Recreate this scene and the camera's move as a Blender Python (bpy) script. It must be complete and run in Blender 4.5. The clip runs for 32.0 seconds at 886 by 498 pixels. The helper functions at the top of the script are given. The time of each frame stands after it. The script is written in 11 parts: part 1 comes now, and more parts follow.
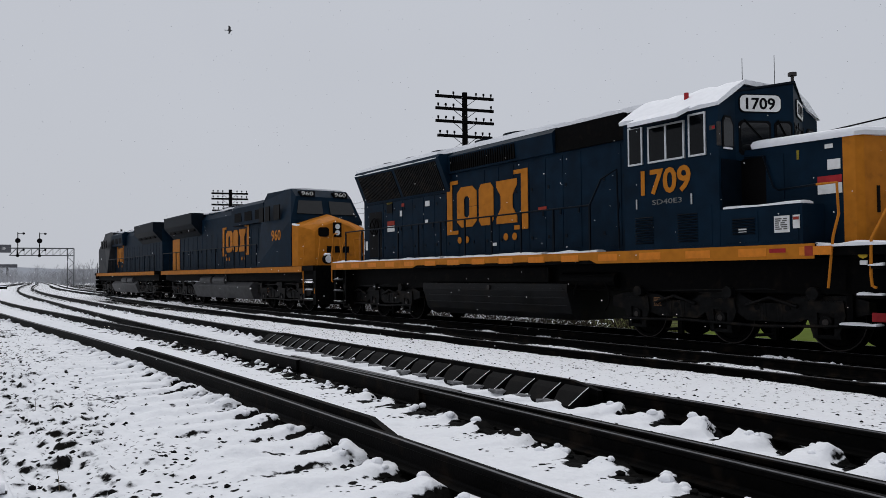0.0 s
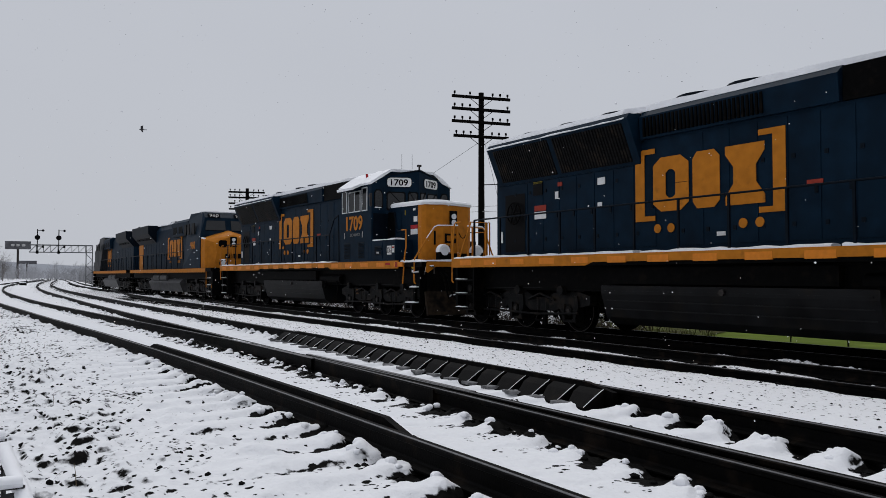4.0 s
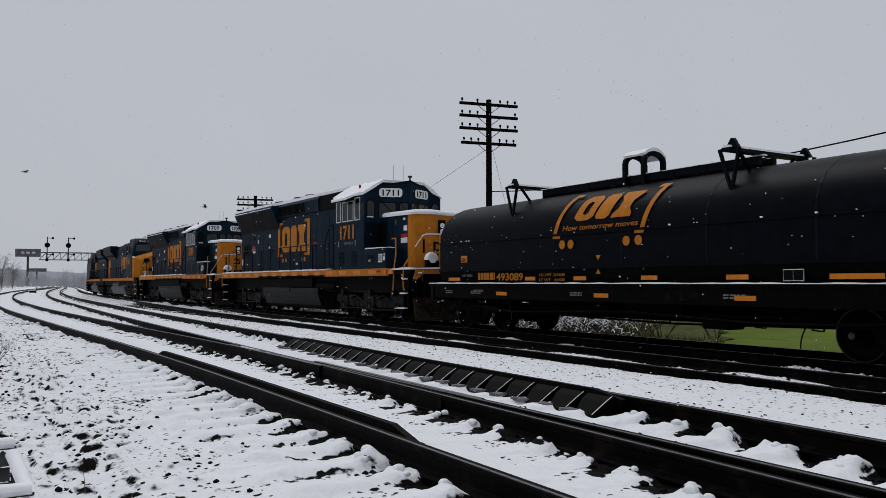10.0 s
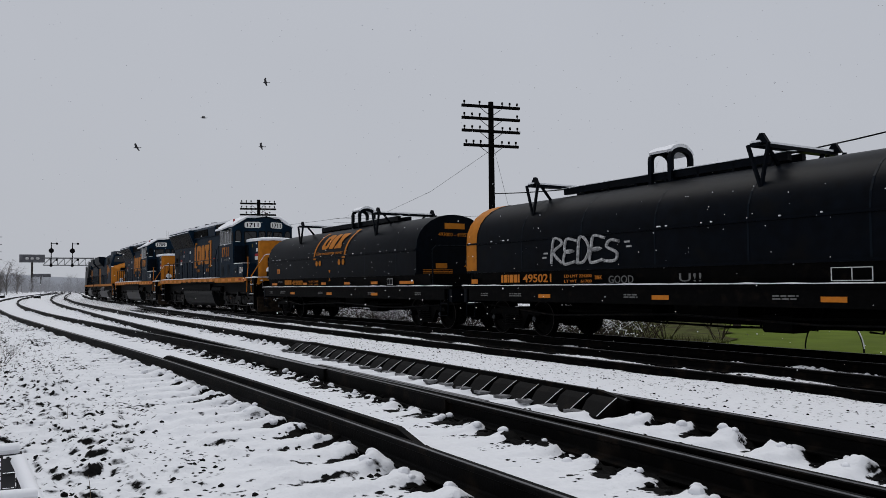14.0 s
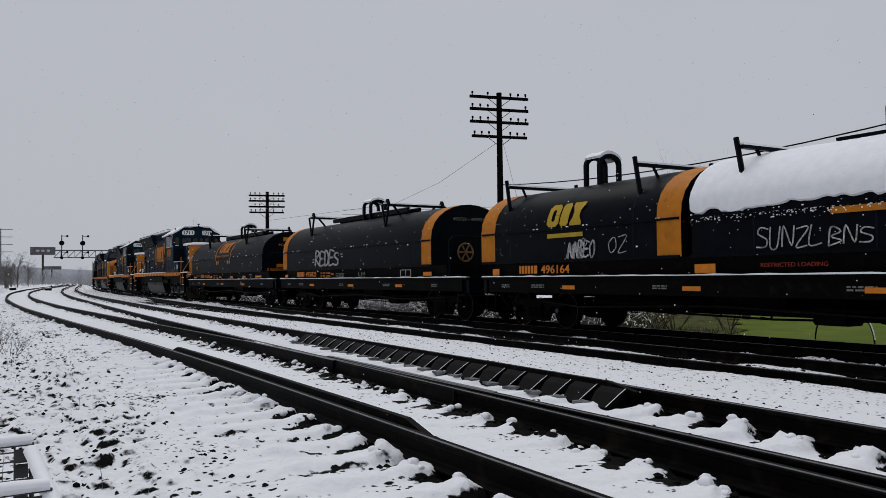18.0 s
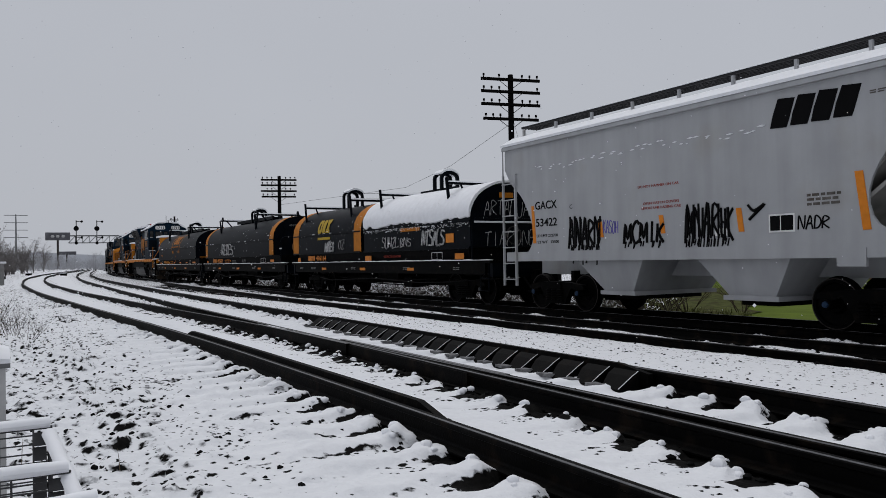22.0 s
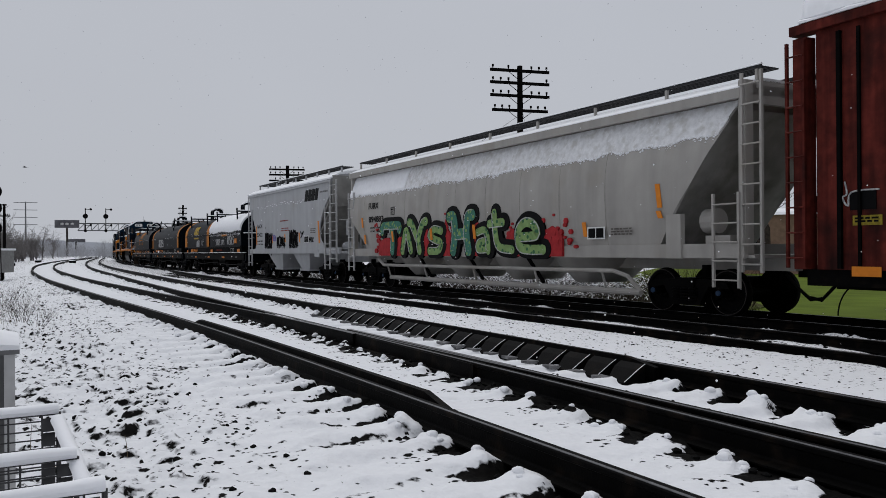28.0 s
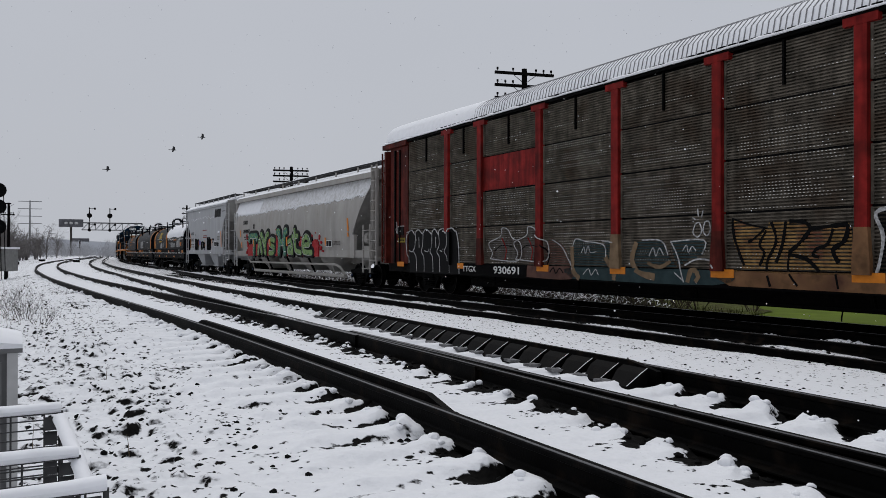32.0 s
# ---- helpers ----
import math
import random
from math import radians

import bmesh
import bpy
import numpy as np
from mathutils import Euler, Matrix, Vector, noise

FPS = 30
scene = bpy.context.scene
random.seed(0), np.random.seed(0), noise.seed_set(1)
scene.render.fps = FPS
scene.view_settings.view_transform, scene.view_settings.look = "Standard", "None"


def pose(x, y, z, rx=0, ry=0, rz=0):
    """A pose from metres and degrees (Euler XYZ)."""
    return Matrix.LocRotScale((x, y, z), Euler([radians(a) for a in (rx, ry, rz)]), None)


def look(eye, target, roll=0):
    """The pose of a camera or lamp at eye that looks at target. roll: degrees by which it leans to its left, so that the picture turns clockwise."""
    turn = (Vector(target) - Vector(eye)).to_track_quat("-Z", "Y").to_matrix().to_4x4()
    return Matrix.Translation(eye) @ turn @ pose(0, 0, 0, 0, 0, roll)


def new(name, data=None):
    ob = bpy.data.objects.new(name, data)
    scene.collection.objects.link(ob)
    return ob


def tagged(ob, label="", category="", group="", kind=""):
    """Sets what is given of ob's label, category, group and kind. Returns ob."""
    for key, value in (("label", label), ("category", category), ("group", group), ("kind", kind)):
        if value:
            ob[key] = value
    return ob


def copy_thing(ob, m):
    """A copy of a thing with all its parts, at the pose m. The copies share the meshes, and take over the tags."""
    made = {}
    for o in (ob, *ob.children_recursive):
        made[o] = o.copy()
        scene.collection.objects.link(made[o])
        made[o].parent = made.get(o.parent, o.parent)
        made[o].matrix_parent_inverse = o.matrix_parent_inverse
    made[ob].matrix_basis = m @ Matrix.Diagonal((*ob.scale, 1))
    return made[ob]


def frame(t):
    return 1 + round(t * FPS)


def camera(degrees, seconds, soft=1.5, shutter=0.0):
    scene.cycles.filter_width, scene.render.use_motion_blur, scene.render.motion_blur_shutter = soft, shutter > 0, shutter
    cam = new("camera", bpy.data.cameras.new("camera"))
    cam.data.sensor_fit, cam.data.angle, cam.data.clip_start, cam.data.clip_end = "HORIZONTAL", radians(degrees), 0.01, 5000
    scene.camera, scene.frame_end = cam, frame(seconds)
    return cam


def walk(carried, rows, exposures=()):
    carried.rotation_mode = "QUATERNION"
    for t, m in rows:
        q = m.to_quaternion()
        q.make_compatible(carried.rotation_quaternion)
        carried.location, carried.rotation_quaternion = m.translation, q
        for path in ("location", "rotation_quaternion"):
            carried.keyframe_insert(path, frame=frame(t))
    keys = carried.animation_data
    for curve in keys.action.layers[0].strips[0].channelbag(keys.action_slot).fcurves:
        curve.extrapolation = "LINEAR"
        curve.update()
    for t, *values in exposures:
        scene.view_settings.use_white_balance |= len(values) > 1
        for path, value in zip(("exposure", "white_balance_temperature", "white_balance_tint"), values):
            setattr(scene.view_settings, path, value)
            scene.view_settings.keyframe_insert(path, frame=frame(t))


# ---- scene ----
cam = camera(58.5, 32.0, soft=0.65)

# the camera is hand-held on one spot: seconds, then its turn in degrees
WALK = (
    (0.0, 91.894, 0.503, -1.342), (0.5, 91.737, 0.435, -1.159), (1.0, 91.571, 0.292, -1.056), (1.5, 91.567, 0.187, -0.776),
    (2.0, 91.715, 0.165, -0.420), (2.5, 91.811, 0.154, -0.080), (3.0, 91.759, 0.120, -0.080), (3.5, 91.815, 0.042, -0.179),
    (5.5, 92.109, -0.060, -0.497), (6.0, 92.117, -0.120, -0.659), (6.5, 92.162, -0.139, -0.628), (7.0, 92.151, -0.142, -0.479),
    (7.5, 92.263, -0.122, -0.404), (8.0, 92.339, -0.108, -0.169), (8.5, 92.342, -0.111, 0.057), (9.0, 92.383, -0.074, -0.004),
    (9.5, 92.383, 0.016, 0.086), (10.0, 92.405, 0.086, 0.323), (10.5, 92.392, 0.121, 0.431), (11.0, 92.475, 0.169, 0.452),
    (11.5, 92.499, 0.261, 0.452), (12.0, 92.507, 0.398, 0.532), (12.5, 92.493, 0.515, 0.635), (13.0, 92.531, 0.549, 0.626),
    (13.5, 92.564, 0.532, 0.614), (14.0, 92.586, 0.520, 0.576), (14.5, 92.636, 0.559, 0.580), (16.5, 92.313, 0.634, 1.013),
    (17.0, 92.199, 0.657, 1.046), (17.5, 92.106, 0.648, 1.100), (18.0, 91.971, 0.643, 1.193), (18.5, 91.894, 0.603, 1.295),
    (19.0, 91.866, 0.530, 1.278), (19.5, 91.762, 0.464, 1.353), (20.0, 91.555, 0.533, 1.340), (20.5, 91.280, 0.744, 1.987),
    (21.0, 91.150, 0.896, 2.001), (21.5, 90.970, 0.936, 2.115), (22.0, 90.766, 0.950, 2.069), (22.5, 90.636, 0.955, 2.301),
    (23.0, 90.463, 0.955, 2.377), (23.5, 90.340, 0.957, 2.416), (24.0, 90.254, 0.924, 2.366), (24.5, 90.122, 0.833, 2.249),
    (25.0, 90.080, 0.695, 2.403), (25.5, 90.030, 0.549, 2.379), (27.5, 90.136, 0.444, 2.592), (28.0, 90.127, 0.397, 2.605),
    (28.5, 90.084, 0.362, 2.575), (29.0, 90.137, 0.308, 2.554), (29.5, 90.134, 0.217, 2.767), (30.0, 90.168, 0.093, 2.728),
    (30.5, 90.167, 0.005, 2.741), (31.0, 90.145, -0.032, 2.695), (31.5, 90.244, -0.063, 2.760), (32.0, 90.293, -0.089, 2.832),
)

walk(cam, [(t, pose(0, 0, 1.339, a, b, c)) for t, a, b, c in WALK],
     [(0, 0.14), (4, 0.10), (9, 0.0), (14, 0.0), (21, -0.06), (25, -0.05), (29, 0.02), (32, 0.03)])

# ---- light: a closed grey winter sky ----
world = bpy.data.worlds.new("overcast_sky")
scene.world = world
world.use_nodes = True
wn, wl = world.node_tree.nodes, world.node_tree.links
wn.clear()
w_out = wn.new("ShaderNodeOutputWorld")
w_bg = wn.new("ShaderNodeBackground")
w_sky = wn.new("ShaderNodeTexSky")
w_sky.sky_type, w_sky.sun_disc = "NISHITA", False
w_sky.sun_elevation, w_sky.sun_rotation = radians(60), radians(-24)
w_sky.dust_density, w_sky.air_density = 6.0, 1.0
w_scale = wn.new("ShaderNodeMix")
w_scale.data_type, w_scale.blend_type = "RGBA", "MULTIPLY"
w_scale.inputs[0].default_value = 1.0
w_scale.inputs[7].default_value = (0.05, 0.05, 0.05, 1)
wl.new(w_sky.outputs[0], w_scale.inputs[6])
w_geo = wn.new("ShaderNodeTexCoord")
w_sep = wn.new("ShaderNodeSeparateXYZ")
wl.new(w_geo.outputs["Generated"], w_sep.inputs[0])
w_ramp = wn.new("ShaderNodeValToRGB")      # cloud layer: even low down, brighter overhead
cr = w_ramp.color_ramp
cr.elements[0].position, cr.elements[0].color = 0.0, (0.500, 0.522, 0.572, 1)
cr.elements[1].position, cr.elements[1].color = 1.0, (0.70, 0.72, 0.775, 1)
el = cr.elements.new(0.35)
el.color = (0.485, 0.508, 0.560, 1)
wl.new(w_sep.outputs[2], w_ramp.inputs[0])
w_cloud = wn.new("ShaderNodeTexNoise")
w_cloud.inputs["Scale"].default_value, w_cloud.inputs["Detail"].default_value = 1.6, 4.0
w_cr = wn.new("ShaderNodeMapRange")
w_cr.inputs[3].default_value, w_cr.inputs[4].default_value = 0.93, 1.07
wl.new(w_geo.outputs["Generated"], w_cloud.inputs["Vector"])
wl.new(w_cloud.outputs[0], w_cr.inputs[0])
w_mul = wn.new("ShaderNodeMix")
w_mul.data_type, w_mul.blend_type = "RGBA", "MULTIPLY"
w_mul.inputs[0].default_value = 1.0
wl.new(w_ramp.outputs[0], w_mul.inputs[6])
wl.new(w_cr.outputs[0], w_mul.inputs[7])
w_mix = wn.new("ShaderNodeMix")
w_mix.data_type = "RGBA"
w_mix.inputs[0].default_value = 0.94
wl.new(w_scale.outputs[2], w_mix.inputs[6])
wl.new(w_mul.outputs[2], w_mix.inputs[7])
wl.new(w_mix.outputs[2], w_bg.inputs[0])
w_bg.inputs[1].default_value = 1.0
wl.new(w_bg.outputs[0], w_out.inputs[0])

sun = new("sun", bpy.data.lights.new("sun", "SUN"))
sun.data.energy, sun.data.angle, sun.data.color = 0.8, radians(35), (1.0, 0.985, 0.96)
sun.matrix_world = look((-8, 18, 34), (0, 0, 0))


# ---- materials ----
def material(name, color, rough=0.6, metal=0.0, var=0.25, scale=8.0, bump=0.0, bump_scale=60.0, dark=None, patch=0.0, patch_scale=2.0, spec=0.12):
    """Painted or raw surface: base colour, fine grain, larger stains of a second colour, relief."""
    m = bpy.data.materials.new(name)
    m.use_nodes = True
    n, l = m.node_tree.nodes, m.node_tree.links
    b = n["Principled BSDF"]
    b.inputs["Roughness"].default_value, b.inputs["Metallic"].default_value = rough, metal
    b.inputs["Specular IOR Level"].default_value = spec
    tc = n.new("ShaderNodeTexCoord")
    no = n.new("ShaderNodeTexNoise")
    no.inputs["Scale"].default_value, no.inputs["Detail"].default_value = scale, 6.0
    l.new(tc.outputs["Object"], no.inputs["Vector"])
    mr = n.new("ShaderNodeMapRange")
    mr.inputs[1].default_value, mr.inputs[2].default_value = 0.3, 0.7
    mr.inputs[3].default_value, mr.inputs[4].default_value = 1 - var, 1 + var
    l.new(no.outputs[0], mr.inputs[0])
    mx = n.new("ShaderNodeMix")
    mx.data_type, mx.blend_type = "RGBA", "MULTIPLY"
    mx.inputs[0].default_value = 1.0
    mx.inputs[6].default_value = (*color, 1)
    l.new(mr.outputs[0], mx.inputs[7])
    last = mx.outputs[2]
    if patch:
        n2 = n.new("ShaderNodeTexNoise")
        n2.inputs["Scale"].default_value, n2.inputs["Detail"].default_value = patch_scale, 8.0
        l.new(tc.outputs["Object"], n2.inputs["Vector"])
        r2 = n.new("ShaderNodeMapRange")
        r2.inputs[1].default_value, r2.inputs[2].default_value = 0.62 - patch * 0.25, 0.75 - patch * 0.15
        l.new(n2.outputs[0], r2.inputs[0])
        m2 = n.new("ShaderNodeMix")
        m2.data_type = "RGBA"
        l.new(r2.outputs[0], m2.inputs[0])
        l.new(last, m2.inputs[6])
        m2.inputs[7].default_value = (*dark, 1)
        last = m2.outputs[2]
    l.new(last, b.inputs["Base Color"])
    if bump:
        n3 = n.new("ShaderNodeTexNoise")
        n3.inputs["Scale"].default_value, n3.inputs["Detail"].default_value = bump_scale, 5.0
        l.new(tc.outputs["Object"], n3.inputs["Vector"])
        bp = n.new("ShaderNodeBump")
        bp.inputs["Strength"].default_value, bp.inputs["Distance"].default_value = bump, 0.02
        l.new(n3.outputs[0], bp.inputs["Height"])
        l.new(bp.outputs[0], b.inputs["Normal"])
    return m


NAVY = material("navy_paint", (0.0030, 0.0125, 0.0255), 0.5, var=0.25, scale=3, dark=(0.0026, 0.0090, 0.0180), patch=0.45, patch_scale=1.2, bump=0.03, bump_scale=9, spec=0.045)
NAVY_DARK = material("grimy_navy_paint", (0.0016, 0.0044, 0.0085), 0.5, var=0.3, scale=4, spec=0.07)
GOLD = material("golden_yellow_paint", (0.44, 0.155, 0.0155), 0.5, var=0.12, scale=5, dark=(0.30, 0.11, 0.016), patch=0.12, patch_scale=4, spec=0.06)
ORANGE = material("reflective_orange", (0.62, 0.20, 0.02), 0.4, var=0.1, scale=9)
BLACK = material("blue_black_paint", (0.0015, 0.0027, 0.0050), 0.40, var=0.4, scale=4, dark=(0.0030, 0.0033, 0.0040), patch=0.3, bump=0.05, bump_scale=5, spec=0.036)
UNDER = material("greasy_running_gear", (0.0014, 0.0014, 0.0015), 0.6, var=0.5, scale=10, dark=(0.0065, 0.0048, 0.0036), patch=0.22, patch_scale=5, bump=0.1, spec=0.035)
STEEL = material("worn_steel", (0.045, 0.04, 0.038), 0.45, 0.8, var=0.3, scale=12)
GLASS = material("dark_window_glass", (0.002, 0.003, 0.004), 0.1, var=0.1, spec=0.16)
ALU = material("window_frame_aluminium", (0.55, 0.56, 0.57), 0.4, 0.6, var=0.1)
RAILSIDE = material("rusty_rail", (0.0012, 0.0011, 0.0011), 0.6, var=0.4, scale=14, dark=(0.0105, 0.0072, 0.0050), patch=0.3, patch_scale=5, bump=0.15, spec=0.04)
RAILTOP = material("polished_rail_head", (0.11, 0.11, 0.115), 0.45, 0.6, var=0.3, scale=20)
TIE = material("creosoted_timber", (0.0022, 0.0019, 0.0017), 0.85, var=0.5, scale=12, bump=0.3, spec=0.04)
STONE = material("dark_ballast", (0.005, 0.005, 0.005), 0.85, var=0.6, scale=15, bump=0.3, spec=0.05)
SNOW = material("fresh_snow", (0.80, 0.81, 0.84), 0.75, var=0.04, scale=6, bump=0.15, bump_scale=25, spec=0.2)
GREY = material("light_grey_hopper_paint", (0.365, 0.372, 0.386), 0.5, var=0.05, scale=1.5, dark=(0.335, 0.33, 0.318), patch=0.25, patch_scale=0.6, spec=0.08)
BEIGE = material("beige_grey_hopper_paint", (0.325, 0.312, 0.293), 0.5, var=0.06, scale=2, dark=(0.30, 0.28, 0.25), patch=0.35, patch_scale=0.8)
# hopper ends: grime, and the shade under the slope sheets, in one darker grey
GRIME_SHADE = material("grimy_shaded_hopper_paint", (0.225, 0.22, 0.21), 0.6, var=0.2, scale=2, dark=(0.13, 0.125, 0.115), patch=0.4, patch_scale=1.2)
RED = material("faded_red_paint", (0.185, 0.0130, 0.0115), 0.5, var=0.3, scale=5, dark=(0.085, 0.0095, 0.0080), patch=0.3, patch_scale=1.2, spec=0.07)
GALV = material("dirty_galvanised_panel", (0.112, 0.097, 0.078), 0.7, 0.0, var=0.45, scale=5, dark=(0.070, 0.052, 0.038), patch=0.35, patch_scale=1.1, spec=0.06)


def streaked(m, scale=(9.0, 9.0, 0.7), low=0.55, high=1.35):
    """Rain streaks running down a panel."""
    n, l = m.node_tree.nodes, m.node_tree.links
    b = n["Principled BSDF"]
    old = b.inputs["Base Color"].links[0].from_socket
    tc, mp, no, mr, mx = n.new("ShaderNodeTexCoord"), n.new("ShaderNodeMapping"), n.new("ShaderNodeTexNoise"), n.new("ShaderNodeMapRange"), n.new("ShaderNodeMix")
    mp.inputs["Scale"].default_value = scale
    no.inputs["Scale"].default_value, no.inputs["Detail"].default_value = 1.0, 7.0
    l.new(tc.outputs["Object"], mp.inputs["Vector"])
    l.new(mp.outputs[0], no.inputs["Vector"])
    mr.inputs[1].default_value, mr.inputs[2].default_value, mr.inputs[3].default_value, mr.inputs[4].default_value = 0.35, 0.65, low, high
    l.new(no.outputs[0], mr.inputs[0])
    mx.data_type, mx.blend_type = "RGBA", "MULTIPLY"
    mx.inputs[0].default_value = 1.0
    l.new(old, mx.inputs[6])
    l.new(mr.outputs[0], mx.inputs[7])
    l.new(mx.outputs[2], b.inputs["Base Color"])


OXIDE = material("grimy_dark_red_paint", (0.084, 0.0145, 0.0105), 0.55, var=0.35, scale=5, dark=(0.030, 0.0080, 0.0065), patch=0.4, patch_scale=1.4, spec=0.06)
streaked(OXIDE, (6.0, 6.0, 0.5), 0.55, 1.2)
streaked(GALV, (9.0, 9.0, 0.7), 0.68, 1.22)
streaked(RED, (6.0, 6.0, 0.5), 0.6, 1.25)
streaked(BEIGE, (3.0, 3.0, 0.25), 0.90, 1.06)
streaked(GREY, (3.0, 3.0, 0.25), 0.92, 1.05)
TRUCK = material("oily_cast_steel", (0.0044, 0.0044, 0.0046), 0.45, var=0.6, scale=9, dark=(0.020, 0.015, 0.011), patch=0.4, patch_scale=4, bump=0.15, spec=0.06)
WOOD = material("weathered_pole_timber", (0.0045, 0.004, 0.004), 0.9, var=0.4, scale=12, bump=0.3, spec=0.04)
TURF = material("bright_green_turf", (0.092, 0.128, 0.016), 0.9, var=0.25, scale=0.6, dark=(0.075, 0.100, 0.020), patch=0.4, patch_scale=0.15, bump=0.2, spec=0.05)


# ---- mesh helpers ----
class Mesh:
    """Collects vertices and faces, then becomes one mesh."""

    def __init__(self):
        self.v, self.f, self.starts = [], [], []

    def add(self, verts, faces):
        k = len(self.v)
        self.starts.append((k, len(self.f)))
        self.v.extend(tuple(p) for p in verts)
        self.f.extend(tuple(i + k for i in f) for f in faces)
        return self

    def box(self, x0, x1, y0, y1, z0, z1, c=0.0):
        """A box; c cuts its long edges."""
        if c:
            return self.prism([(y0 + c, z0), (y1 - c, z0), (y1, z0 + c), (y1, z1 - c), (y1 - c, z1), (y0 + c, z1), (y0, z1 - c), (y0, z0 + c)], x0, x1)
        v = [(x, y, z) for x in (x0, x1) for y in (y0, y1) for z in (z0, z1)]
        return self.add(v, [(0, 1, 3, 2), (4, 6, 7, 5), (0, 4, 5, 1), (2, 3, 7, 6), (0, 2, 6, 4), (1, 5, 7, 3)])

    def prism(self, poly, a0, a1, axis="x"):
        """A polygon drawn out along an axis: (y, z) along x, (x, z) along y, (x, y) along z."""
        n = len(poly)
        put = {"x": lambda p, a: (a, p[0], p[1]), "y": lambda p, a: (p[0], a, p[1]), "z": lambda p, a: (p[0], p[1], a)}[axis]
        v = [put(p, a0) for p in poly] + [put(p, a1) for p in poly]
        f = [tuple(range(n - 1, -1, -1)), tuple(range(n, 2 * n))]
        f += [(i, (i + 1) % n, n + (i + 1) % n, n + i) for i in range(n)]
        return self.add(v, f)

    def rings(self, rings, caps=True, closed=True):
        """Skins a row of rings with the same number of points."""
        n = len(rings[0])
        v = [p for r in rings for p in r]
        f = []
        for k in range(len(rings) - 1):
            for i in range(n if closed else n - 1):
                j = (i + 1) % n
                f.append((k * n + i, k * n + j, (k + 1) * n + j, (k + 1) * n + i))
        if caps:
            f += [tuple(range(n - 1, -1, -1)), tuple(range((len(rings) - 1) * n, len(rings) * n))]
        return self.add(v, f)

    def tube(self, pts, r, n=6):
        """A round bar along points; r may be one radius or one for each point."""
        pts = [Vector(p) for p in pts]
        rr = r if isinstance(r, (list, tuple)) else [r] * len(pts)
        out = []
        for i, p in enumerate(pts):
            d = (pts[min(i + 1, len(pts) - 1)] - pts[max(i - 1, 0)]).normalized()
            a = d.orthogonal().normalized() if i == 0 else (a - d * a.dot(d)).normalized()
            b = d.cross(a)
            out.append([p + (a * math.cos(2 * math.pi * k / n) + b * math.sin(2 * math.pi * k / n)) * rr[i] for k in range(n)])
        return self.rings(out)

    def cyl(self, p, q, r, n=16, r2=None):
        return self.tube([p, q], [r, r if r2 is None else r2], n)

    def ball(self, c, r, n=8, m=5, squash=1.0):
        rings = []
        for k in range(1, m):
            a = math.pi * k / m
            rings.append([(c[0] + r * math.sin(a) * math.cos(2 * math.pi * i / n), c[1] + r * math.sin(a) * math.sin(2 * math.pi * i / n), c[2] - r * squash * math.cos(a)) for i in range(n)])
        return self.rings(rings)

    def data(self, name, mat, smooth=False):
        me = bpy.data.meshes.new(name)
        me.from_pydata(self.v, [], self.f)
        me.materials.append(mat)
        bm = bmesh.new()
        bm.from_mesh(me)
        bmesh.ops.recalc_face_normals(bm, faces=bm.faces)
        bm.to_mesh(me)
        bm.free()
        if smooth:
            me.shade_smooth()
            me.set_sharp_from_angle(angle=radians(40))
        return me


SEPARATE = {"side_sill", "brake_gear", "stacking_bracket", "end_sill", "end_platform", "end_post", "eave_trim", "step", "end_handrail", "cover_rail", "roof_hatch", "corner_post",
            "sill_plate", "underframe", "cross_rail", "brake_reservoir", "discharge_pipe", "pipe_brace", "axle_box", "bearing_cap", "cap_plate", "brake_hanger", "arm_brace", "end_rail", "eave_rail",
            "side_sheet", "end_door", "door_bar", "truck_spring", "insulator", "reflector", "number_board", "owner_mark", "graffiti", "weld_seam", "windscreen", "graffiti_ground", "walkway_rail", "runner_beam", "lifting_mark", "grab_iron", "louvre"}


def part(name, mesh, mat, parent=None, label="", smooth=False, at=None):
    """One mesh object, under a thing or under a part."""
    if isinstance(mesh, Mesh) and name in SEPARATE and len(mesh.starts) > 1:
        return parts(name, mesh, mat, parent, label, smooth)
    ob = new(name, mesh.data(name, mat, smooth) if isinstance(mesh, Mesh) else mesh)
    if parent:
        ob.parent = parent
    if at is not None:
        ob.matrix_basis = at
    if label:
        ob["label"] = label
    return ob


def parts(name, mesh, mat, parent, label="", smooth=False):
    """Each form collected in a mesh becomes a part of its own."""
    first = None
    ends = mesh.starts[1:] + [(len(mesh.v), len(mesh.f))]
    for (v0, f0), (v1, f1) in zip(mesh.starts, ends):
        m = Mesh()
        m.add(mesh.v[v0:v1], [tuple(i - v0 for i in f) for f in mesh.f[f0:f1]])
        ob = part(name, m, mat, parent, label, smooth)
        first = first or ob
    return first


# ---- the line of the train's track ----
KS = np.array([-60, -25, 0, 25, 50, 80, 120, 170.0])
KV = np.array([-2.47, -1.81, -1.15, 1.19, 1.75, 1.08, 0.45, -0.17]) / 1000
DS = 0.5
GS = np.arange(-90, 420, DS)
_th = np.cumsum(np.interp(GS, KS, KV)) * DS
_i0 = int(90 / DS)
GT = _th - _th[_i0] + radians(57.502)
_dx, _dy = -np.cos(GT) * DS, np.sin(GT) * DS
GX = np.cumsum(_dx) - np.cumsum(_dx)[_i0]
GY = np.cumsum(_dy) - np.cumsum(_dy)[_i0] + 25.510


def spot(s, lat):
    """World x, y at s metres along the line and lat metres to its side (positive: the camera's side)."""
    a = np.interp(s, GS, GT)
    return np.interp(s, GS, GX) - np.sin(a) * lat, np.interp(s, GS, GY) - np.cos(a) * lat


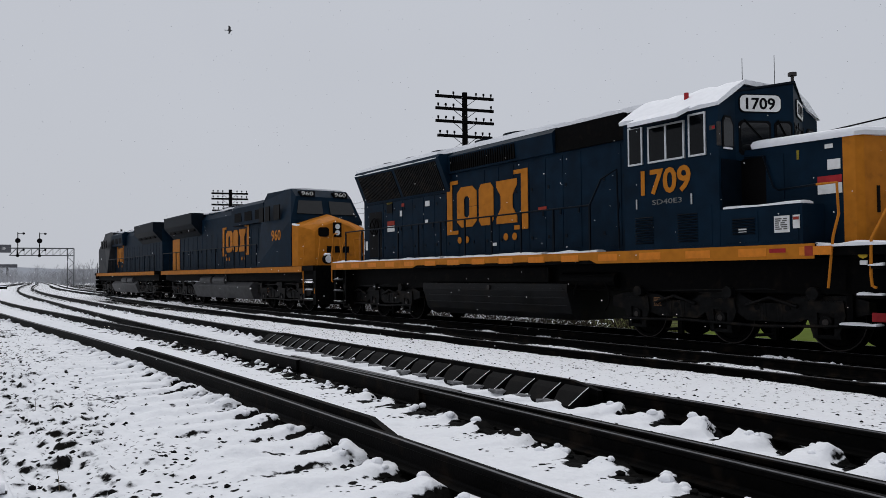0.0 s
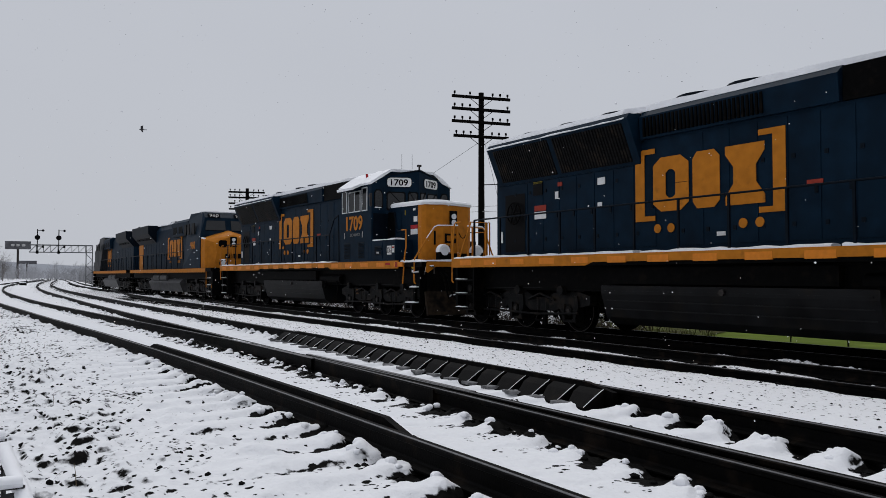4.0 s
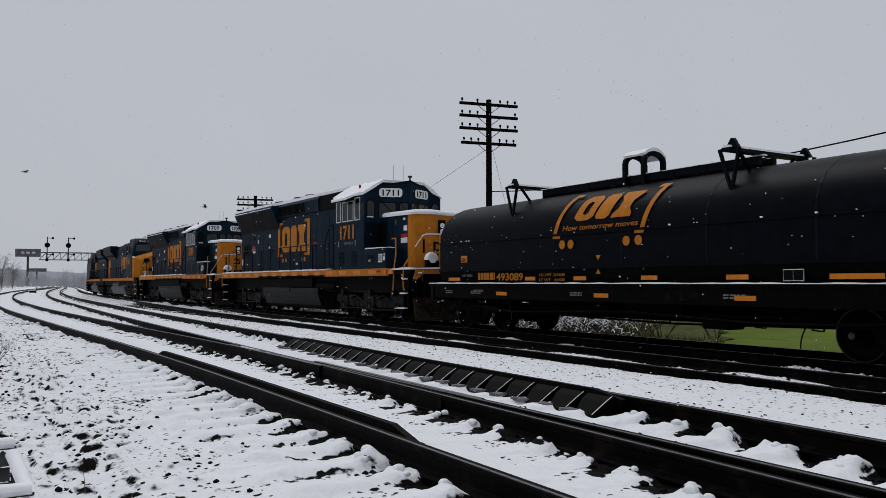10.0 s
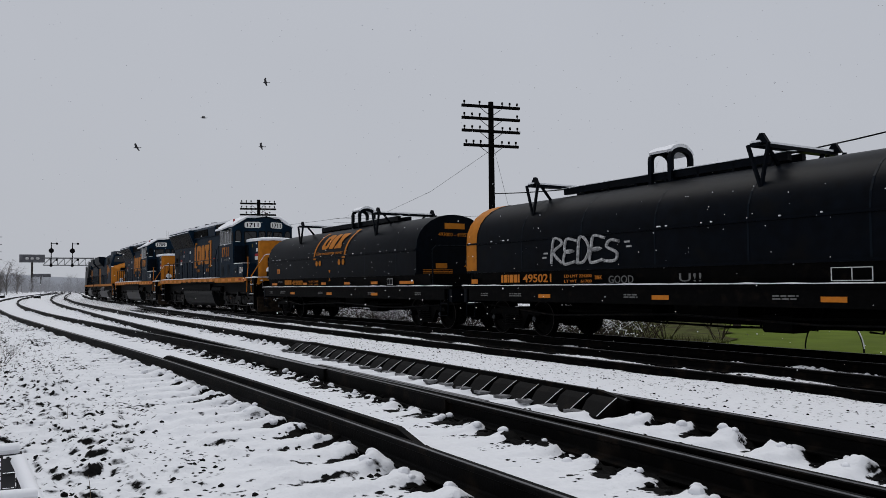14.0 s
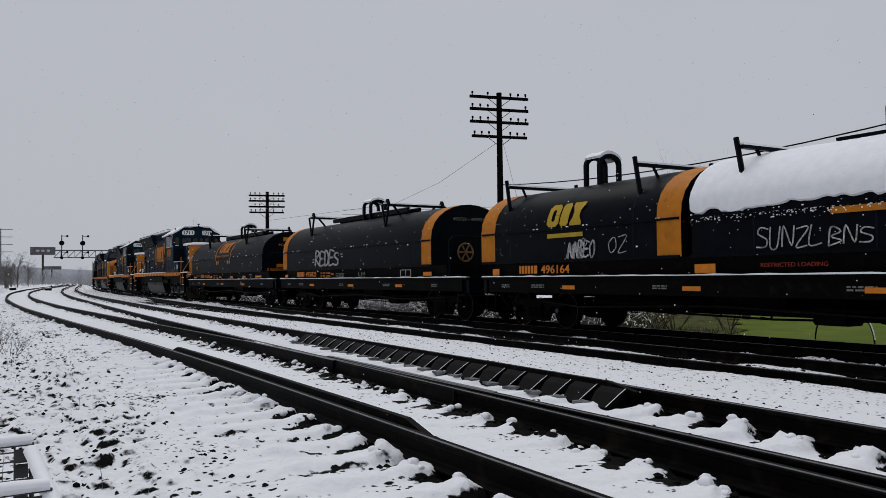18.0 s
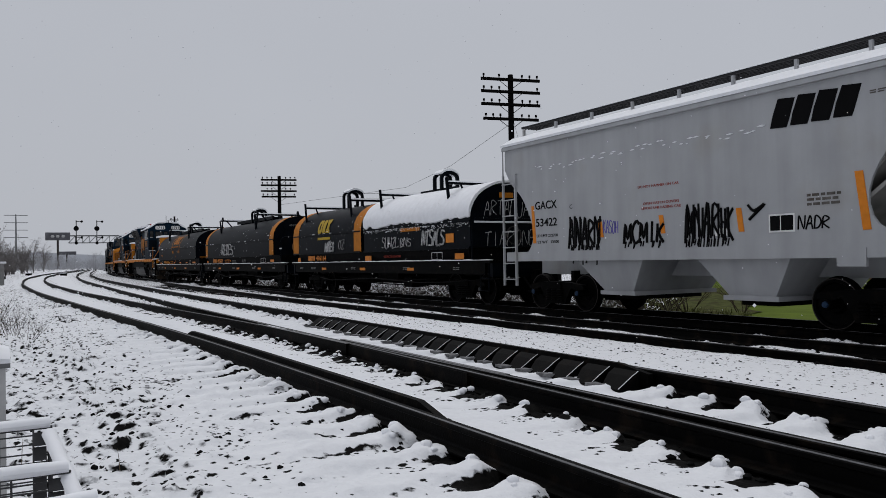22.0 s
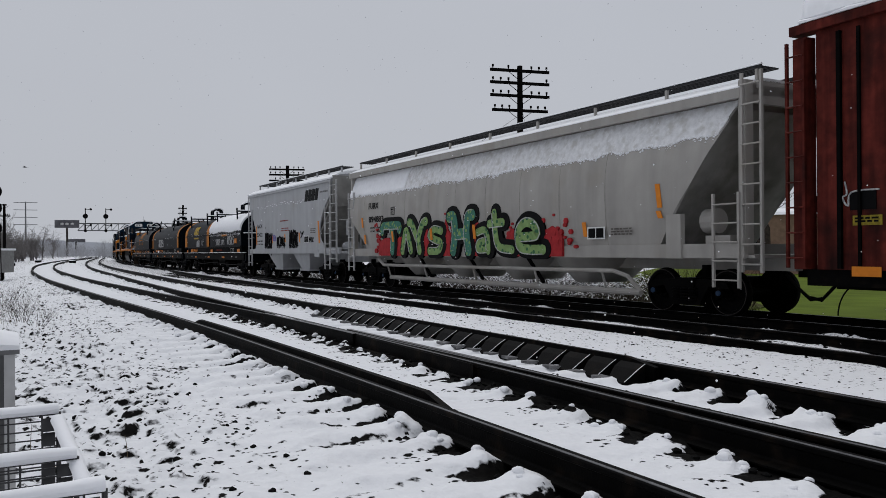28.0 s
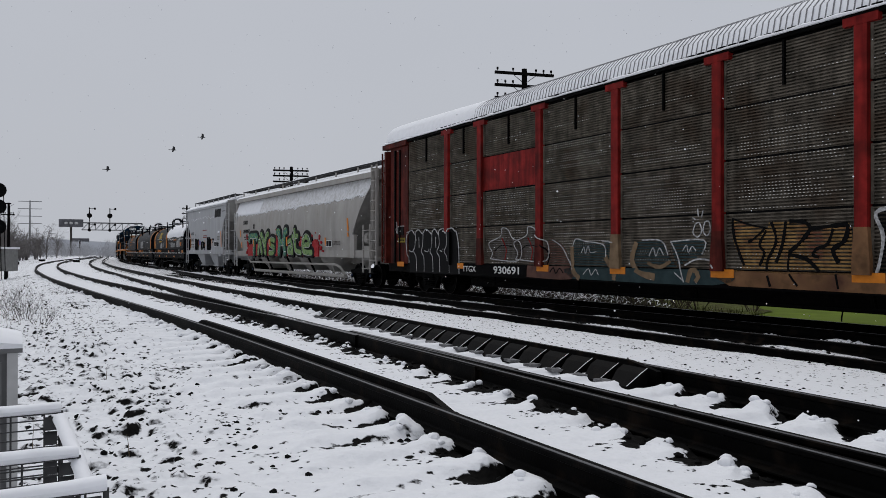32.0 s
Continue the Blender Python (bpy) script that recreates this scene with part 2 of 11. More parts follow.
VT = np.arange(0, 33, 4.0)
VV = np.array([3.560, 3.575, 3.753, 3.686, 3.828, 4.001, 4.021, 4.110, 4.307])
_tg = np.arange(0, 32.05, 0.05)
_vg = np.interp(_tg, VT, VV)
_sg = np.concatenate([[0], np.cumsum((_vg[1:] + _vg[:-1]) / 2 * 0.05)]) + -8.792


def run(t):
    """How far the train has come at t seconds."""
    return float(np.interp(t, _tg, _sg))


# ---- ground ----
def lattice(x, y, seed):
    """Smooth value noise on a unit lattice, 0 to 1."""
    xi, yi = np.floor(x).astype(np.int64), np.floor(y).astype(np.int64)
    fx, fy = x - xi, y - yi
    fx, fy = fx * fx * (3 - 2 * fx), fy * fy * (3 - 2 * fy)

    def h(a, b):
        k = (a * 374761393 + b * 668265263 + seed * 974711) & 0xFFFFFFFF
        k = ((k ^ (k >> 13)) * 1274126177) & 0xFFFFFFFF
        return ((k ^ (k >> 16)) & 0xFFFF) / 65535.0
    return (h(xi, yi) * (1 - fx) + h(xi + 1, yi) * fx) * (1 - fy) + (h(xi, yi + 1) * (1 - fx) + h(xi + 1, yi + 1) * fx) * fy


# centre lines of the nearer tracks, as distance to the side of the train's track
T1S, T1L = [-60, -18, -8, 0, 15, 35, 62, 81, 120, 200, 400], [9.9, 10.03, 10.12, 10.45, 10.72, 10.5, 9.95, 9.5, 8.4, 6.0, 4.0]
T2S, T2L = [-60, -19, -10, 0, 10, 22, 35, 64, 90, 120, 200, 400], [9.4, 8.78, 8.58, 8.30, 7.87, 7.2, 6.62, 5.5, 5.0, 4.5, 3.6, 3.2]
T3S, T3L = [-60, -5, 4, 14, 22, 40, 60, 400], [3.25, 3.2, 3.05, 2.5, 2.05, 1.0, 0.0, 0.0]


def soft_interp(s, xs, ys):
    return sum(np.interp(np.asarray(s, float) + d, xs, ys) for d in (-4, -2, 0, 2, 4)) / 5


def lane1(s):
    return soft_interp(s, T1S, T1L)


def lane2(s):
    return soft_interp(s, T2S, T2L)


def lane3(s):
    return soft_interp(s, T3S, T3L)


RAIL_H = 0.18
TOP_NEAR = 0.25          # rail head of the two near tracks above that of the train's track
TIE_STEP = 0.53


def sleeper_at(s, ph):
    """1 over a sleeper, 0 between two; and the sleeper's count."""
    q = (np.asarray(s, float) + ph) / TIE_STEP
    i = np.floor(q)
    return np.clip(1 - (np.abs(q - i - 0.5) - 0.15) / 0.17, 0, 1), i


def ground_height(s, lat):
    base = np.interp(lat, [-80, -30, -7, -3.2, -1.9, 3.95, 4.2, 4.9, 6.6, 7.4, 11.6, 12.6, 14.5, 17, 40, 120],
                     [-1.3, -1.2, -1.1, -0.5, -0.21, -0.20, -0.10, -0.06, 0.02, 0.075, 0.075, 0.03, -0.05, 0.0, 0.3, 1.5])
    n = (lattice(s * 0.7, lat * 0.7, 1) - 0.5) * 0.06 + (lattice(s * 2.6, lat * 2.6, 2) - 0.5) * 0.035
    n += (lattice(s * 7, lat * 7, 3) - 0.5) * 0.022 + (lattice(s * 15, lat * 15, 4) - 0.5) * 0.012
    edge = np.clip((lat - 11.3) / 0.8, 0, 1)
    # pitted, clotted snow beside the tracks
    clot = np.clip(lattice(s * 0.5, lat * 0.5, 9) * 1.6 - 0.25, 0, 1)
    pit = np.clip(lattice(s * 5.5 + 7, lat * 5.5, 5) - 0.60, 0, 1) * clot
    h = base + n * (0.5 + 0.7 * edge) - pit * 0.08 * edge
    h += edge * (0.35 + 0.65 * clot) * ((lattice(s * 6, lat * 6, 6) - 0.5) * 0.07 + (lattice(s * 10.5, lat * 10.5, 7) - 0.5) * 0.05)
    clump = np.clip(lattice(s * 13.5, lat * 13.5, 12) - 0.46, 0, 1) ** 0.7 * 0.080 + np.clip(lattice(s * 21, lat * 21, 13) - 0.50, 0, 1) ** 0.7 * 0.045
    h += clump * edge * (0.45 + 0.55 * clot) * np.clip((lat - 11.9) / 0.6, 0, 1)
    # snow banked between the rails of the side track and beside the main track
    m = lattice(s * 1.3, lat * 0, 41) * 0.6 + lattice(s * 4.1, lat * 2, 42) * 0.4
    h += np.clip(1 - np.abs(lat - lane3(s)) / 0.62, 0, 1) ** 0.5 * (0.03 + 0.16 * m)
    h += np.clip(1 - np.abs(lat - 1.55) / 0.38, 0, 1) ** 0.5 * (0.0 + 0.20 * m)
    # ridges of snow on the sleepers of the near tracks, heaped up where the rails lie, hollow between
    for c, ph in ((lane1(s), 0.0), (lane2(s), 0.26)):
        tie, i = sleeper_at(s + 0.13 * (lattice(s * 6, lat * 6, 57) - 0.5) + 0.06 * (lattice(s * 14, lat * 14, 58) - 0.5), ph)
        h += np.clip((np.where(lat > c, 1.9, 1.45) - np.abs(lat - c)) / 0.25, 0, 1) * (tie - 0.45) * 0.048
        for w in (-0.75, 0.75):
            d = lat - c - w
            ad = np.abs(d)
            r = lattice(i, np.where(d > 0, 3.0, 8.0) + w * 4, 51)
            h += np.exp(-((ad - 0.18) / 0.09) ** 2) * tie * (0.012 + 0.04 * r) * (0.2 + 1.6 * lattice(s * 9, lat * 9, 52))
            h += np.clip(1 - ad / 0.45, 0, 1) * ((lattice(s * 15, lat * 15, 54) - 0.5) * 0.050 + (lattice(s * 7, lat * 7, 55) - 0.5) * 0.03)
            h -= (1 - tie) * np.exp(-(ad / (0.16 + 0.16 * r)) ** 2) * 0.04
            h -= np.clip(1 - ad / 0.11, 0, 1) * 0.035
    return h


def spread(a, b, step):
    return list(np.arange(a, b, step))


def ground_sheet():
    ss = spread(-600, -120, 60) + spread(-120, -40, 8) + spread(-40, -26, 0.7) + spread(-26, -19.5, 0.12) + spread(-19.5, -9, 0.031) + spread(-9, -6, 0.06) + spread(-6, 4, 0.09) + spread(4, 25, 0.2) + spread(25, 70, 0.8) + spread(70, 200, 4) + spread(200, 420, 20)
    ll = spread(-700, -60, 80) + spread(-60, -10, 5) + spread(-10, -2, 0.8) + spread(-2, 4.8, 0.1) + spread(4.8, 7, 0.05) + spread(7, 11.9, 0.031) + spread(11.9, 15.2, 0.029) + spread(15.2, 22, 0.3) + spread(22, 60, 3) + spread(60, 700, 80)
    S2, L2 = np.meshgrid(np.array(ss), np.array(ll), indexing="ij")
    H = ground_height(S2, L2)
    X, Y = spot(S2, L2)
    n, m = S2.shape
    me = bpy.data.meshes.new("ground")
    k = (np.arange(n - 1)[:, None] * m + np.arange(m - 1)[None, :]).ravel()
    faces = np.stack([k, k + m, k + m + 1, k + 1], 1)
    me.vertices.add(n * m)
    me.vertices.foreach_set("co", np.stack([X, Y, H], 2).astype(np.float32).ravel())
    me.loops.add(faces.size)
    me.loops.foreach_set("vertex_index", faces.astype(np.int32).ravel())
    me.polygons.add(len(faces))
    me.polygons.foreach_set("loop_start", np.arange(0, faces.size, 4, dtype=np.int32))
    me.update(calc_edges=True)
    # how much snow covers the ballast
    cover = np.ones_like(S2)
    n1 = lattice(S2 * 3.1, L2 * 3.1, 21) * 0.55 + lattice(S2 * 9, L2 * 9, 22) * 0.45
    n2 = lattice(S2 * 0.35, L2 * 0.35, 23)
    dark = np.interp(L2, [-2.4, -1.6, 4.02, 4.22], [0, 1, 1, 0]) * np.interp(S2, [22, 50], [1, 0.12])
    cover = np.where(dark > 0, np.clip((n1 - 0.62) * 9 + 0.4, 0, 1) * dark + (1 - dark), cover)
    strip = np.clip(1 - np.abs(L2 - lane3(S2)) / 0.60, 0, 1)
    cover = np.maximum(cover, np.clip((strip + (n1 - 0.5) * 1.3) * 4, 0, 1) * (strip > 0.02))
    strip = np.clip(1 - np.abs(L2 - 1.55) / 0.36, 0, 1)
    cover = np.maximum(cover, np.clip((strip - 0.25 + (n1 - 0.5) * 1.6) * 4, 0, 1) * (strip > 0.02))
    # earth and leaf litter on the bank behind the train
    bank = np.interp(L2, [-30, -12, -3.4, -2.6], [0, 1, 1, 0])
    cover = np.where(bank > 0, cover * (1 - bank) + bank * np.clip(0.35 + (n1 - 0.5) * 1.4, 0, 1), cover)
    patchy = lattice(S2 * 0.55, L2 * 0.55, 9) * 0.55 + lattice(S2 * 1.7, L2 * 1.7, 24) * 0.45
    away = np.interp(L2, [11.35, 11.9, 13.0, 15, 22], [0.0, 0.45, 0.72, 1.15, 1.3]) * np.interp(S2, [-20, -12, 0, 30], [0.8, 0.95, 1.2, 1.5])
    speck = away * (0.40 + 1.15 * np.clip((patchy - 0.36) * 2.2, 0, 1)) + np.interp(L2, [4.2, 4.6, 6.9, 7.2], [0.5, 0.34, 0.24, 0.05])
    speck = speck + np.interp(L2, [12.5, 15, 20], [0, 0.06, 0.3]) * np.clip((n2 - 0.42) * 3, 0, 1)
    speck = np.where(L2 > 12.1, np.clip(speck, 0.24, 0.46), speck)
    cover = np.where(L2 > 11.3, np.minimum(cover, 0.95 - 0.24 * np.clip(speck, 0, 1)), cover)
    for c, ph in ((lane1(S2), 0.0), (lane2(S2), 0.26)):
        tie, i = sleeper_at(S2 + 0.13 * (lattice(S2 * 6, L2 * 6, 57) - 0.5) + 0.06 * (lattice(S2 * 14, L2 * 14, 58) - 0.5), ph)
        out = (np.abs(L2 - c) < 1.40) & (np.abs(L2 - c) > 0.75)
        speck = np.where(out, np.maximum(speck, 0.62 * (1 - tie)), speck)
        k = (S2 + ph) / TIE_STEP - i - 0.5
        # dashes and the ridge's shadow line, both put into the cover on one side
        dash = np.exp(-((k + 0.33) / 0.07) ** 2) * np.interp(np.abs(L2 - c), [0.8, 1.0, 1.45, 1.9, 2.2], [0.25, 1, 1, 0.6, 0]) * np.clip((n1 - 0.40) * 5, 0, 1)
        cover = np.where(L2 - c > 0.75, cover - 0.66 * dash * (ph == 0.0), cover)
        for w in (-0.75, 0.75):
            d = L2 - c - w
            ad = np.abs(d)
            r = lattice(i, np.where(d > 0, 3.0, 8.0) + w * 4, 53)
            hole = np.clip(((1 - tie) * 1.25 - ad / (0.14 + 0.28 * r) + (n1 - 0.5) * 1.6 + 0.08) * 4, 0, 1) * (ad < 0.42) * np.interp(S2, [0, 18], [1, 0.25])
            cover *= 1 - np.maximum(hole, ad < 0.075)
    sp = me.attributes.new("specks", "FLOAT", "POINT")
    sp.data.foreach_set("value", np.clip(speck, 0, 0.9).astype(np.float32).ravel())
    lo = me.attributes.new("loose", "FLOAT", "POINT")
    lo.data.foreach_set("value", (np.clip(speck, 0, 0.9) * np.clip((L2 - 11.7) / 0.5, 0, 1)).astype(np.float32).ravel())
    at = me.attributes.new("snow_cover", "FLOAT", "POINT")
    at.data.foreach_set("value", cover.astype(np.float32).ravel())
    me.shade_smooth()
    m = bpy.data.materials.new("snow_over_ballast")
    m.use_nodes = True
    nd, l = m.node_tree.nodes, m.node_tree.links
    b = nd["Principled BSDF"]
    b.inputs["Roughness"].default_value, b.inputs["Specular IOR Level"].default_value = 0.85, 0.05
    a = nd.new("ShaderNodeAttribute")
    a.attribute_name = "snow_cover"
    tc = nd.new("ShaderNodeTexCoord")
    no = nd.new("ShaderNodeTexNoise")
    no.inputs["Scale"].default_value, no.inputs["Detail"].default_value = 22.0, 6.0
    l.new(tc.outputs["Object"], no.inputs["Vector"])
    ad = nd.new("ShaderNodeMath")
    ad.operation = "MULTIPLY_ADD"
    ad.inputs[1].default_value, ad.inputs[2].default_value = 0.9, -0.45
    l.new(no.outputs[0], ad.inputs[0])
    ad2 = nd.new("ShaderNodeMath")
    l.new(a.outputs["Fac"], ad2.inputs[0])
    l.new(ad.outputs[0], ad2.inputs[1])
    mr = nd.new("ShaderNodeMapRange")
    mr.inputs[1].default_value, mr.inputs[2].default_value = 0.42, 0.58
    l.new(ad2.outputs[0], mr.inputs[0])
    # single stones, pits that break the snow and painted clod shadows, two sizes
    sa = nd.new("ShaderNodeAttribute")
    sa.attribute_name = "specks"
    snow_fac = mr.outputs[0]
    for scale, share in ((7.5, 0.10), (13.0, 0.66), (21.0, 0.80)):
        warp = nd.new("ShaderNodeMix")
        warp.data_type, warp.blend_type = "RGBA", "LINEAR_LIGHT"
        warp.inputs[0].default_value = 0.035
        l.new(tc.outputs["Object"], warp.inputs[6])
        l.new(no.outputs["Color"], warp.inputs[7])
        v2 = nd.new("ShaderNodeTexVoronoi")
        v2.inputs["Scale"].default_value = scale
        l.new(warp.outputs[2], v2.inputs["Vector"])
        sc = nd.new("ShaderNodeSeparateColor")
        l.new(v2.outputs["Color"], sc.inputs[0])
        k1 = nd.new("ShaderNodeMath")
        k1.operation = "MULTIPLY_ADD"
        k1.inputs[1].default_value = share
        l.new(sa.outputs["Fac"], k1.inputs[0])
        neg = nd.new("ShaderNodeMath")
        neg.operation, neg.inputs[1].default_value = "MULTIPLY", -1.0
        l.new(sc.outputs[0], neg.inputs[0])
        l.new(neg.outputs[0], k1.inputs[2])
        k2 = nd.new("ShaderNodeMapRange")
        k2.inputs[1].default_value, k2.inputs[2].default_value = 0.0, 0.16
        k2.inputs[3].default_value, k2.inputs[4].default_value = 0.0, 0.36
        l.new(k1.outputs[0], k2.inputs[0])
        k3 = nd.new("ShaderNodeMath")
        k3.operation = "SUBTRACT"
        l.new(k2.outputs[0], k3.inputs[0])
        l.new(v2.outputs["Distance"], k3.inputs[1])
        k4 = nd.new("ShaderNodeMapRange")
        k4.inputs[1].default_value, k4.inputs[2].default_value = -0.04, 0.06
        k4.inputs[3].default_value, k4.inputs[4].default_value = 1.0, 0.0
        l.new(k3.outputs[0], k4.inputs[0])
        mn = nd.new("ShaderNodeMath")
        mn.operation = "MINIMUM"
        l.new(snow_fac, mn.inputs[0])
        l.new(k4.outputs[0], mn.inputs[1])
        snow_fac = mn.outputs[0]
    # steep flanks of the clots stay bare
    gn = nd.new("ShaderNodeNewGeometry")
    gz = nd.new("ShaderNodeSeparateXYZ")
    l.new(gn.outputs["Normal"], gz.inputs[0])
    la = nd.new("ShaderNodeAttribute")
    la.attribute_name = "loose"
    keep = nd.new("ShaderNodeMath")
    keep.operation = "MULTIPLY_ADD"
    keep.inputs[1].default_value, keep.inputs[2].default_value = -0.55, 0.21
    l.new(la.outputs["Fac"], keep.inputs[0])
    slope = nd.new("ShaderNodeMath")
    l.new(gz.outputs[2], slope.inputs[0])
    l.new(keep.outputs[0], slope.inputs[1])
    grain = nd.new("ShaderNodeMath")
    grain.operation = "MULTIPLY_ADD"
    grain.inputs[1].default_value = 0.22
    l.new(no.outputs[0], grain.inputs[0])
    l.new(slope.outputs[0], grain.inputs[2])
    flat = nd.new("ShaderNodeMapRange")
    flat.inputs[1].default_value, flat.inputs[2].default_value = 0.90, 0.98
    l.new(grain.outputs[0], flat.inputs[0])
    bare = nd.new("ShaderNodeMath")
    bare.operation = "MINIMUM"
    l.new(snow_fac, bare.inputs[0])
    l.new(flat.outputs[0], bare.inputs[1])
    snow_fac = bare.outputs[0]
    vo = nd.new("ShaderNodeTexVoronoi")
    vo.inputs["Scale"].default_value = 24.0
    l.new(tc.outputs["Object"], vo.inputs["Vector"])
    st = nd.new("ShaderNodeMix")
    st.data_type = "RGBA"
    st.inputs[6].default_value, st.inputs[7].default_value = (0.0025, 0.0025, 0.0025, 1), (0.008, 0.0075, 0.007, 1)
    l.new(vo.outputs["Distance"], st.inputs[0])
    sn = nd.new("ShaderNodeMix")
    sn.data_type = "RGBA"
    sn.inputs[6].default_value, sn.inputs[7].default_value = (0.70, 0.71, 0.74, 1), (0.80, 0.81, 0.83, 1)
    l.new(no.outputs[0], sn.inputs[0])
    mx = nd.new("ShaderNodeMix")
    mx.data_type = "RGBA"
    l.new(snow_fac, mx.inputs[0])
    l.new(st.outputs[2], mx.inputs[6])
    l.new(sn.outputs[2], mx.inputs[7])
    l.new(mx.outputs[2], b.inputs["Base Color"])
    bp = nd.new("ShaderNodeBump")
    bp.inputs["Strength"].default_value, bp.inputs["Distance"].default_value = 0.6, 0.03
    clod = nd.new("ShaderNodeTexNoise")
    clod.inputs["Scale"].default_value, clod.inputs["Detail"].default_value = 8.0, 4.0
    l.new(tc.outputs["Object"], clod.inputs["Vector"])
    hsum = nd.new("ShaderNodeMath")
    hsum.operation = "MULTIPLY_ADD"
    hsum.inputs[1].default_value = 1.6
    l.new(clod.outputs[0], hsum.inputs[0])
    l.new(snow_fac, hsum.inputs[2])
    l.new(hsum.outputs[0], bp.inputs["Height"])
    l.new(bp.outputs[0], b.inputs["Normal"])
    me.materials.append(m)
    ob = new("ground", me)
    return tagged(ob, "snow-covered ballast and trampled ground beside the tracks", "ground", kind="structure")


ground_sheet()

# ---- rails and sleepers ----
RAIL_PROFILE = [(-0.076, 0), (0.076, 0), (0.076, 0.012), (0.020, 0.030), (0.009, 0.045), (0.009, 0.130), (0.036, 0.143), (0.037, 0.170), (0.028, 0.180), (-0.028, 0.180), (-0.037, 0.170), (-0.036, 0.143), (-0.009, 0.130), (-0.009, 0.045), (-0.020, 0.030), (-0.076, 0.012)]


def rail(name, s0, s1, lat, top, label, step=0.6, drop=0.0, parent=None):
    """A rail swept along the line; lat is a function of s. Its head is polished."""
    ss = np.arange(s0, s1 + 1e-6, step if s1 - s0 < 60 else 1.2)
    la = np.array([float(lat(q)) for q in ss])
    me, head = Mesh(), Mesh()
    rings, hrings = [], []
    for s, a in zip(ss, la):
        ring = []
        for y, z in RAIL_PROFILE:
            x, yy = spot(s, a + y)
            ring.append((float(x), float(yy), top - RAIL_H + z))
        rings.append(ring)
        hr = []
        for y, z in ((0.012, 0.1795), (0.031, 0.1775), (0.030, 0.1800), (0.013, 0.1820)):
            x, yy = spot(s, a + y)
            hr.append((float(x), float(yy), top - RAIL_H + z))
        hrings.append(hr)
    me.rings(rings)
    head.rings(hrings)
    ob = part(name, me, RAILSIDE, parent)
    part("rail_head", head, RAILTOP, ob)
    if not parent:
        tagged(ob, label, "rail", kind="structure")
    return ob


def lane0(s):
    return 0.0


for lane, top, s_end, what in ((lane1, TOP_NEAR, 260, "track beside the gravel"), (lane2, TOP_NEAR, 260, "diverging second track"), (lane3, 0.0, 52, "side track next to the train"), (lane0, 0.0, 330, "main track under the train")):
    for w in (0.75, -0.75):
        rail("rail", -42, s_end, lambda q, lane=lane, w=w: lane(q) + w, top, "rusty steel rail of the " + what)


# ---- lettering and small plates ----
def text_data(s, size, bold=0.0, shear=0.0, depth=0.004):
    cu = bpy.data.curves.new("lettering", "FONT")
    cu.body, cu.size, cu.offset, cu.shear, cu.extrude = s, size, bold, shear, depth
    cu.resolution_u = 3
    ob = bpy.data.objects.new("lettering", cu)
    me = bpy.data.meshes.new_from_object(ob)
    bpy.data.objects.remove(ob)
    bpy.data.curves.remove(cu)
    return me


SIDE = Matrix(((-1, 0, 0, 0), (0, 0, 1, 0), (0, 1, 0, 0), (0, 0, 0, 1)))     # on the flank that faces the camera
BACK = Matrix(((0, 0, -1, 0), (-1, 0, 0, 0), (0, 1, 0, 0), (0, 0, 0, 1)))    # on the end that faces backwards


def lettering(parent, s, x, y, z, height, mat, width=None, turn=SIDE, bold=0.0, shear=0.0, name="lettering", label=""):
    """Writing whose lower left corner is at x, y, z; height is that of the capitals; width squeezes it."""
    me = text_data(s, height / 0.72, bold, shear)
    if width:
        xs = [v.co.x for v in me.vertices]
        k = width / max(max(xs) - min(xs), 1e-3)
        x0 = min(xs)
        for v in me.vertices:
            v.co.x = (v.co.x - x0) * k
    me.materials.append(mat)
    ob = new(name, me)
    ob.parent = parent
    ob.matrix_basis = Matrix.Translation((x, y, z)) @ turn
    if label:
        ob["label"] = label
    return ob


def plate(name, parent, x0, x1, z0, z1, y, mat, label="", t=0.006):
    """A thin plate or sticker on the flank at y."""
    return part(name, Mesh().box(min(x0, x1), max(x0, x1), y - t, y + t, z0, z1), mat, parent, label)


def shape(name, parent, poly, y, mat, label="", t=0.006):
    """A flat shape of (x, z) points on the flank at y."""
    return part(name, Mesh().prism(poly, y - t, y + t, "y"), mat, parent, label)


def disc(cx, cz, r, n=16, sx=1.0):
    return [(cx + sx * r * math.cos(2 * math.pi * i / n), cz + r * math.sin(2 * math.pi * i / n)) for i in range(n)]


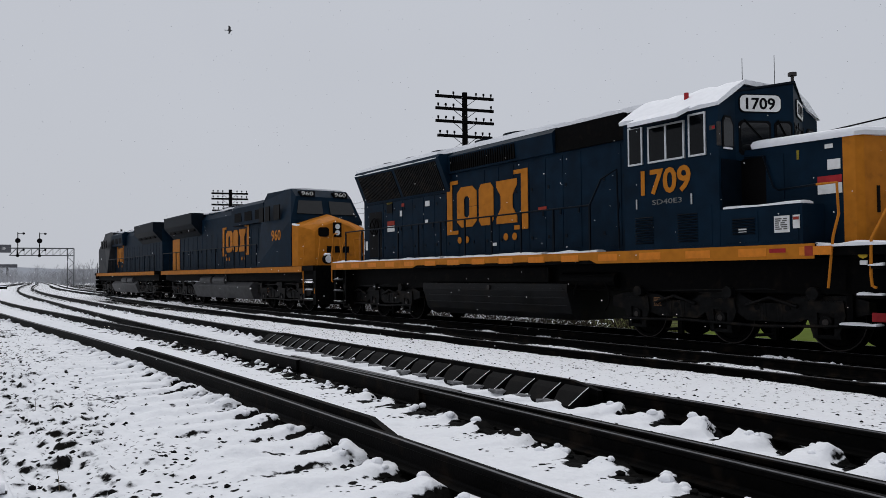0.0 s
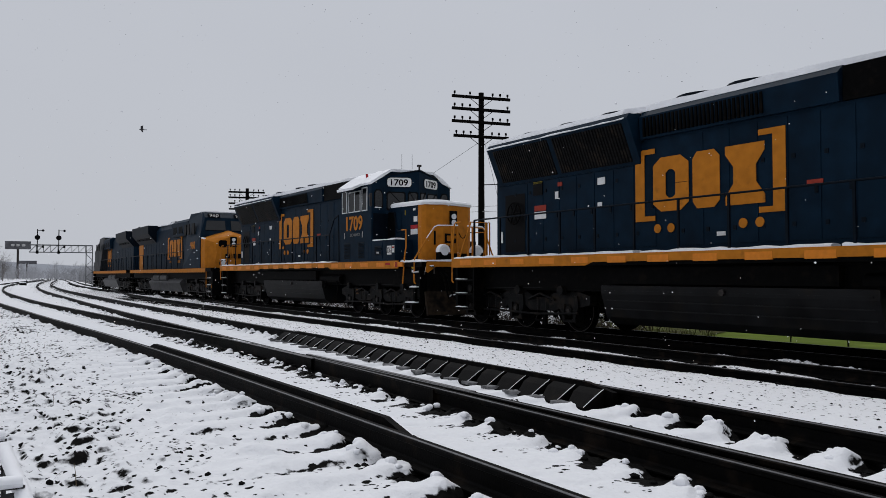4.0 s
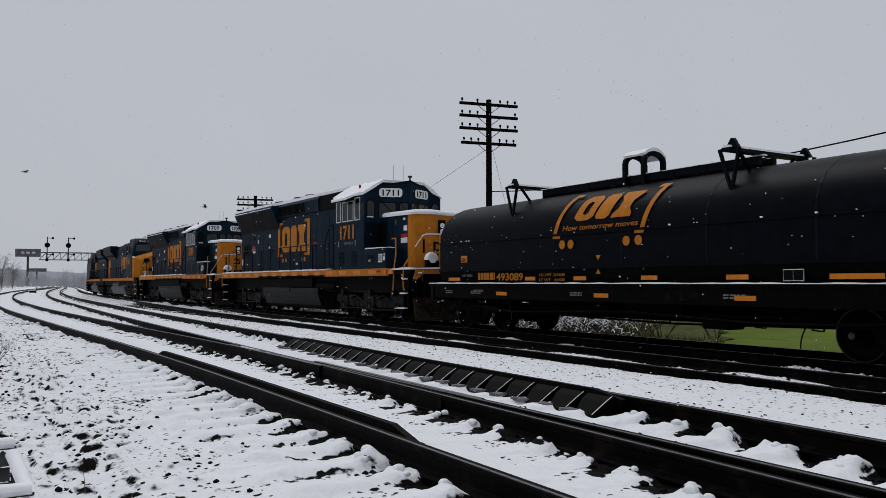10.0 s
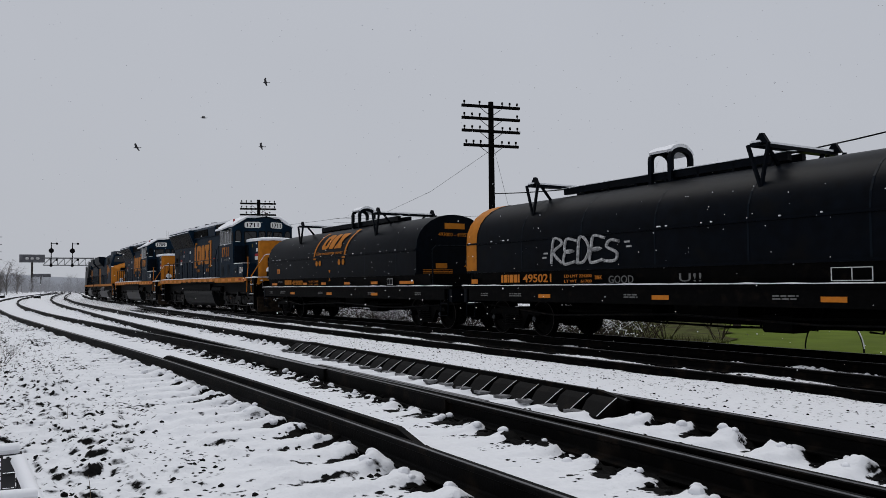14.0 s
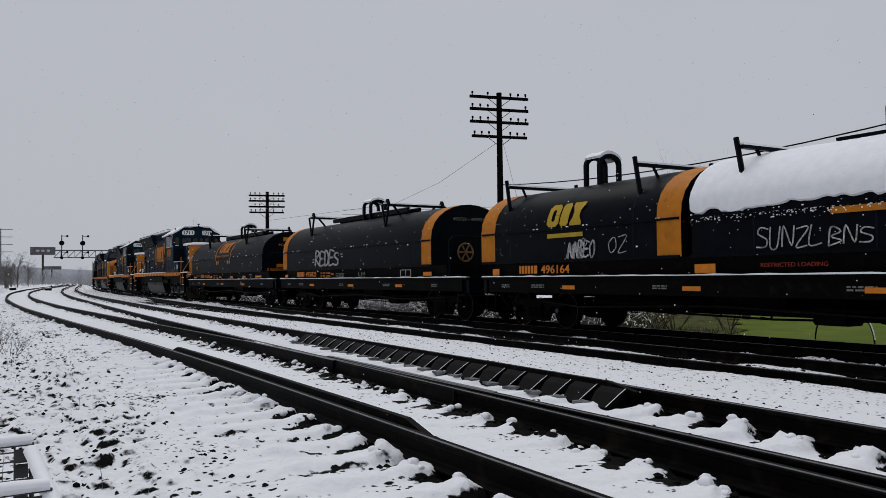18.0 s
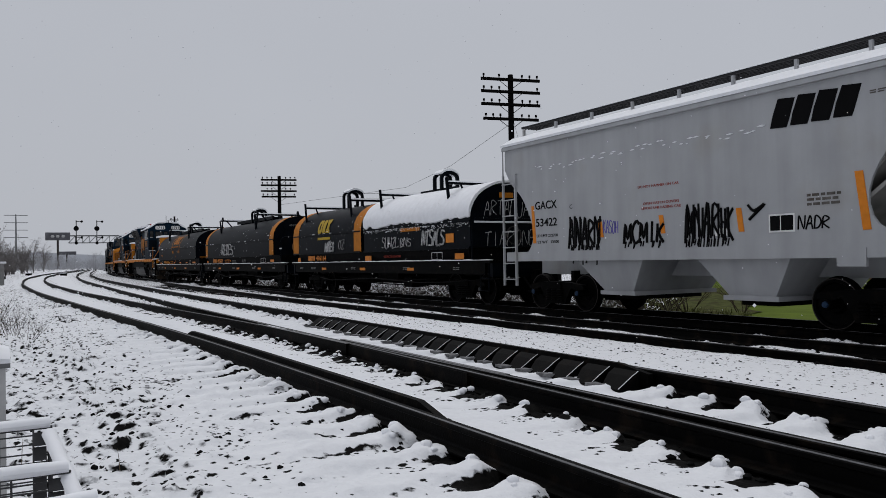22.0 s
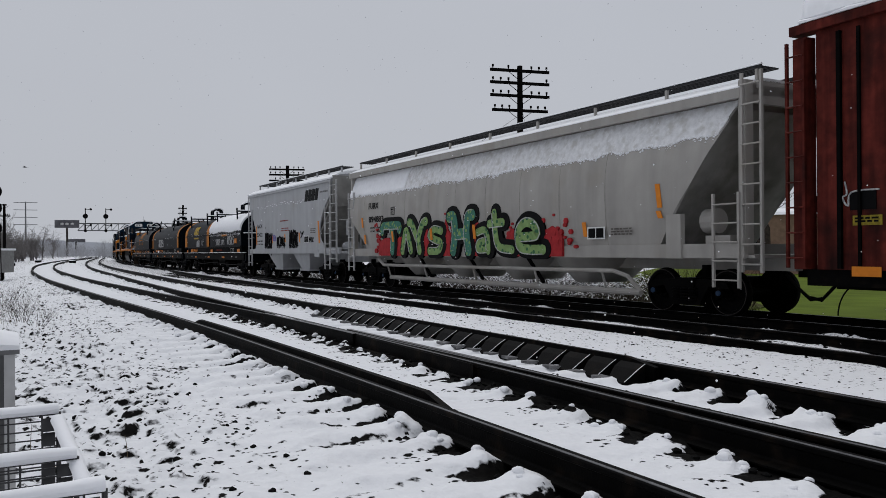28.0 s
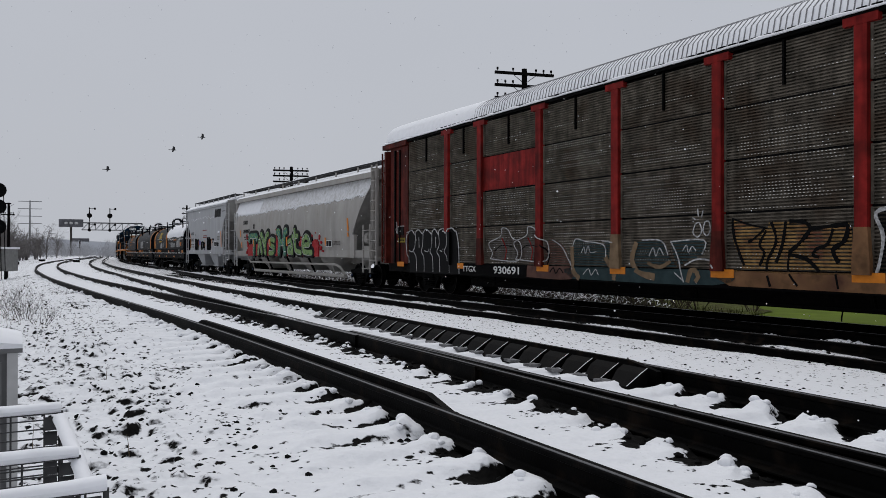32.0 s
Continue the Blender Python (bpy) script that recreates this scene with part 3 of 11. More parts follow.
# single-stroke letters for sprayed tags, in a unit box
GLYPH = {"D": ((0.05, 0), (0.1, 1), (0.7, 0.85), (0.95, 0.45), (0.6, 0.05), (0, 0)), "M": ((0, 0), (0.1, 1), (0.5, 0.25), (0.85, 1), (1, 0)), "C": ((1, 0.85), (0.5, 1), (0, 0.55), (0.4, 0), (1, 0.1)), "I": ((0.45, 1), (0.5, 0)),
         "K": ((0.05, 1), (0.1, 0), (0.08, 0.45), (0.95, 1), (0.3, 0.5), (1, 0)), "N": ((0, 0), (0.05, 1), (0.85, 0.05), (0.95, 1)), "S": ((1, 0.9), (0.3, 1), (0.05, 0.7), (0.9, 0.4), (0.8, 0.05), (0, 0.05)),
         "A": ((0, 0), (0.5, 1), (0.75, 0.45), (0.25, 0.4), (0.75, 0.42), (1, 0)), "L": ((0.1, 1), (0, 0.05), (1, 0.1)), "T": ((0, 0.95), (1, 1), (0.5, 0.97), (0.45, 0)), "O": ((0.5, 1), (0, 0.6), (0.3, 0), (0.9, 0.3), (0.8, 0.9), (0.5, 1)),
         "U": ((0, 1), (0.1, 0.1), (0.7, 0.05), (0.9, 1)), "Y": ((0, 1), (0.45, 0.5), (1, 1), (0.2, -0.2)), "R": ((0, 0), (0.1, 1), (0.9, 0.8), (0.15, 0.45), (1, 0)), "B": ((0, 0), (0.1, 1), (0.9, 0.75), (0.15, 0.5), (1, 0.25), (0, 0)),
         "E": ((1, 0.9), (0.1, 1), (0.05, 0.5), (0.8, 0.52), (0.05, 0.48), (0, 0.02), (1, 0.1)), "H": ((0, 1), (0.1, 0), (0.05, 0.5), (0.9, 0.5), (0.85, 1), (1, 0)), "Z": ((0, 0.95), (1, 1), (0.05, 0), (1, 0.05)), "J": ((0.9, 1), (0.8, 0.1), (0.3, -0.15), (0, 0.2))}


def rounded(pts, n=4):
    """A polyline with softened corners."""
    p = [Vector(q) for q in pts]
    out = []
    for i in range(len(p) - 1):
        a, b, c, d = p[max(i - 1, 0)], p[i], p[i + 1], p[min(i + 2, len(p) - 1)]
        for k in range(n):
            t = k / n
            out.append(0.5 * (2 * b + (c - a) * t + (2 * a - 5 * b + 4 * c - d) * t * t + (3 * b - a - 3 * c + d) * t ** 3))
    return out + [p[-1]]


def spray_tag(parent, word, where, width, height, r, mat, label="", slant=0.12, runs=0.0):
    """Sprayed letters, each one stroke; where(a, b) maps the tag's plane onto the thing."""
    step = width / len(word)
    for i, c in enumerate(word):
        lift, grow = random.uniform(-0.06, 0.06) * height, random.uniform(0.85, 1.12)
        m = Mesh()
        m.tube(rounded([where(i * step + (a * 0.86 + b * slant) * step + random.uniform(-0.02, 0.02) * step, lift + b * height * grow) for a, b in GLYPH[c]]), r, 5)
        g = part("graffiti", m, mat, parent, label)
        if runs:
            for k in range(2):
                a = i * step + random.uniform(0.1, 0.8) * step
                part("paint_run", Mesh().tube([where(a, 0.05 * height), where(a - 0.04, -runs * random.uniform(0.4, 1))], r * 0.55, 4), mat, g)


def bars(parent, x, z, w, h, rows, y, mat, name="small_print"):
    """Print too small to read: rows of bars."""
    m = Mesh()
    for r in range(rows):
        zz = z - r * h * 1.7
        k = 0.0
        while k < w - 0.02:
            d = min(random.uniform(0.06, 0.16), w - k)
            m.box(x - k - d, x - k, y, y + 0.003, zz, zz + h)
            k += d + 0.03
    part(name, m, mat, parent)


def spotted(name, base, spot):
    """Sprayed paint with round dabs of a second colour, fading from one to the other."""
    m = material(name, base, 0.6, var=0.25, scale=5)
    n, l = m.node_tree.nodes, m.node_tree.links
    b = n["Principled BSDF"]
    old = b.inputs["Base Color"].links[0].from_socket
    tc, vo, mr, mx = n.new("ShaderNodeTexCoord"), n.new("ShaderNodeTexVoronoi"), n.new("ShaderNodeMapRange"), n.new("ShaderNodeMix")
    vo.inputs["Scale"].default_value = 6.5
    l.new(tc.outputs["Object"], vo.inputs["Vector"])
    mr.inputs[1].default_value, mr.inputs[2].default_value = 0.38, 0.30
    l.new(vo.outputs["Distance"], mr.inputs[0])
    mx.data_type = "RGBA"
    mx.inputs[7].default_value = (*spot, 1)
    l.new(mr.outputs[0], mx.inputs[0])
    l.new(old, mx.inputs[6])
    l.new(mx.outputs[2], b.inputs["Base Color"])
    return m


WHITE = material("white_lettering", (0.68, 0.68, 0.67), 0.5, var=0.1)
RUSTRED = material("red_oxide_print", (0.27, 0.035, 0.022), 0.6, var=0.15)
SPRAY = material("white_spray_paint", (0.40, 0.40, 0.40), 0.6, var=0.5, scale=18, dark=(0.16, 0.16, 0.165), patch=0.35, patch_scale=6)
INK = material("black_paint_and_shade", (0.0018, 0.0018, 0.0022), 0.5, var=0.2, spec=0.06)
TEAL = material("teal_spray_paint", (0.024, 0.043, 0.046), 0.6, var=0.3, scale=4)
SPLASH = material("red_spray_paint", (0.33, 0.022, 0.026), 0.6, var=0.2)
TAN = material("tan_spray_paint", (0.17, 0.088, 0.042), 0.6, var=0.45, scale=4, dark=(0.07, 0.03, 0.02), patch=0.4, patch_scale=2)
PINKISH = material("dull_pink_spray_paint", (0.105, 0.052, 0.040), 0.6, var=0.4, scale=4, dark=(0.05, 0.03, 0.025), patch=0.4, patch_scale=2)
RUSTY = material("rust_orange_spray_paint", (0.26, 0.150, 0.052), 0.6, var=0.4, scale=5, dark=(0.135, 0.050, 0.028), patch=0.6, patch_scale=3)
RIBBED = material("groove_shade_grey", (0.21, 0.21, 0.22), 0.6, var=0.3, scale=6)
SAND = material("pale_sand_spray_paint", (0.17, 0.115, 0.068), 0.6, var=0.3, scale=5)
HOLE_LIGHT = material("hole_light_grey", (0.50, 0.48, 0.45), 0.6, var=0.5, scale=9, dark=(0.06, 0.05, 0.045), patch=0.6, patch_scale=2)
CRUST = material("thin_snow_crust", (0.68, 0.685, 0.70), 0.85, var=0.12, scale=9, dark=(0.53, 0.525, 0.515), patch=0.5, patch_scale=5.0, bump=0.5, bump_scale=22)
FADED = material("faded_grey_spray_paint", (0.105, 0.096, 0.088), 0.6, var=0.4, scale=6, dark=(0.05, 0.03, 0.025), patch=0.4, patch_scale=3)
YSTRIP = material("dull_yellow_print", (0.22, 0.17, 0.02), 0.6, var=0.3, scale=30)
YELLOW = material("yellow_sticker", (0.42, 0.28, 0.022), 0.5, var=0.1)
SILVER = material("grimy_silver_tank", (0.065, 0.065, 0.068), 0.5, 0.2, var=0.3, scale=3, dark=(0.05, 0.05, 0.05), patch=0.4)
GREYCAB = material("dark_grey_cab_paint", (0.022, 0.024, 0.027), 0.5, var=0.25, scale=3)
LENS = material("lamp_lens", (0.7, 0.72, 0.75), 0.15, var=0.05)
CHROME = material("galvanised_rung", (0.42, 0.42, 0.42), 0.5, 0.2, var=0.2)
WINDSHIELD = material("windscreen_glass", (0.006, 0.007, 0.008), 0.08, var=0.1, spec=0.4)
GRATE = material("galvanised_grating", (0.03, 0.03, 0.032), 0.6, 0.4, var=0.3, scale=20)
DIMPRINT = material("dull_white_stencil", (0.16, 0.16, 0.155), 0.6, var=0.3, scale=20)
TANK = material("oily_black_tank", (0.0065, 0.0068, 0.0075), 0.42, var=0.5, scale=2.5, dark=(0.012, 0.010, 0.008), patch=0.4, patch_scale=2, spec=0.1)
PLOUGH = material("brown_black_plough", (0.020, 0.014, 0.0095), 0.6, var=0.5, scale=7, dark=(0.003, 0.003, 0.003), patch=0.4, patch_scale=3, spec=0.06)
CAPGREY = material("greasy_bearing_cap", (0.055, 0.058, 0.062), 0.5, 0.2, var=0.5, scale=14)
HUB = material("blue_bearing_cap", (0.016, 0.036, 0.075), 0.5, var=0.3)

TRAIN = []
WHEELS = []


def wheel_mesh(r):
    """A wheelset: axle, two dished wheels with flanges."""
    m = Mesh()
    m.cyl((0, -1.02, 0), (0, 1.02, 0), 0.08, 10)
    n = 28
    for side in (-1, 1):
        prof = [(0.66, 0.09), (0.66, r * 0.80), (0.67, r + 0.025), (0.69, r + 0.028), (0.705, r), (0.815, r - 0.006), (0.82, r * 0.83), (0.77, r * 0.79), (0.745, r * 0.40), (0.80, 0.14), (0.80, 0.09)]
        rings = [[(q * math.sin(2 * math.pi * i / n), side * y, q * math.cos(2 * math.pi * i / n)) for i in range(n)] for y, q in prof]
        m.rings(rings, caps=False)
    return m


def rim_mesh(r):
    m = Mesh()
    n = 28
    for side in (1,):
        rings = [[(q * math.sin(2 * math.pi * i / n), side * y, q * math.cos(2 * math.pi * i / n)) for i in range(n)] for y, q in ((0.821, r * 0.985), (0.824, r * 0.97), (0.823, r * 0.95), (0.818, r * 0.94))]
        m.rings(rings, caps=False)
    return m


WHEEL_BIG = wheel_mesh(0.508).data("wheelset", UNDER, True)
WHEEL_SMALL = wheel_mesh(0.457).data("wheelset", UNDER, True)
RIM_BIG = rim_mesh(0.508).data("wheel_rim", STEEL, True)
RIM_SMALL = rim_mesh(0.457).data("wheel_rim", STEEL, True)


def wheelset(truck, x, r):
    ob = part("wheelset", WHEEL_BIG if r > 0.48 else WHEEL_SMALL, None, truck, at=pose(x, 0, r))
    for turn in (0, 180):
        part("wheel_rim", RIM_BIG if r > 0.48 else RIM_SMALL, None, truck, at=pose(x, 0, r, 0, 0, turn))
    WHEELS.append((ob, x, r))
    return ob


def loco_truck(parent, xc, gap):
    """Three-axle truck with cast side frames."""
    m = Mesh()
    r = 0.508
    for s in (-1, 1):
        y0, y1 = (0.92, 1.12) if s > 0 else (-1.12, -0.92)
        top = [(-2.75, 0.86), (-2.4, 0.95), (-1.5, 0.92), (-1.2, 0.80), (-0.7, 0.80), (-0.4, 0.96), (0.4, 0.96), (0.7, 0.80), (1.2, 0.80), (1.5, 0.92), (2.4, 0.95), (2.75, 0.86)]
        low = [(2.75, 0.66), (2.45, 0.60), (1.75, 0.56), (1.45, 0.48), (0.55, 0.48), (0.35, 0.60), (-0.35, 0.60), (-0.55, 0.48), (-1.45, 0.48), (-1.75, 0.56), (-2.45, 0.60), (-2.75, 0.66)]
        m.prism([(xc + a, b) for a, b in top + low], y0, y1, "y")
        for a in (-gap, 0, gap):
            m.box(xc + a - 0.24, xc + a - 0.15, y0 - 0.02, y1 + 0.03, 0.28, 0.72)
            m.box(xc + a + 0.15, xc + a + 0.24, y0 - 0.02, y1 + 0.03, 0.28, 0.72)
            m.box(xc + a - 0.24, xc + a + 0.24, y0, y1 + 0.02, 0.24, 0.30)
        for a in (-1.05, 1.05):
            for b in (-0.16, 0.16):
                m.cyl((xc + a + b, s * 1.06, 0.50), (xc + a + b, s * 1.06, 0.80), 0.085, 10)
            m.tube([(xc + a - 0.5, s * 1.16, 0.75), (xc + a, s * 1.2, 0.9), (xc + a + 0.5, s * 1.16, 0.75)], 0.03, 6)
        m.tube([(xc - 2.6, s * 1.15, 0.98), (xc - 1.0, s * 1.18, 1.05), (xc + 1.2, s * 1.18, 1.0), (xc + 2.6, s * 1.15, 1.03)], 0.025, 6)
        for a in (-1.9, -0.25, 1.9):
            m.cyl((xc + a, s * 1.08, 0.98), (xc + a, s * 1.30, 0.98), 0.11, 12)
        m.box(xc - 0.05, xc + 0.45, s * 1.1 - 0.05, s * 1.1 + 0.08, 0.96, 1.12)
    m.box(xc - 2.2, xc + 2.2, -0.6, 0.6, 0.55, 1.05)
    t = part("truck", m, TRUCK, parent, "dark greasy three-axle truck frame")
    # holes of the casting drawn as black discs in place of their shade
    for a in (-1.35, -1.05, -0.75, 0.75, 1.05, 1.35):
        part("casting_hole", Mesh().cyl((xc + a, 1.10, 0.72), (xc + a, 1.126, 0.72), 0.055, 12), INK, t)
    for a in (-1.75, 1.62):
        bars(t, xc + a, 0.84, 0.20, 0.018, 6, 1.122, TAN, "truck_stencil")
    for a in (-gap, 0, gap):
        part("pedestal", Mesh().prism([(xc + a - 0.34, 0.62), (xc + a - 0.22, 0.30), (xc + a - 0.14, 0.30), (xc + a - 0.15, 0.66), (xc + a + 0.15, 0.66), (xc + a + 0.14, 0.30), (xc + a + 0.22, 0.30), (xc + a + 0.34, 0.62), (xc + a + 0.30, 0.86), (xc + a - 0.30, 0.86)], 1.12, 1.16, "y"), TRUCK, t)
    part("brake_rigging", Mesh().tube([(xc - 2.4, 1.18, 0.46), (xc - 0.9, 1.2, 0.40), (xc + 0.9, 1.2, 0.44), (xc + 2.4, 1.18, 0.40)], 0.028, 6), TRUCK, t)
    for a in (-gap, 0, gap):
        wheelset(t, xc + a, r)
        cap = Mesh()
        for s in (-1, 1):
            cap.cyl((xc + a, s * 1.00, r), (xc + a, s * 1.17, r), 0.13, 14, 0.11)
        part("axle_box", cap, TRUCK, t)
        ring = Mesh()
        for s in (-1, 1):
            ring.cyl((xc + a, s * 1.168, r), (xc + a, s * 1.18, r), 0.055, 10)
        part("bearing_cap", ring, STEEL, t)
    # brake cylinders and rigging hangers between the wheels
    hang = Mesh()
    for a in (-gap * 0.5, gap * 0.5):
        for s in (-1, 1):
            hang.box(xc + a - 0.05, xc + a + 0.05, s * 1.02 - 0.04, s * 1.02 + 0.04, 0.15, 0.6)
            hang.tube([(xc + a, s * 1.05, 0.25), (xc + a + 0.35, s * 1.05, 0.22)], 0.03, 6)
    part("brake_hanger", hang, UNDER, t)
    return t


def freight_truck(parent, xc, cap_mat):
    """Two-axle truck: cast side frames, bolster springs, bearing caps."""
    m, sp = Mesh(), Mesh()
    r, g = 0.457, 0.89
    for s in (-1, 1):
        y0, y1 = (0.90, 1.06) if s > 0 else (-1.06, -0.90)
        m.prism([(xc + a, b) for a, b in ((-1.12, 0.56), (-1.05, 0.66), (-0.55, 0.72), (0.55, 0.72), (1.05, 0.66), (1.12, 0.56), (0.85, 0.52), (0.62, 0.58), (0.42, 0.30), (0.38, 0.18), (-0.38, 0.18), (-0.42, 0.30), (-0.62, 0.58), (-0.85, 0.52))], y0, y1, "y")
        for a in (-0.22, 0, 0.22):
            for k in range(5):
                sp.cyl((xc + a, s * 1.07, 0.27 + k * 0.06), (xc + a, s * 1.07, 0.30 + k * 0.06), 0.10, 10)
    m.box(xc - 0.25, xc + 0.25, -1.1, 1.1, 0.50, 0.74)
    m.box(xc - 0.06, xc + 0.06, -0.5, 0.5, 0.72, 1.0)
    for a in (-0.62, 0.62):
        m.box(xc + a - 0.04, xc + a + 0.04, -0.85, 0.85, 0.30, 0.40)
    t = part("truck", m, UNDER, parent, "dark two-axle freight truck frame")
    part("truck_spring", sp, UNDER, t)
    for a in (-g, g):
        wheelset(t, xc + a, r)
        cap = Mesh()
        for s in (-1, 1):
            cap.cyl((xc + a, s * 0.98, r), (xc + a, s * 1.10, r), 0.105, 14, 0.085)
        part("bearing_cap", cap, UNDER, t)
        bolt = Mesh()
        for s in (-1, 1):
            bolt.cyl((xc + a, s * 1.095, r), (xc + a, s * 1.125, r), 0.062, 12, 0.05)
        part("cap_plate", bolt, cap_mat, t)
    return t


def coupler(parent, x, d):
    """Coupler shank and knuckle, air hose."""
    m = Mesh()
    m.box(min(x, x + d * 0.75), max(x, x + d * 0.75), -0.09, 0.09, 0.78, 0.98)
    m.prism([(x + d * 0.55, -0.2), (x + d * 0.85, -0.24), (x + d * 0.92, -0.05), (x + d * 0.80, 0.05), (x + d * 0.92, 0.18), (x + d * 0.6, 0.24)], 0.70, 1.02, "z")
    part("coupler", m, UNDER, parent)
    h = Mesh()
    h.tube([(x, 0.45, 0.85), (x + d * 0.25, 0.45, 0.6), (x + d * 0.5, 0.42, 0.38), (x + d * 0.75, 0.40, 0.42)], 0.032, 6)
    part("air_hose", h, UNDER, parent)


def emblem(parent, x0, x1, z0, z1, y, mat, lean=0.0, brackets=True, dots=True, curve=None, low=0.12, inner=None, bk=0.09):
    """The railway's emblem as plain blocks between brackets, with round dots below. x falls from left to right."""
    W, H = x1 - x0, z1 - z0

    def P(a, b):
        return (x0 + W * (a + lean * b), z0 + H * b)

    def put(name, pts, label=""):
        if curve is None:
            return shape(name, parent, pts, y, mat, label)
        bm = bmesh.new()
        bm.faces.new([bm.verts.new((px, 0, pz)) for px, pz in pts])
        z = min(p[1] for p in pts) + 0.05
        while z < max(p[1] for p in pts):
            bmesh.ops.bisect_plane(bm, geom=bm.verts[:] + bm.edges[:] + bm.faces[:], plane_co=(0, 0, z), plane_no=(0, 0, 1))
            z += 0.05
        for v in bm.verts:
            v.co.y = curve(v.co.z) + 0.016
        me = bpy.data.meshes.new(name)
        bm.to_mesh(me)
        bm.free()
        me.materials.append(mat)
        return part(name, me, mat, parent, label)
    if brackets:
        put("emblem_bracket", [P(0, 0), P(bk * 1.7, 0), P(bk * 1.7, 0.07), P(bk * 0.8, 0.07), P(bk * 0.8, 0.5), P(bk * 0.8, 0.93), P(bk * 1.7, 0.93), P(bk * 1.7, 1), P(0, 1), P(0, 0.5)], "gold bracket of the emblem")
        put("emblem_bracket", [P(1, 0), P(1, 0.5), P(1, 1), P(1 - bk * 1.7, 1), P(1 - bk * 1.7, 0.93), P(1 - bk * 0.8, 0.93), P(1 - bk * 0.8, 0.5), P(1 - bk * 0.8, 0.07), P(1 - bk * 1.7, 0.07), P(1 - bk * 1.7, 0)])
    a0, a1, b0, b1 = inner or ((0.14, 0.86, low, 0.86) if brackets else (0, 1, 0, 1))

    def Q(a, b):
        return P(a0 + (a1 - a0) * a, b0 + (b1 - b0) * b)
    # a rounded ring with a slit, a rounded slab and a waisted block
    ring = [(0.36, 0.505), (0.36, 0.86), (0.28, 1.0), (0.08, 1.0), (0.0, 0.86), (0.0, 0.14), (0.08, 0.0), (0.28, 0.0), (0.36, 0.14), (0.36, 0.495), (0.23, 0.495), (0.23, 0.30), (0.20, 0.24), (0.16, 0.24), (0.13, 0.30), (0.13, 0.70), (0.16, 0.76), (0.20, 0.76), (0.23, 0.70), (0.23, 0.505)]
    put("emblem_block", [Q(*p) for p in ring], "gold block of the emblem")
    slab = [(0.44, 0.0), (0.60, 0.0), (0.65, 0.12), (0.65, 0.88), (0.60, 1.0), (0.44, 1.0), (0.40, 0.88), (0.40, 0.12)]
    put("emblem_block", [Q(*p) for p in slab])
    waist = [(0.70, 0.0), (1.03, 0.0), (1.03, 0.14), (0.96, 0.36), (0.96, 0.64), (1.03, 0.86), (1.03, 1.0), (0.70, 1.0), (0.70, 0.86), (0.77, 0.64), (0.77, 0.36), (0.70, 0.14)]
    put("emblem_block", [Q(*p) for p in waist])
    if dots:
        for a in (0.17, 0.27, 0.75, 0.85) if brackets else ():
            c = P(a, -0.11)
            pts = disc(c[0], c[1], abs(H) * 0.062)
            put("emblem_dot", pts)


def snow_strip(parent, x0, x1, y0, y1, z, t=0.04, name="snow"):
    """A soft bank of snow with a wavy top on a ledge."""
    m = Mesh()
    n = max(4, int(abs(x1 - x0) / 0.3))
    rings = []
    for i in range(n + 1):
        x = x0 + (x1 - x0) * i / n
        h = t * random.uniform(0.55, 1.25)
        w = (y1 - y0) * random.uniform(-0.06, 0.06)
        rings.append([(x, y0, z), (x, y1 + w, z), (x, y1 + w, z + h * 0.6), (x, y0 + (y1 - y0) * 0.7, z + h), (x, y0 + (y1 - y0) * 0.3, z + h), (x, y0, z + h * 0.6)])
    m.rings(rings)
    return part(name, m, SNOW, parent, "thin bank of fresh snow", True)


def window(parent, x0, x1, z0, z1, y, fr=0.035, label="cab window in aluminium frame"):
    """A side window: frame of four bars, recessed dark pane."""
    a, b = min(x0, x1), max(x0, x1)
    m = Mesh()
    m.box(a, b, y - 0.02, y + 0.022, z0, z0 + fr).box(a, b, y - 0.02, y + 0.022, z1 - fr, z1)
    m.box(a, a + fr, y - 0.02, y + 0.02, z0 + fr, z1 - fr).box(b - fr, b, y - 0.02, y + 0.02, z0 + fr, z1 - fr)
    w = part("window", m, ALU, parent, label)
    part("pane", Mesh().box(a + fr, b - fr, y - 0.03, y + 0.006, z0 + fr, z1 - fr), GLASS, w)
    return w


def railing(parent, xs, y, z0, z1, mat=NAVY_DARK, label="dark walkway handrail"):
    """Handrail posts and a bar along the walkway."""
    for x in xs:
        part("handrail_post", Mesh().box(x - 0.022, x + 0.022, y - 0.02, y + 0.02, z0, z1), mat, parent)
    part("handrail", Mesh().tube([(xs[0], y, z1), (xs[-1], y, z1)], 0.022, 6), mat, parent, label)


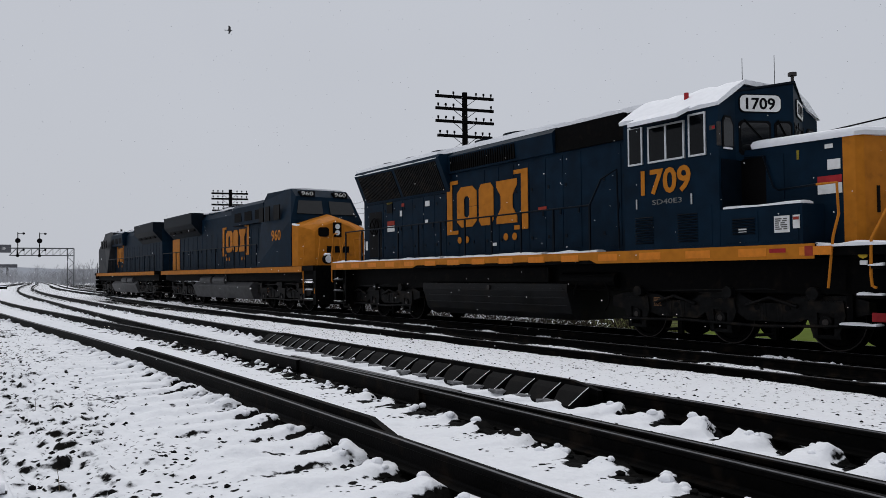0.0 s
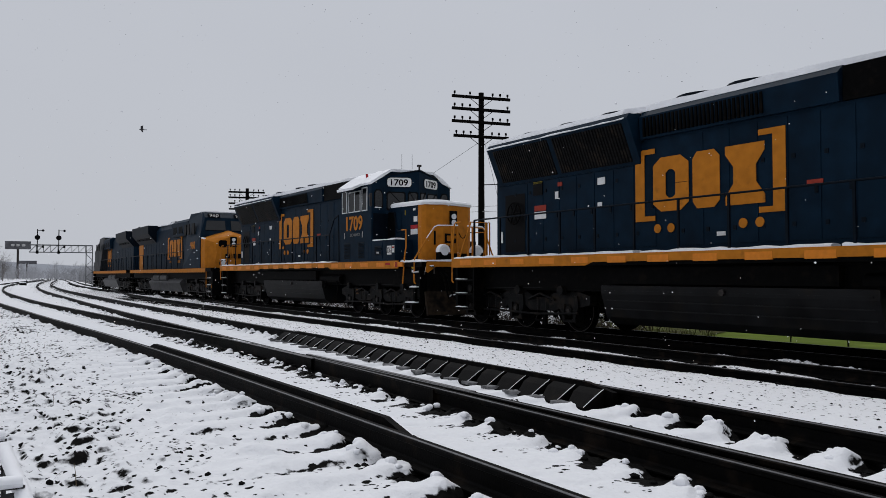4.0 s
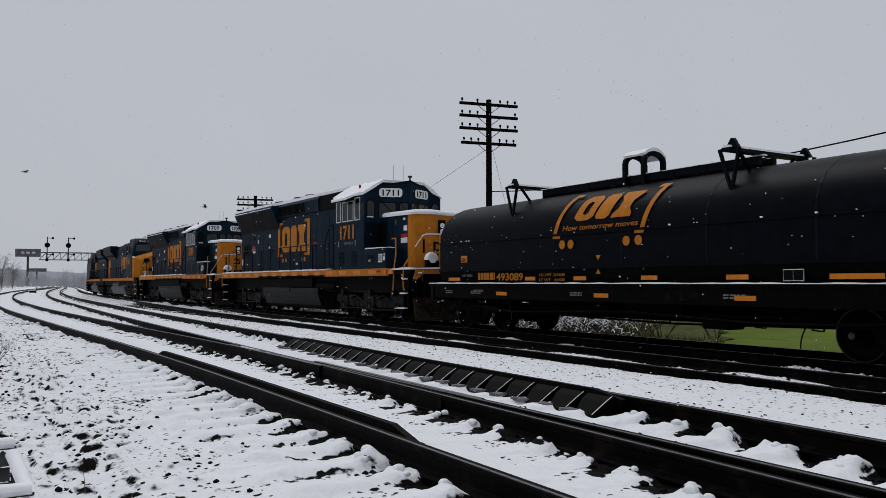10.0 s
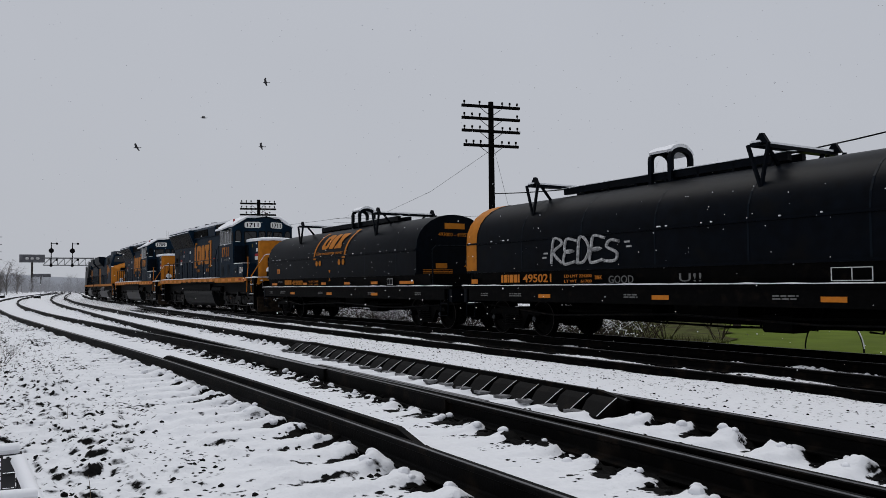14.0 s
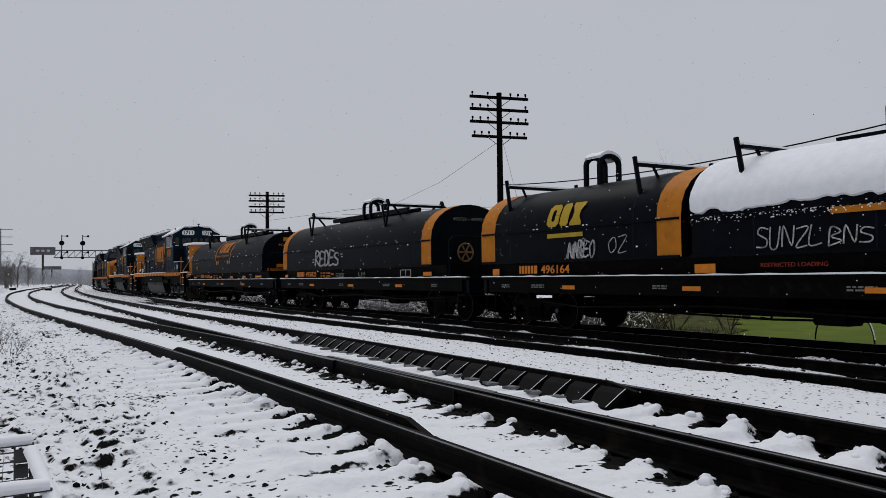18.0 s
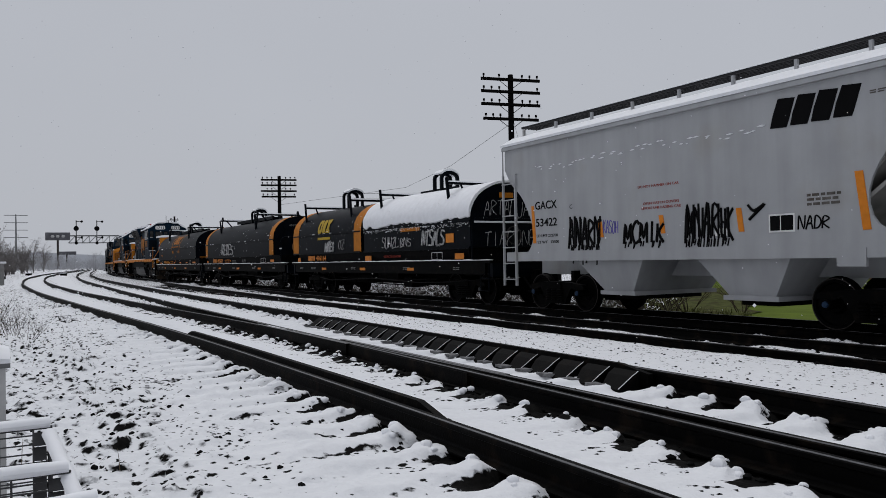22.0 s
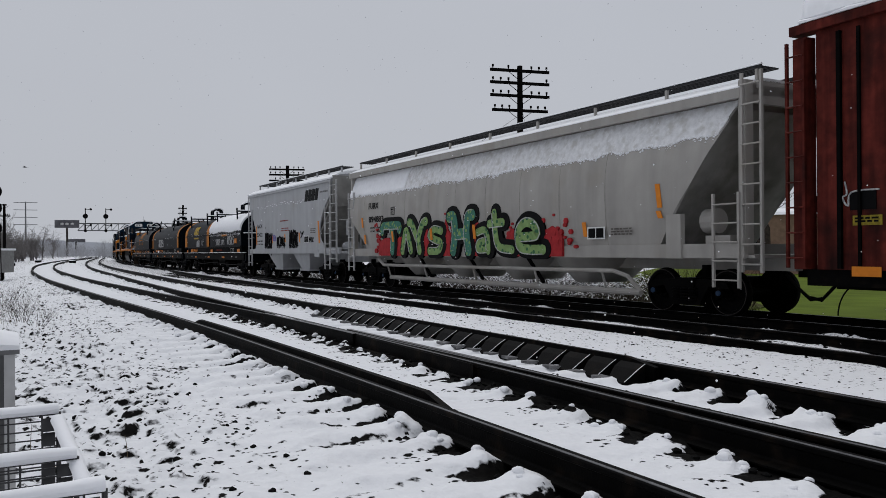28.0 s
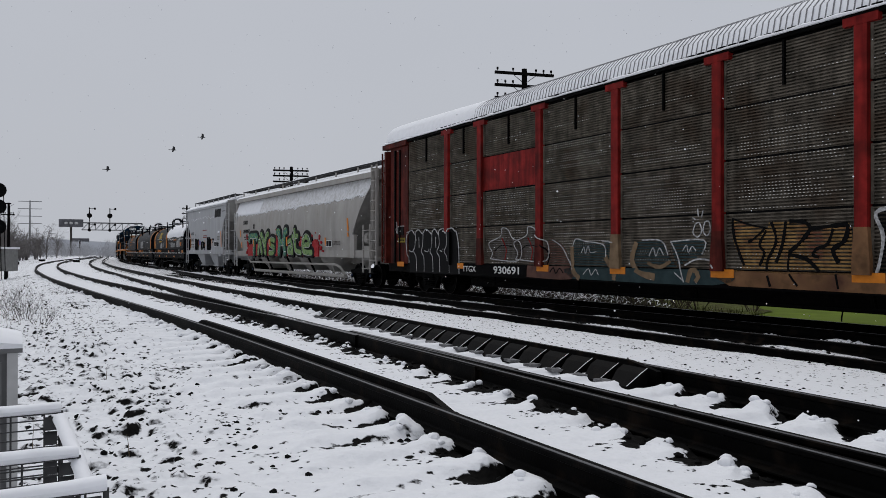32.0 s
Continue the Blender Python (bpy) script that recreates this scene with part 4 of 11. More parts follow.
def locomotive_six_axle(number, uc, plain):
    """Rebuilt six-axle road switcher with a wide nose; its cab looks backwards along the train."""
    ob = new("diesel_locomotive")
    tagged(ob, "navy blue diesel locomotive, orange nose, snow on cab roof", "locomotive", "locomotives of the train")

    def X(u):
        return -2.71 - u
    # frame, deck and stripe
    f = Mesh().box(-9.4, 9.65, -1.2, 1.2, 0.98, 1.56).box(X(5.51), 9.7, -1.55, 1.55, 1.56, 1.80).box(-9.5, X(5.51), -1.2, 1.2, 1.56, 1.70)
    part("underframe", f, UNDER, ob)
    for y in (1.562, -1.562):
        part("sill_stripe", Mesh().prism([(9.7, 1.80), (9.7, 1.555), (X(-6.95), 1.555), (X(-6.72), 1.63), (X(0.4), 1.63), (X(0.6), 1.555), (X(5.51), 1.555), (X(5.51), 1.80)], y - 0.012, y + 0.012, "y"), GOLD, ob, "orange stripe along the sill, stepped over the tank")
        m = Mesh()
        for u in np.arange(-12.0, 5.4, 1.15):
            m.box(X(u + 0.55), X(u), y - 0.016, y + 0.016, 1.61, 1.75)
        part("reflector", m, ORANGE, ob)
    # long hood
    hood = [(-0.92, 1.80), (0.92, 1.80), (0.92, 4.25), (0.72, 4.80), (0.45, 4.86), (-0.45, 4.86), (-0.72, 4.80), (-0.92, 4.25)]
    part("long_hood", Mesh().prism(hood, X(1.42), X(-11.15)), NAVY, ob, "navy blue long hood")
    rad = [(-0.95, 3.72), (0.95, 3.72), (1.36, 4.68), (1.30, 4.78), (-1.30, 4.78), (-1.36, 4.68)]
    part("radiator_flare", Mesh().prism(rad, X(-5.85), X(-11.02)), NAVY, ob, "flared radiator section")
    for a, b in ((-10.8, -8.55), (-8.4, -6.05)):
        m = Mesh()
        n = 26
        for k in range(n):
            x = X(a) + (X(b) - X(a)) * (k + 0.15) / n
            d = abs(X(b) - X(a)) / n * 0.55
            m.add([(x, 1.0, 3.80), (x - d, 1.0, 3.80), (x - d, 1.345, 4.60), (x, 1.345, 4.60), (x, 0.97, 3.82), (x - d, 0.97, 3.82), (x - d, 1.31, 4.62), (x, 1.31, 4.62)], [(0, 1, 2, 3), (0, 3, 7, 4), (1, 5, 6, 2)])
        g = part("radiator_grille", m, TRUCK, ob, "black radiator shutters")
        part("grille_back", Mesh().add([(X(a), 0.985, 3.79), (X(b), 0.985, 3.79), (X(b), 1.325, 4.59), (X(a), 1.325, 4.59), (X(a), 0.96, 3.79), (X(b), 0.96, 3.79), (X(b), 1.30, 4.60), (X(a), 1.30, 4.60)], [(0, 1, 2, 3), (7, 6, 5, 4), (0, 4, 5, 1), (3, 2, 6, 7), (0, 3, 7, 4), (1, 5, 6, 2)]), UNDER, g)
    # dynamic brake bulge and air intake
    bulge = [(-1.02, 4.22), (1.02, 4.22), (1.06, 4.70), (0.9, 4.84), (-0.9, 4.84), (-1.06, 4.70)]
    part("dynamic_brake_housing", Mesh().prism(bulge, X(-1.35), X(-5.8)), NAVY, ob)
    for a, b in ((-5.7, -2.75),):
        m = Mesh()
        for k in range(30):
            x = X(a) - (b - a) * (k + 0.2) / 30
            m.box(x - 0.05, x, 1.03, 1.075, 4.27, 4.66)
        part("brake_grille", m, UNDER, ob, "black dynamic brake grille")
    part("air_intake_filter", Mesh().box(X(0.9), X(-1.30), 0.90, 0.99, 4.22, 4.80).box(X(0.9), X(-1.30), -0.99, -0.90, 4.22, 4.80), UNDER, ob, "black air intake filter")
    fans = Mesh()
    for u in (-10.2, -8.7, -7.2, -4.9, -3.6):
        fans.cyl((X(u), 0, 4.77), (X(u), 0, 5.10), 0.62, 20)
    parts("roof_fan", fans, NAVY_DARK, ob, "round roof fan")
    ex = Mesh().box(X(-1.9), X(-2.5), -0.2, 0.2, 4.84, 5.0).cyl((X(-0.6), 0.3, 4.84), (X(-0.6), 0.3, 4.98), 0.05, 8)
    part("exhaust_stack", ex, NAVY_DARK, ob)
    # hood doors
    for i, u in enumerate(np.arange(-10.4, 0.9, 0.62)):
        if i in (8, 16):
            continue
        m = Mesh().box(X(u + 0.59), X(u), 0.918, 0.932, 1.95, 3.68 if u < -5.9 else 4.15)
        d = part("hood_door", m, NAVY, ob)
        part("door_latch", Mesh().box(X(u + 0.54), X(u + 0.48), 0.932, 0.95, 2.75, 2.88).box(X(u + 0.12), X(u + 0.05), 0.932, 0.945, 2.2, 2.28).box(X(u + 0.12), X(u + 0.05), 0.932, 0.945, 3.4, 3.48), NAVY_DARK, d)
    # recess with hand brake wheel near the rear, its shade a flat black plate
    part("brake_recess_shade", Mesh().box(X(-9.9), X(-10.75), 0.930, 0.940, 1.95, 3.45), INK, ob)
    m = Mesh()
    m.tube([(X(-10.3) + 0.28 * math.cos(a * math.pi / 6), 1.0, 2.95 + 0.28 * math.sin(a * math.pi / 6)) for a in range(13)], 0.02, 6)
    for a in range(3):
        m.tube([(X(-10.3) + 0.28 * math.cos(a * math.pi / 3), 1.0, 2.95 + 0.28 * math.sin(a * math.pi / 3)), (X(-10.3) - 0.28 * math.cos(a * math.pi / 3), 1.0, 2.95 - 0.28 * math.sin(a * math.pi / 3))], 0.014, 5)
    part("brake_wheel", m, UNDER, ob)
    emblem(ob, X(-6.02), X(-2.40), 2.48, 4.0, 0.945, GOLD)
    # stickers on the hood
    for u, z, w, h, mt in ((-9.5, 2.95, 0.45, 0.14, RUSTRED), (-9.5, 2.75, 0.45, 0.18, WHITE), (-9.55, 3.35, 0.36, 0.33, INK), (-9.55, 3.64, 0.36, 0.05, YSTRIP), (-8.6, 3.5, 0.16, 0.1, RUSTRED), (-8.7, 3.2, 0.12, 0.18, WHITE), (-7.2, 3.4, 0.24, 0.16, WHITE), (-7.2, 2.9, 0.14, 0.1, WHITE), (-11.0, 2.2, 0.14, 0.3, WHITE), (-3.9, 2.1, 0.2, 0.08, WHITE), (-2.0, 2.9, 0.3, 0.08, RUSTRED)):
        plate("sticker", ob, X(u), X(u + w), z, z + h, 0.945, mt)
    # cab
    cx0, cx1 = X(3.72), X(1.42)
    body = Mesh().box(cx0, cx1, -1.56, 1.56, 1.80, 3.45)
    body.prism([(-1.56, 3.45), (1.56, 3.45), (1.56, 4.38), (0.85, 4.82), (-0.85, 4.82), (-1.56, 4.38)], cx0, cx1)
    cab = part("cab", body, NAVY, ob, "navy blue cab with wrap-around windscreens")
    # shallow pointed front of the cab
    tip = X(4.21)
    part("cab_front", Mesh().rings([[(cx0, 1.06, 3.40), (tip, 0, 3.40), (cx0, -1.06, 3.40)], [(cx0, 1.06, 4.66), (tip, 0, 4.86), (cx0, -1.06, 4.66)]]), NAVY, cab)
    part("visor", Mesh().rings([[(cx0, 1.10, 4.66), (tip - 0.05, 0, 4.86), (cx0, -1.10, 4.66)], [(cx0, 1.08, 4.70), (tip - 0.04, 0, 4.90), (cx0, -1.08, 4.70)]]), NAVY_DARK, cab)

    def facet(name, s, f0, f1, z0, z1, lift, mat, parent, label="", cutc=0.05):
        """A pane or plate with cut corners on one slant of the cab front, f from the cab's corner to its tip."""
        a, b = Vector((cx0, s * 1.06, 0)), Vector((tip, 0, 0))
        d = b - a
        n = Vector((-abs(d.y), abs(d.x) * s, 0)).normalized()
        c = cutc / d.length
        ring = [(f0, z0 + cutc), (f0 + c, z0), (f1 - c, z0), (f1, z0 + cutc), (f1, z1 - cutc), (f1 - c, z1), (f0 + c, z1), (f0, z1 - cutc)]
        return part(name, Mesh().rings([[tuple(a + d * f + n * k + Vector((0, 0, z))) for f, z in ring] for k in (-0.02, lift)]), mat, parent, label)
    for s in (1, -1):
        for f0, f1 in ((0.05, 0.60), (0.66, 0.97)):
            w = facet("windscreen", s, f0, f1, 3.50, 4.14, 0.012, INK, cab, "dark windscreen in a black surround")
            facet("pane", s, f0 + 0.035, f1 - 0.035, 3.55, 4.10, 0.018, WINDSHIELD, w)
            a, d = Vector((cx0, s * 1.06, 0)), Vector((tip - cx0, -s * 1.06, 0))
            n = Vector((-abs(d.y), abs(d.x) * s, 0)).normalized()
            g0, g1 = a + d * (f0 + (f1 - f0) * 0.15) + n * 0.035, a + d * (f0 + (f1 - f0) * 0.7) + n * 0.035
            part("wiper", Mesh().tube([(g0.x, g0.y, 4.16), (g1.x, g1.y, 3.80)], 0.011, 5), UNDER, w)
        a, d = Vector((cx0, s * 1.06, 0)), Vector((tip - cx0, -s * 1.06, 0))
        n = Vector((-abs(d.y), abs(d.x) * s, 0)).normalized()
        e = d.normalized() * s
        c = a + d * 0.42
        put = Matrix(((e.x, 0, n.x, c.x), (e.y, 0, n.y, c.y), (0, 1, 0, 4.46), (0, 0, 0, 1)))
        pts = [(-0.42, -0.09), (-0.38, -0.15), (-0.32, -0.17), (0.32, -0.17), (0.38, -0.15), (0.42, -0.09), (0.42, 0.09), (0.38, 0.15), (0.32, 0.17), (-0.32, 0.17), (-0.38, 0.15), (-0.42, 0.09)]
        nbo = part("number_board", Mesh().prism(pts, -0.02, 0.022, "z"), INK, cab, "number board with black digits", at=put)
        part("board_face", Mesh().prism([(x * 0.96, y * 0.9) for x, y in pts], 0.0, 0.026, "z"), WHITE, nbo)
        lettering(nbo, number, -0.29, -0.105, 0.03, 0.21, INK, 0.58, Matrix(), 0.006)
        sw = part("front_side_window", Mesh().prism([(s * y, z) for y, z in ((1.14, 3.60), (1.42, 3.58), (1.46, 3.64), (1.46, 4.10), (1.40, 4.20), (1.22, 4.20), (1.14, 4.05))], cx0 - 0.018, cx0 + 0.01), INK, cab, "narrow front side window")
        part("pane", Mesh().prism([(s * y, z) for y, z in ((1.17, 3.64), (1.40, 3.62), (1.43, 3.67), (1.43, 4.08), (1.38, 4.16), (1.24, 4.16), (1.17, 4.03))], cx0 - 0.024, cx0), WINDSHIELD, sw)
        part("sill_snow", Mesh().box(cx0 - 0.035, cx0 - 0.01, min(s * 1.2, s * 1.44), max(s * 1.2, s * 1.44), 3.585, 3.615), SNOW, sw)
    # side windows, sunshade, mirrors
    window(cab, X(1.56), X(1.94), 3.50, 4.28, 1.572)
    window(cab, X(2.08), X(2.54), 3.50, 4.22, 1.572)
    window(cab, X(2.52), X(2.98), 3.50, 4.22, 1.578)
    window(cab, X(3.07), X(3.46), 3.50, 4.30, 1.572)
    part("sunshade", Mesh().add([(X(1.95), 1.55, 4.38), (X(3.1), 1.55, 4.38), (X(3.1), 1.92, 4.20), (X(1.95), 1.92, 4.20), (X(1.95), 1.55, 4.35), (X(3.1), 1.55, 4.35), (X(3.1), 1.92, 4.17), (X(1.95), 1.92, 4.17)], [(0, 1, 2, 3), (7, 6, 5, 4), (0, 4, 5, 1), (3, 2, 6, 7), (0, 3, 7, 4), (1, 5, 6, 2)]), NAVY_DARK, cab)
    m = Mesh()
    rings = []
    for i in range(13):
        x = X(1.35 + 2.42 * i / 12)
        j = random.uniform(-0.03, 0.03)
        rings.append([(x, 1.60, 4.36), (x, 1.63, 4.43 + j), (x, 1.2, 4.72 + j), (x, 0.82, 4.93 + j), (x, -0.82, 4.93 + j), (x, -1.2, 4.72), (x, -1.6, 4.40), (x, -1.2, 4.55), (x, -0.84, 4.83), (x, 0.84, 4.83), (x, 1.2, 4.60)])
    m.rings(rings)
    m.add([(X(1.9), 1.56, 4.39), (X(3.12), 1.56, 4.39), (X(3.12), 1.95, 4.21), (X(1.9), 1.95, 4.21), (X(1.9), 1.56, 4.47), (X(3.12), 1.56, 4.47), (X(3.12), 1.96, 4.29), (X(1.9), 1.96, 4.29)], [(0, 1, 2, 3), (7, 6, 5, 4), (0, 4, 5, 1), (3, 2, 6, 7), (0, 3, 7, 4), (1, 5, 6, 2)])
    part("roof_snow", m, SNOW, cab, "thick snow on the cab roof", True)
    part("roof_beacon", Mesh().cyl((X(2.75), 1.22, 4.62), (X(2.75), 1.22, 4.82), 0.045, 10), SPLASH, cab, "small orange-red roof marker")
    part("antenna", Mesh().tube([(X(3.2), 0.1, 4.85), (X(3.2), 0.1, 5.55)], 0.006, 5).tube([(X(3.9), 0.1, 4.85), (X(3.9), 0.1, 5.45)], 0.006, 5), UNDER, cab)
    part("gps_dome", Mesh().cyl((X(4.2), 0, 4.86), (X(4.2), 0, 5.0), 0.03, 8).cyl((X(4.2), 0, 5.0), (X(4.2), 0, 5.06), 0.08, 10), STEEL, cab)
    mir = Mesh().box(X(3.80), X(3.76), 1.58, 1.66, 3.62, 4.05)
    part("wing_mirror", mir, STEEL, cab)
    lettering(ob, number, X(1.88), 1.572, 2.90, 0.48, GOLD, 1.22 if number.endswith("9") else 1.10, SIDE, 0.016, name="road_number", label="large orange road number")
    lettering(ob, "SD40E3", X(2.16), 1.566, 2.68, 0.10, DIMPRINT, 0.72)
    m = Mesh()
    for a, b in ((1.72, 2.18), (2.78, 3.24)):
        for k in range(11):
            z = 1.92 + k * 0.05
            m.add([(X(a), 1.562, z), (X(b), 1.562, z), (X(b), 1.59, z + 0.012), (X(a), 1.59, z + 0.012), (X(b), 1.562, z + 0.036), (X(a), 1.562, z + 0.036)], [(0, 1, 2, 3), (3, 2, 4, 5)])
    part("louvre", m, NAVY_DARK, ob, "ventilation louvres under the cab")
    plate("access_panel", ob, X(1.55), X(3.55), 1.85, 2.58, 1.561, NAVY)
    for u, z in ((1.75, 2.62), (3.1, 2.62)):
        plate("grab_iron", ob, X(u), X(u + 0.03), z, z + 0.2, 1.58, CHROME)
    plate("flag_sticker", ob, X(3.54), X(3.66), 3.94, 4.02, 1.57, FADED)
    plate("flag_sticker", ob, X(3.60), X(3.66), 3.955, 4.005, 1.574, SPLASH)
    # nose with cut front corners; its front is orange
    nx1 = X(3.70)
    nose = Mesh().box(-8.36, nx1, -0.92, 0.92, 1.78, 3.58)
    part("nose", nose, NAVY, ob, "navy blue flank of the nose")
    plan = [(-8.36, 0.925), (-8.57, 0.925), (-8.65, 0.80), (-8.78, 0.26), (-8.78, -0.26), (-8.65, -0.80), (-8.57, -0.925), (-8.36, -0.925)]
    part("nose_front", Mesh().prism(plan, 1.78, 3.585, "z"), GOLD, ob, "orange front of the nose with cut corners")
    part("nose_panel", Mesh().box(-7.3, -6.95, 0.92, 0.935, 2.55, 3.42), NAVY, ob)
    # recess beside the cab: its shade is a flat black plate
    part("stair_well_shade", Mesh().box(-6.95, X(3.74), 0.90, 0.94, 2.49, 3.42), INK, ob, "flat black plate standing for the shaded recess beside the cab door")
    part("front_door", Mesh().box(cx0 - 0.02, cx0 + 0.01, 0.94, 1.5, 2.49, 3.40).box(cx0 - 0.02, cx0 + 0.01, -1.5, -0.94, 1.8, 3.40), NAVY_DARK, ob)
    for s in (1, -1):
        bx = Mesh().box(-8.02, nx1 + 0.02, min(s * 0.9, s * 1.555), max(s * 0.9, s * 1.555), 1.80, 2.47)
        bb = part("battery_locker", bx, NAVY, ob, "low navy locker beside the nose")
        part("locker_door", Mesh().box(-7.95, -7.25, s * 1.558 - 0.008, s * 1.558 + 0.008, 1.86, 2.40).box(-7.20, -6.52, s * 1.558 - 0.008, s * 1.558 + 0.008, 1.86, 2.40), NAVY, bb)
    m = Mesh()
    for k in range(6):
        z = 2.0 + k * 0.05
        m.add([(-7.15, 1.566, z), (-6.7, 1.566, z), (-6.7, 1.59, z + 0.012), (-7.15, 1.59, z + 0.012), (-6.7, 1.566, z + 0.036), (-7.15, 1.566, z + 0.036)], [(0, 1, 2, 3), (3, 2, 4, 5)])
    part("louvre", m, NAVY_DARK, ob)
    # snow on the nose, rounded at its rim
    rim = [(nx1 - 0.28, 0.96)] + [(x - 0.03 if abs(y) < 0.9 else x, y * 1.04) for x, y in plan[1:-1]] + [(nx1 - 0.28, -0.96)]
    rings = []
    for z, k in ((3.56, 1.0), (3.63, 1.015), (3.69, 0.985), (3.72, 0.90)):
        rings.append([(-7.6 + (x + 7.6) * k, y * k, z + 0.02 * math.sin(5 * x + 3 * y)) for x, y in rim])
    part("nose_snow", Mesh().rings(rings), SNOW, ob, "thick rounded snow on the nose", True)
    snow_strip(ob, -8.0, -6.5, 1.2, 1.57, 2.47, 0.05)
    # front fittings
    hlo = part("headlight_box", Mesh().box(-8.84, -8.77, -0.24, 0.02, 2.88, 3.38), INK, ob, "black box with twin headlights")
    for z in (3.01, 3.20):
        part("headlight", Mesh().cyl((-8.86, -0.11, z), (-8.83, -0.11, z), 0.088, 14), LENS, hlo)
    for s in (1, -1):
        d = part("ditch_light", Mesh().cyl((-9.27, s * 0.62, 2.08), (-9.42, s * 0.62, 2.08), 0.19, 16).box(-9.42, -9.2, s * 0.62 - 0.17, s * 0.62 + 0.17, 1.76, 2.10), UNDER, ob, "round ditch light on the front deck under snow")
        part("lens", Mesh().cyl((-9.42, s * 0.62, 2.08), (-9.45, s * 0.62, 2.08), 0.135, 14), LENS, d)
        part("lamp_snow", Mesh().rings([[(x, s * 0.62 + 0.215 * k * math.cos(a), 2.08 + 0.215 * k * math.sin(a)) for a in np.linspace(-0.15, math.pi + 0.15, 10)] for x, k in ((-9.20, 0.85), (-9.26, 1.0), (-9.40, 1.0), (-9.44, 0.92))]), SNOW, d, "", True)
        part("sand_lid", Mesh().box(-9.3, -9.02, s * 0.18 - 0.12, s * 0.18 + 0.12, 1.76, 2.02, 0.02), UNDER, ob)
    em = Mesh()
    for y0, y1, z0, z1 in ((0.12, 0.20, 2.36, 2.66), (-0.02, 0.12, 2.60, 2.66), (-0.02, 0.12, 2.36, 2.42), (-0.23, -0.05, 2.60, 2.66), (-0.23, -0.05, 2.36, 2.42), (-0.12, -0.05, 2.51, 2.63), (-0.23, -0.16, 2.39, 2.51)):
        em.box(-8.792, -8.778, y0, y1, z0, z1)
    for y in (0.03, 0.13):
        em.cyl((-8.792, y, 2.25), (-8.778, y, 2.25), 0.035, 10)
    part("front_emblem", em, INK, ob, "dark blocks of the emblem on the nose")
    part("emblem_bracket", Mesh().add([(-8.735, 0.50, 2.30), (-8.72, 0.56, 2.30), (-8.72, 0.56, 2.74), (-8.735, 0.50, 2.74), (-8.70, 0.50, 2.30), (-8.69, 0.56, 2.30), (-8.69, 0.56, 2.74), (-8.70, 0.50, 2.74)], [(0, 1, 2, 3), (7, 6, 5, 4), (0, 4, 5, 1), (3, 2, 6, 7), (0, 3, 7, 4), (1, 5, 6, 2)]), INK, ob)
    # front platform, end plate, plough, steps and handrails
    part("front_deck", Mesh().box(-9.52, X(5.51), -1.5, 1.5, 1.60, 1.74), UNDER, ob)
    part("pilot", Mesh().box(-9.50, -9.40, -1.25, 1.25, 0.75, 1.60), UNDER, ob, "black pilot")
    part("plough", Mesh().rings([[(-9.50, y, 0.86), (-9.50 - (0.30 - 0.12 * abs(y)), y, 0.16), (-9.42 - (0.30 - 0.12 * abs(y)), y, 0.14), (-9.42, y, 0.84)] for y in (-1.35, -0.7, 0.0, 0.7, 1.35)]), PLOUGH, ob, "brown-black curved snow plough")
    plate_yz = [(1.32, 1.76), (1.38, 1.46), (1.30, 1.42), (1.02, 1.60), (-1.02, 1.60), (-1.30, 1.42), (-1.38, 1.46), (-1.32, 1.76)]
    part("end_plate", Mesh().prism(plate_yz, -9.56, -9.52), GOLD, ob, "orange end plate with turned-down corners")
    for s in (1, -1):
        stp = Mesh()
        for a, b, z in ((-9.30, -9.04, 1.38), (-9.28, -8.86, 0.93), (-9.18, -8.56, 0.46)):
            stp.box(a, b, min(s * 0.95, s * 1.52), max(s * 0.95, s * 1.52), z, z + 0.045)
        stp.box(-9.34, -9.28, min(s * 0.9, s * 1.46), max(s * 0.9, s * 1.46), 0.46, 1.60)
        stp.box(-8.62, -8.52, min(s * 0.85, s * 1.2), max(s * 0.85, s * 1.2), 0.46, 1.60)
        part("step", stp, UNDER, ob)
        h = Mesh().tube([(-9.16, s * 1.50, 1.09), (-9.10, s * 1.5, 1.12), (-9.08, s * 1.5, 1.30), (-9.10, s * 1.5, 1.84), (-9.32, s * 0.95, 2.78), (-9.36, s * 0.85, 2.83), (-9.50, s * 0.18, 2.84), (-9.50, s * 0.18, 1.76)], 0.024, 6)
        h.box(-9.53, -9.47, s * 0.38 - 0.03, s * 0.38 + 0.03, 1.76, 2.84)
        part("end_handrail", h, GOLD, ob, "orange front handrail")
        part("handrail_snow", Mesh().tube([(-9.24, s * 1.15, 2.46), (-9.33, s * 0.93, 2.815), (-9.37, s * 0.84, 2.862), (-9.50, s * 0.18, 2.872)], 0.022, 6), SNOW, ob)
        part("grab_rail", Mesh().tube([(-8.20, s * 1.42, 2.76), (-8.58, s * 1.50, 2.75), (-8.60, s * 1.5, 2.25), (-8.50, s * 1.5, 1.9), (-8.40, s * 1.5, 1.08)], 0.022, 6), GOLD, ob, "bent orange grab rail at the steps")
        part("stair_rail", Mesh().tube([(-6.55, s * 0.98, 3.44), (-6.93, s * 0.98, 3.42), (-7.12, s * 0.98, 2.84), (-7.25, s * 1.02, 2.78), (-8.22, s * 1.42, 2.76)], 0.018, 6), NAVY_DARK, ob)
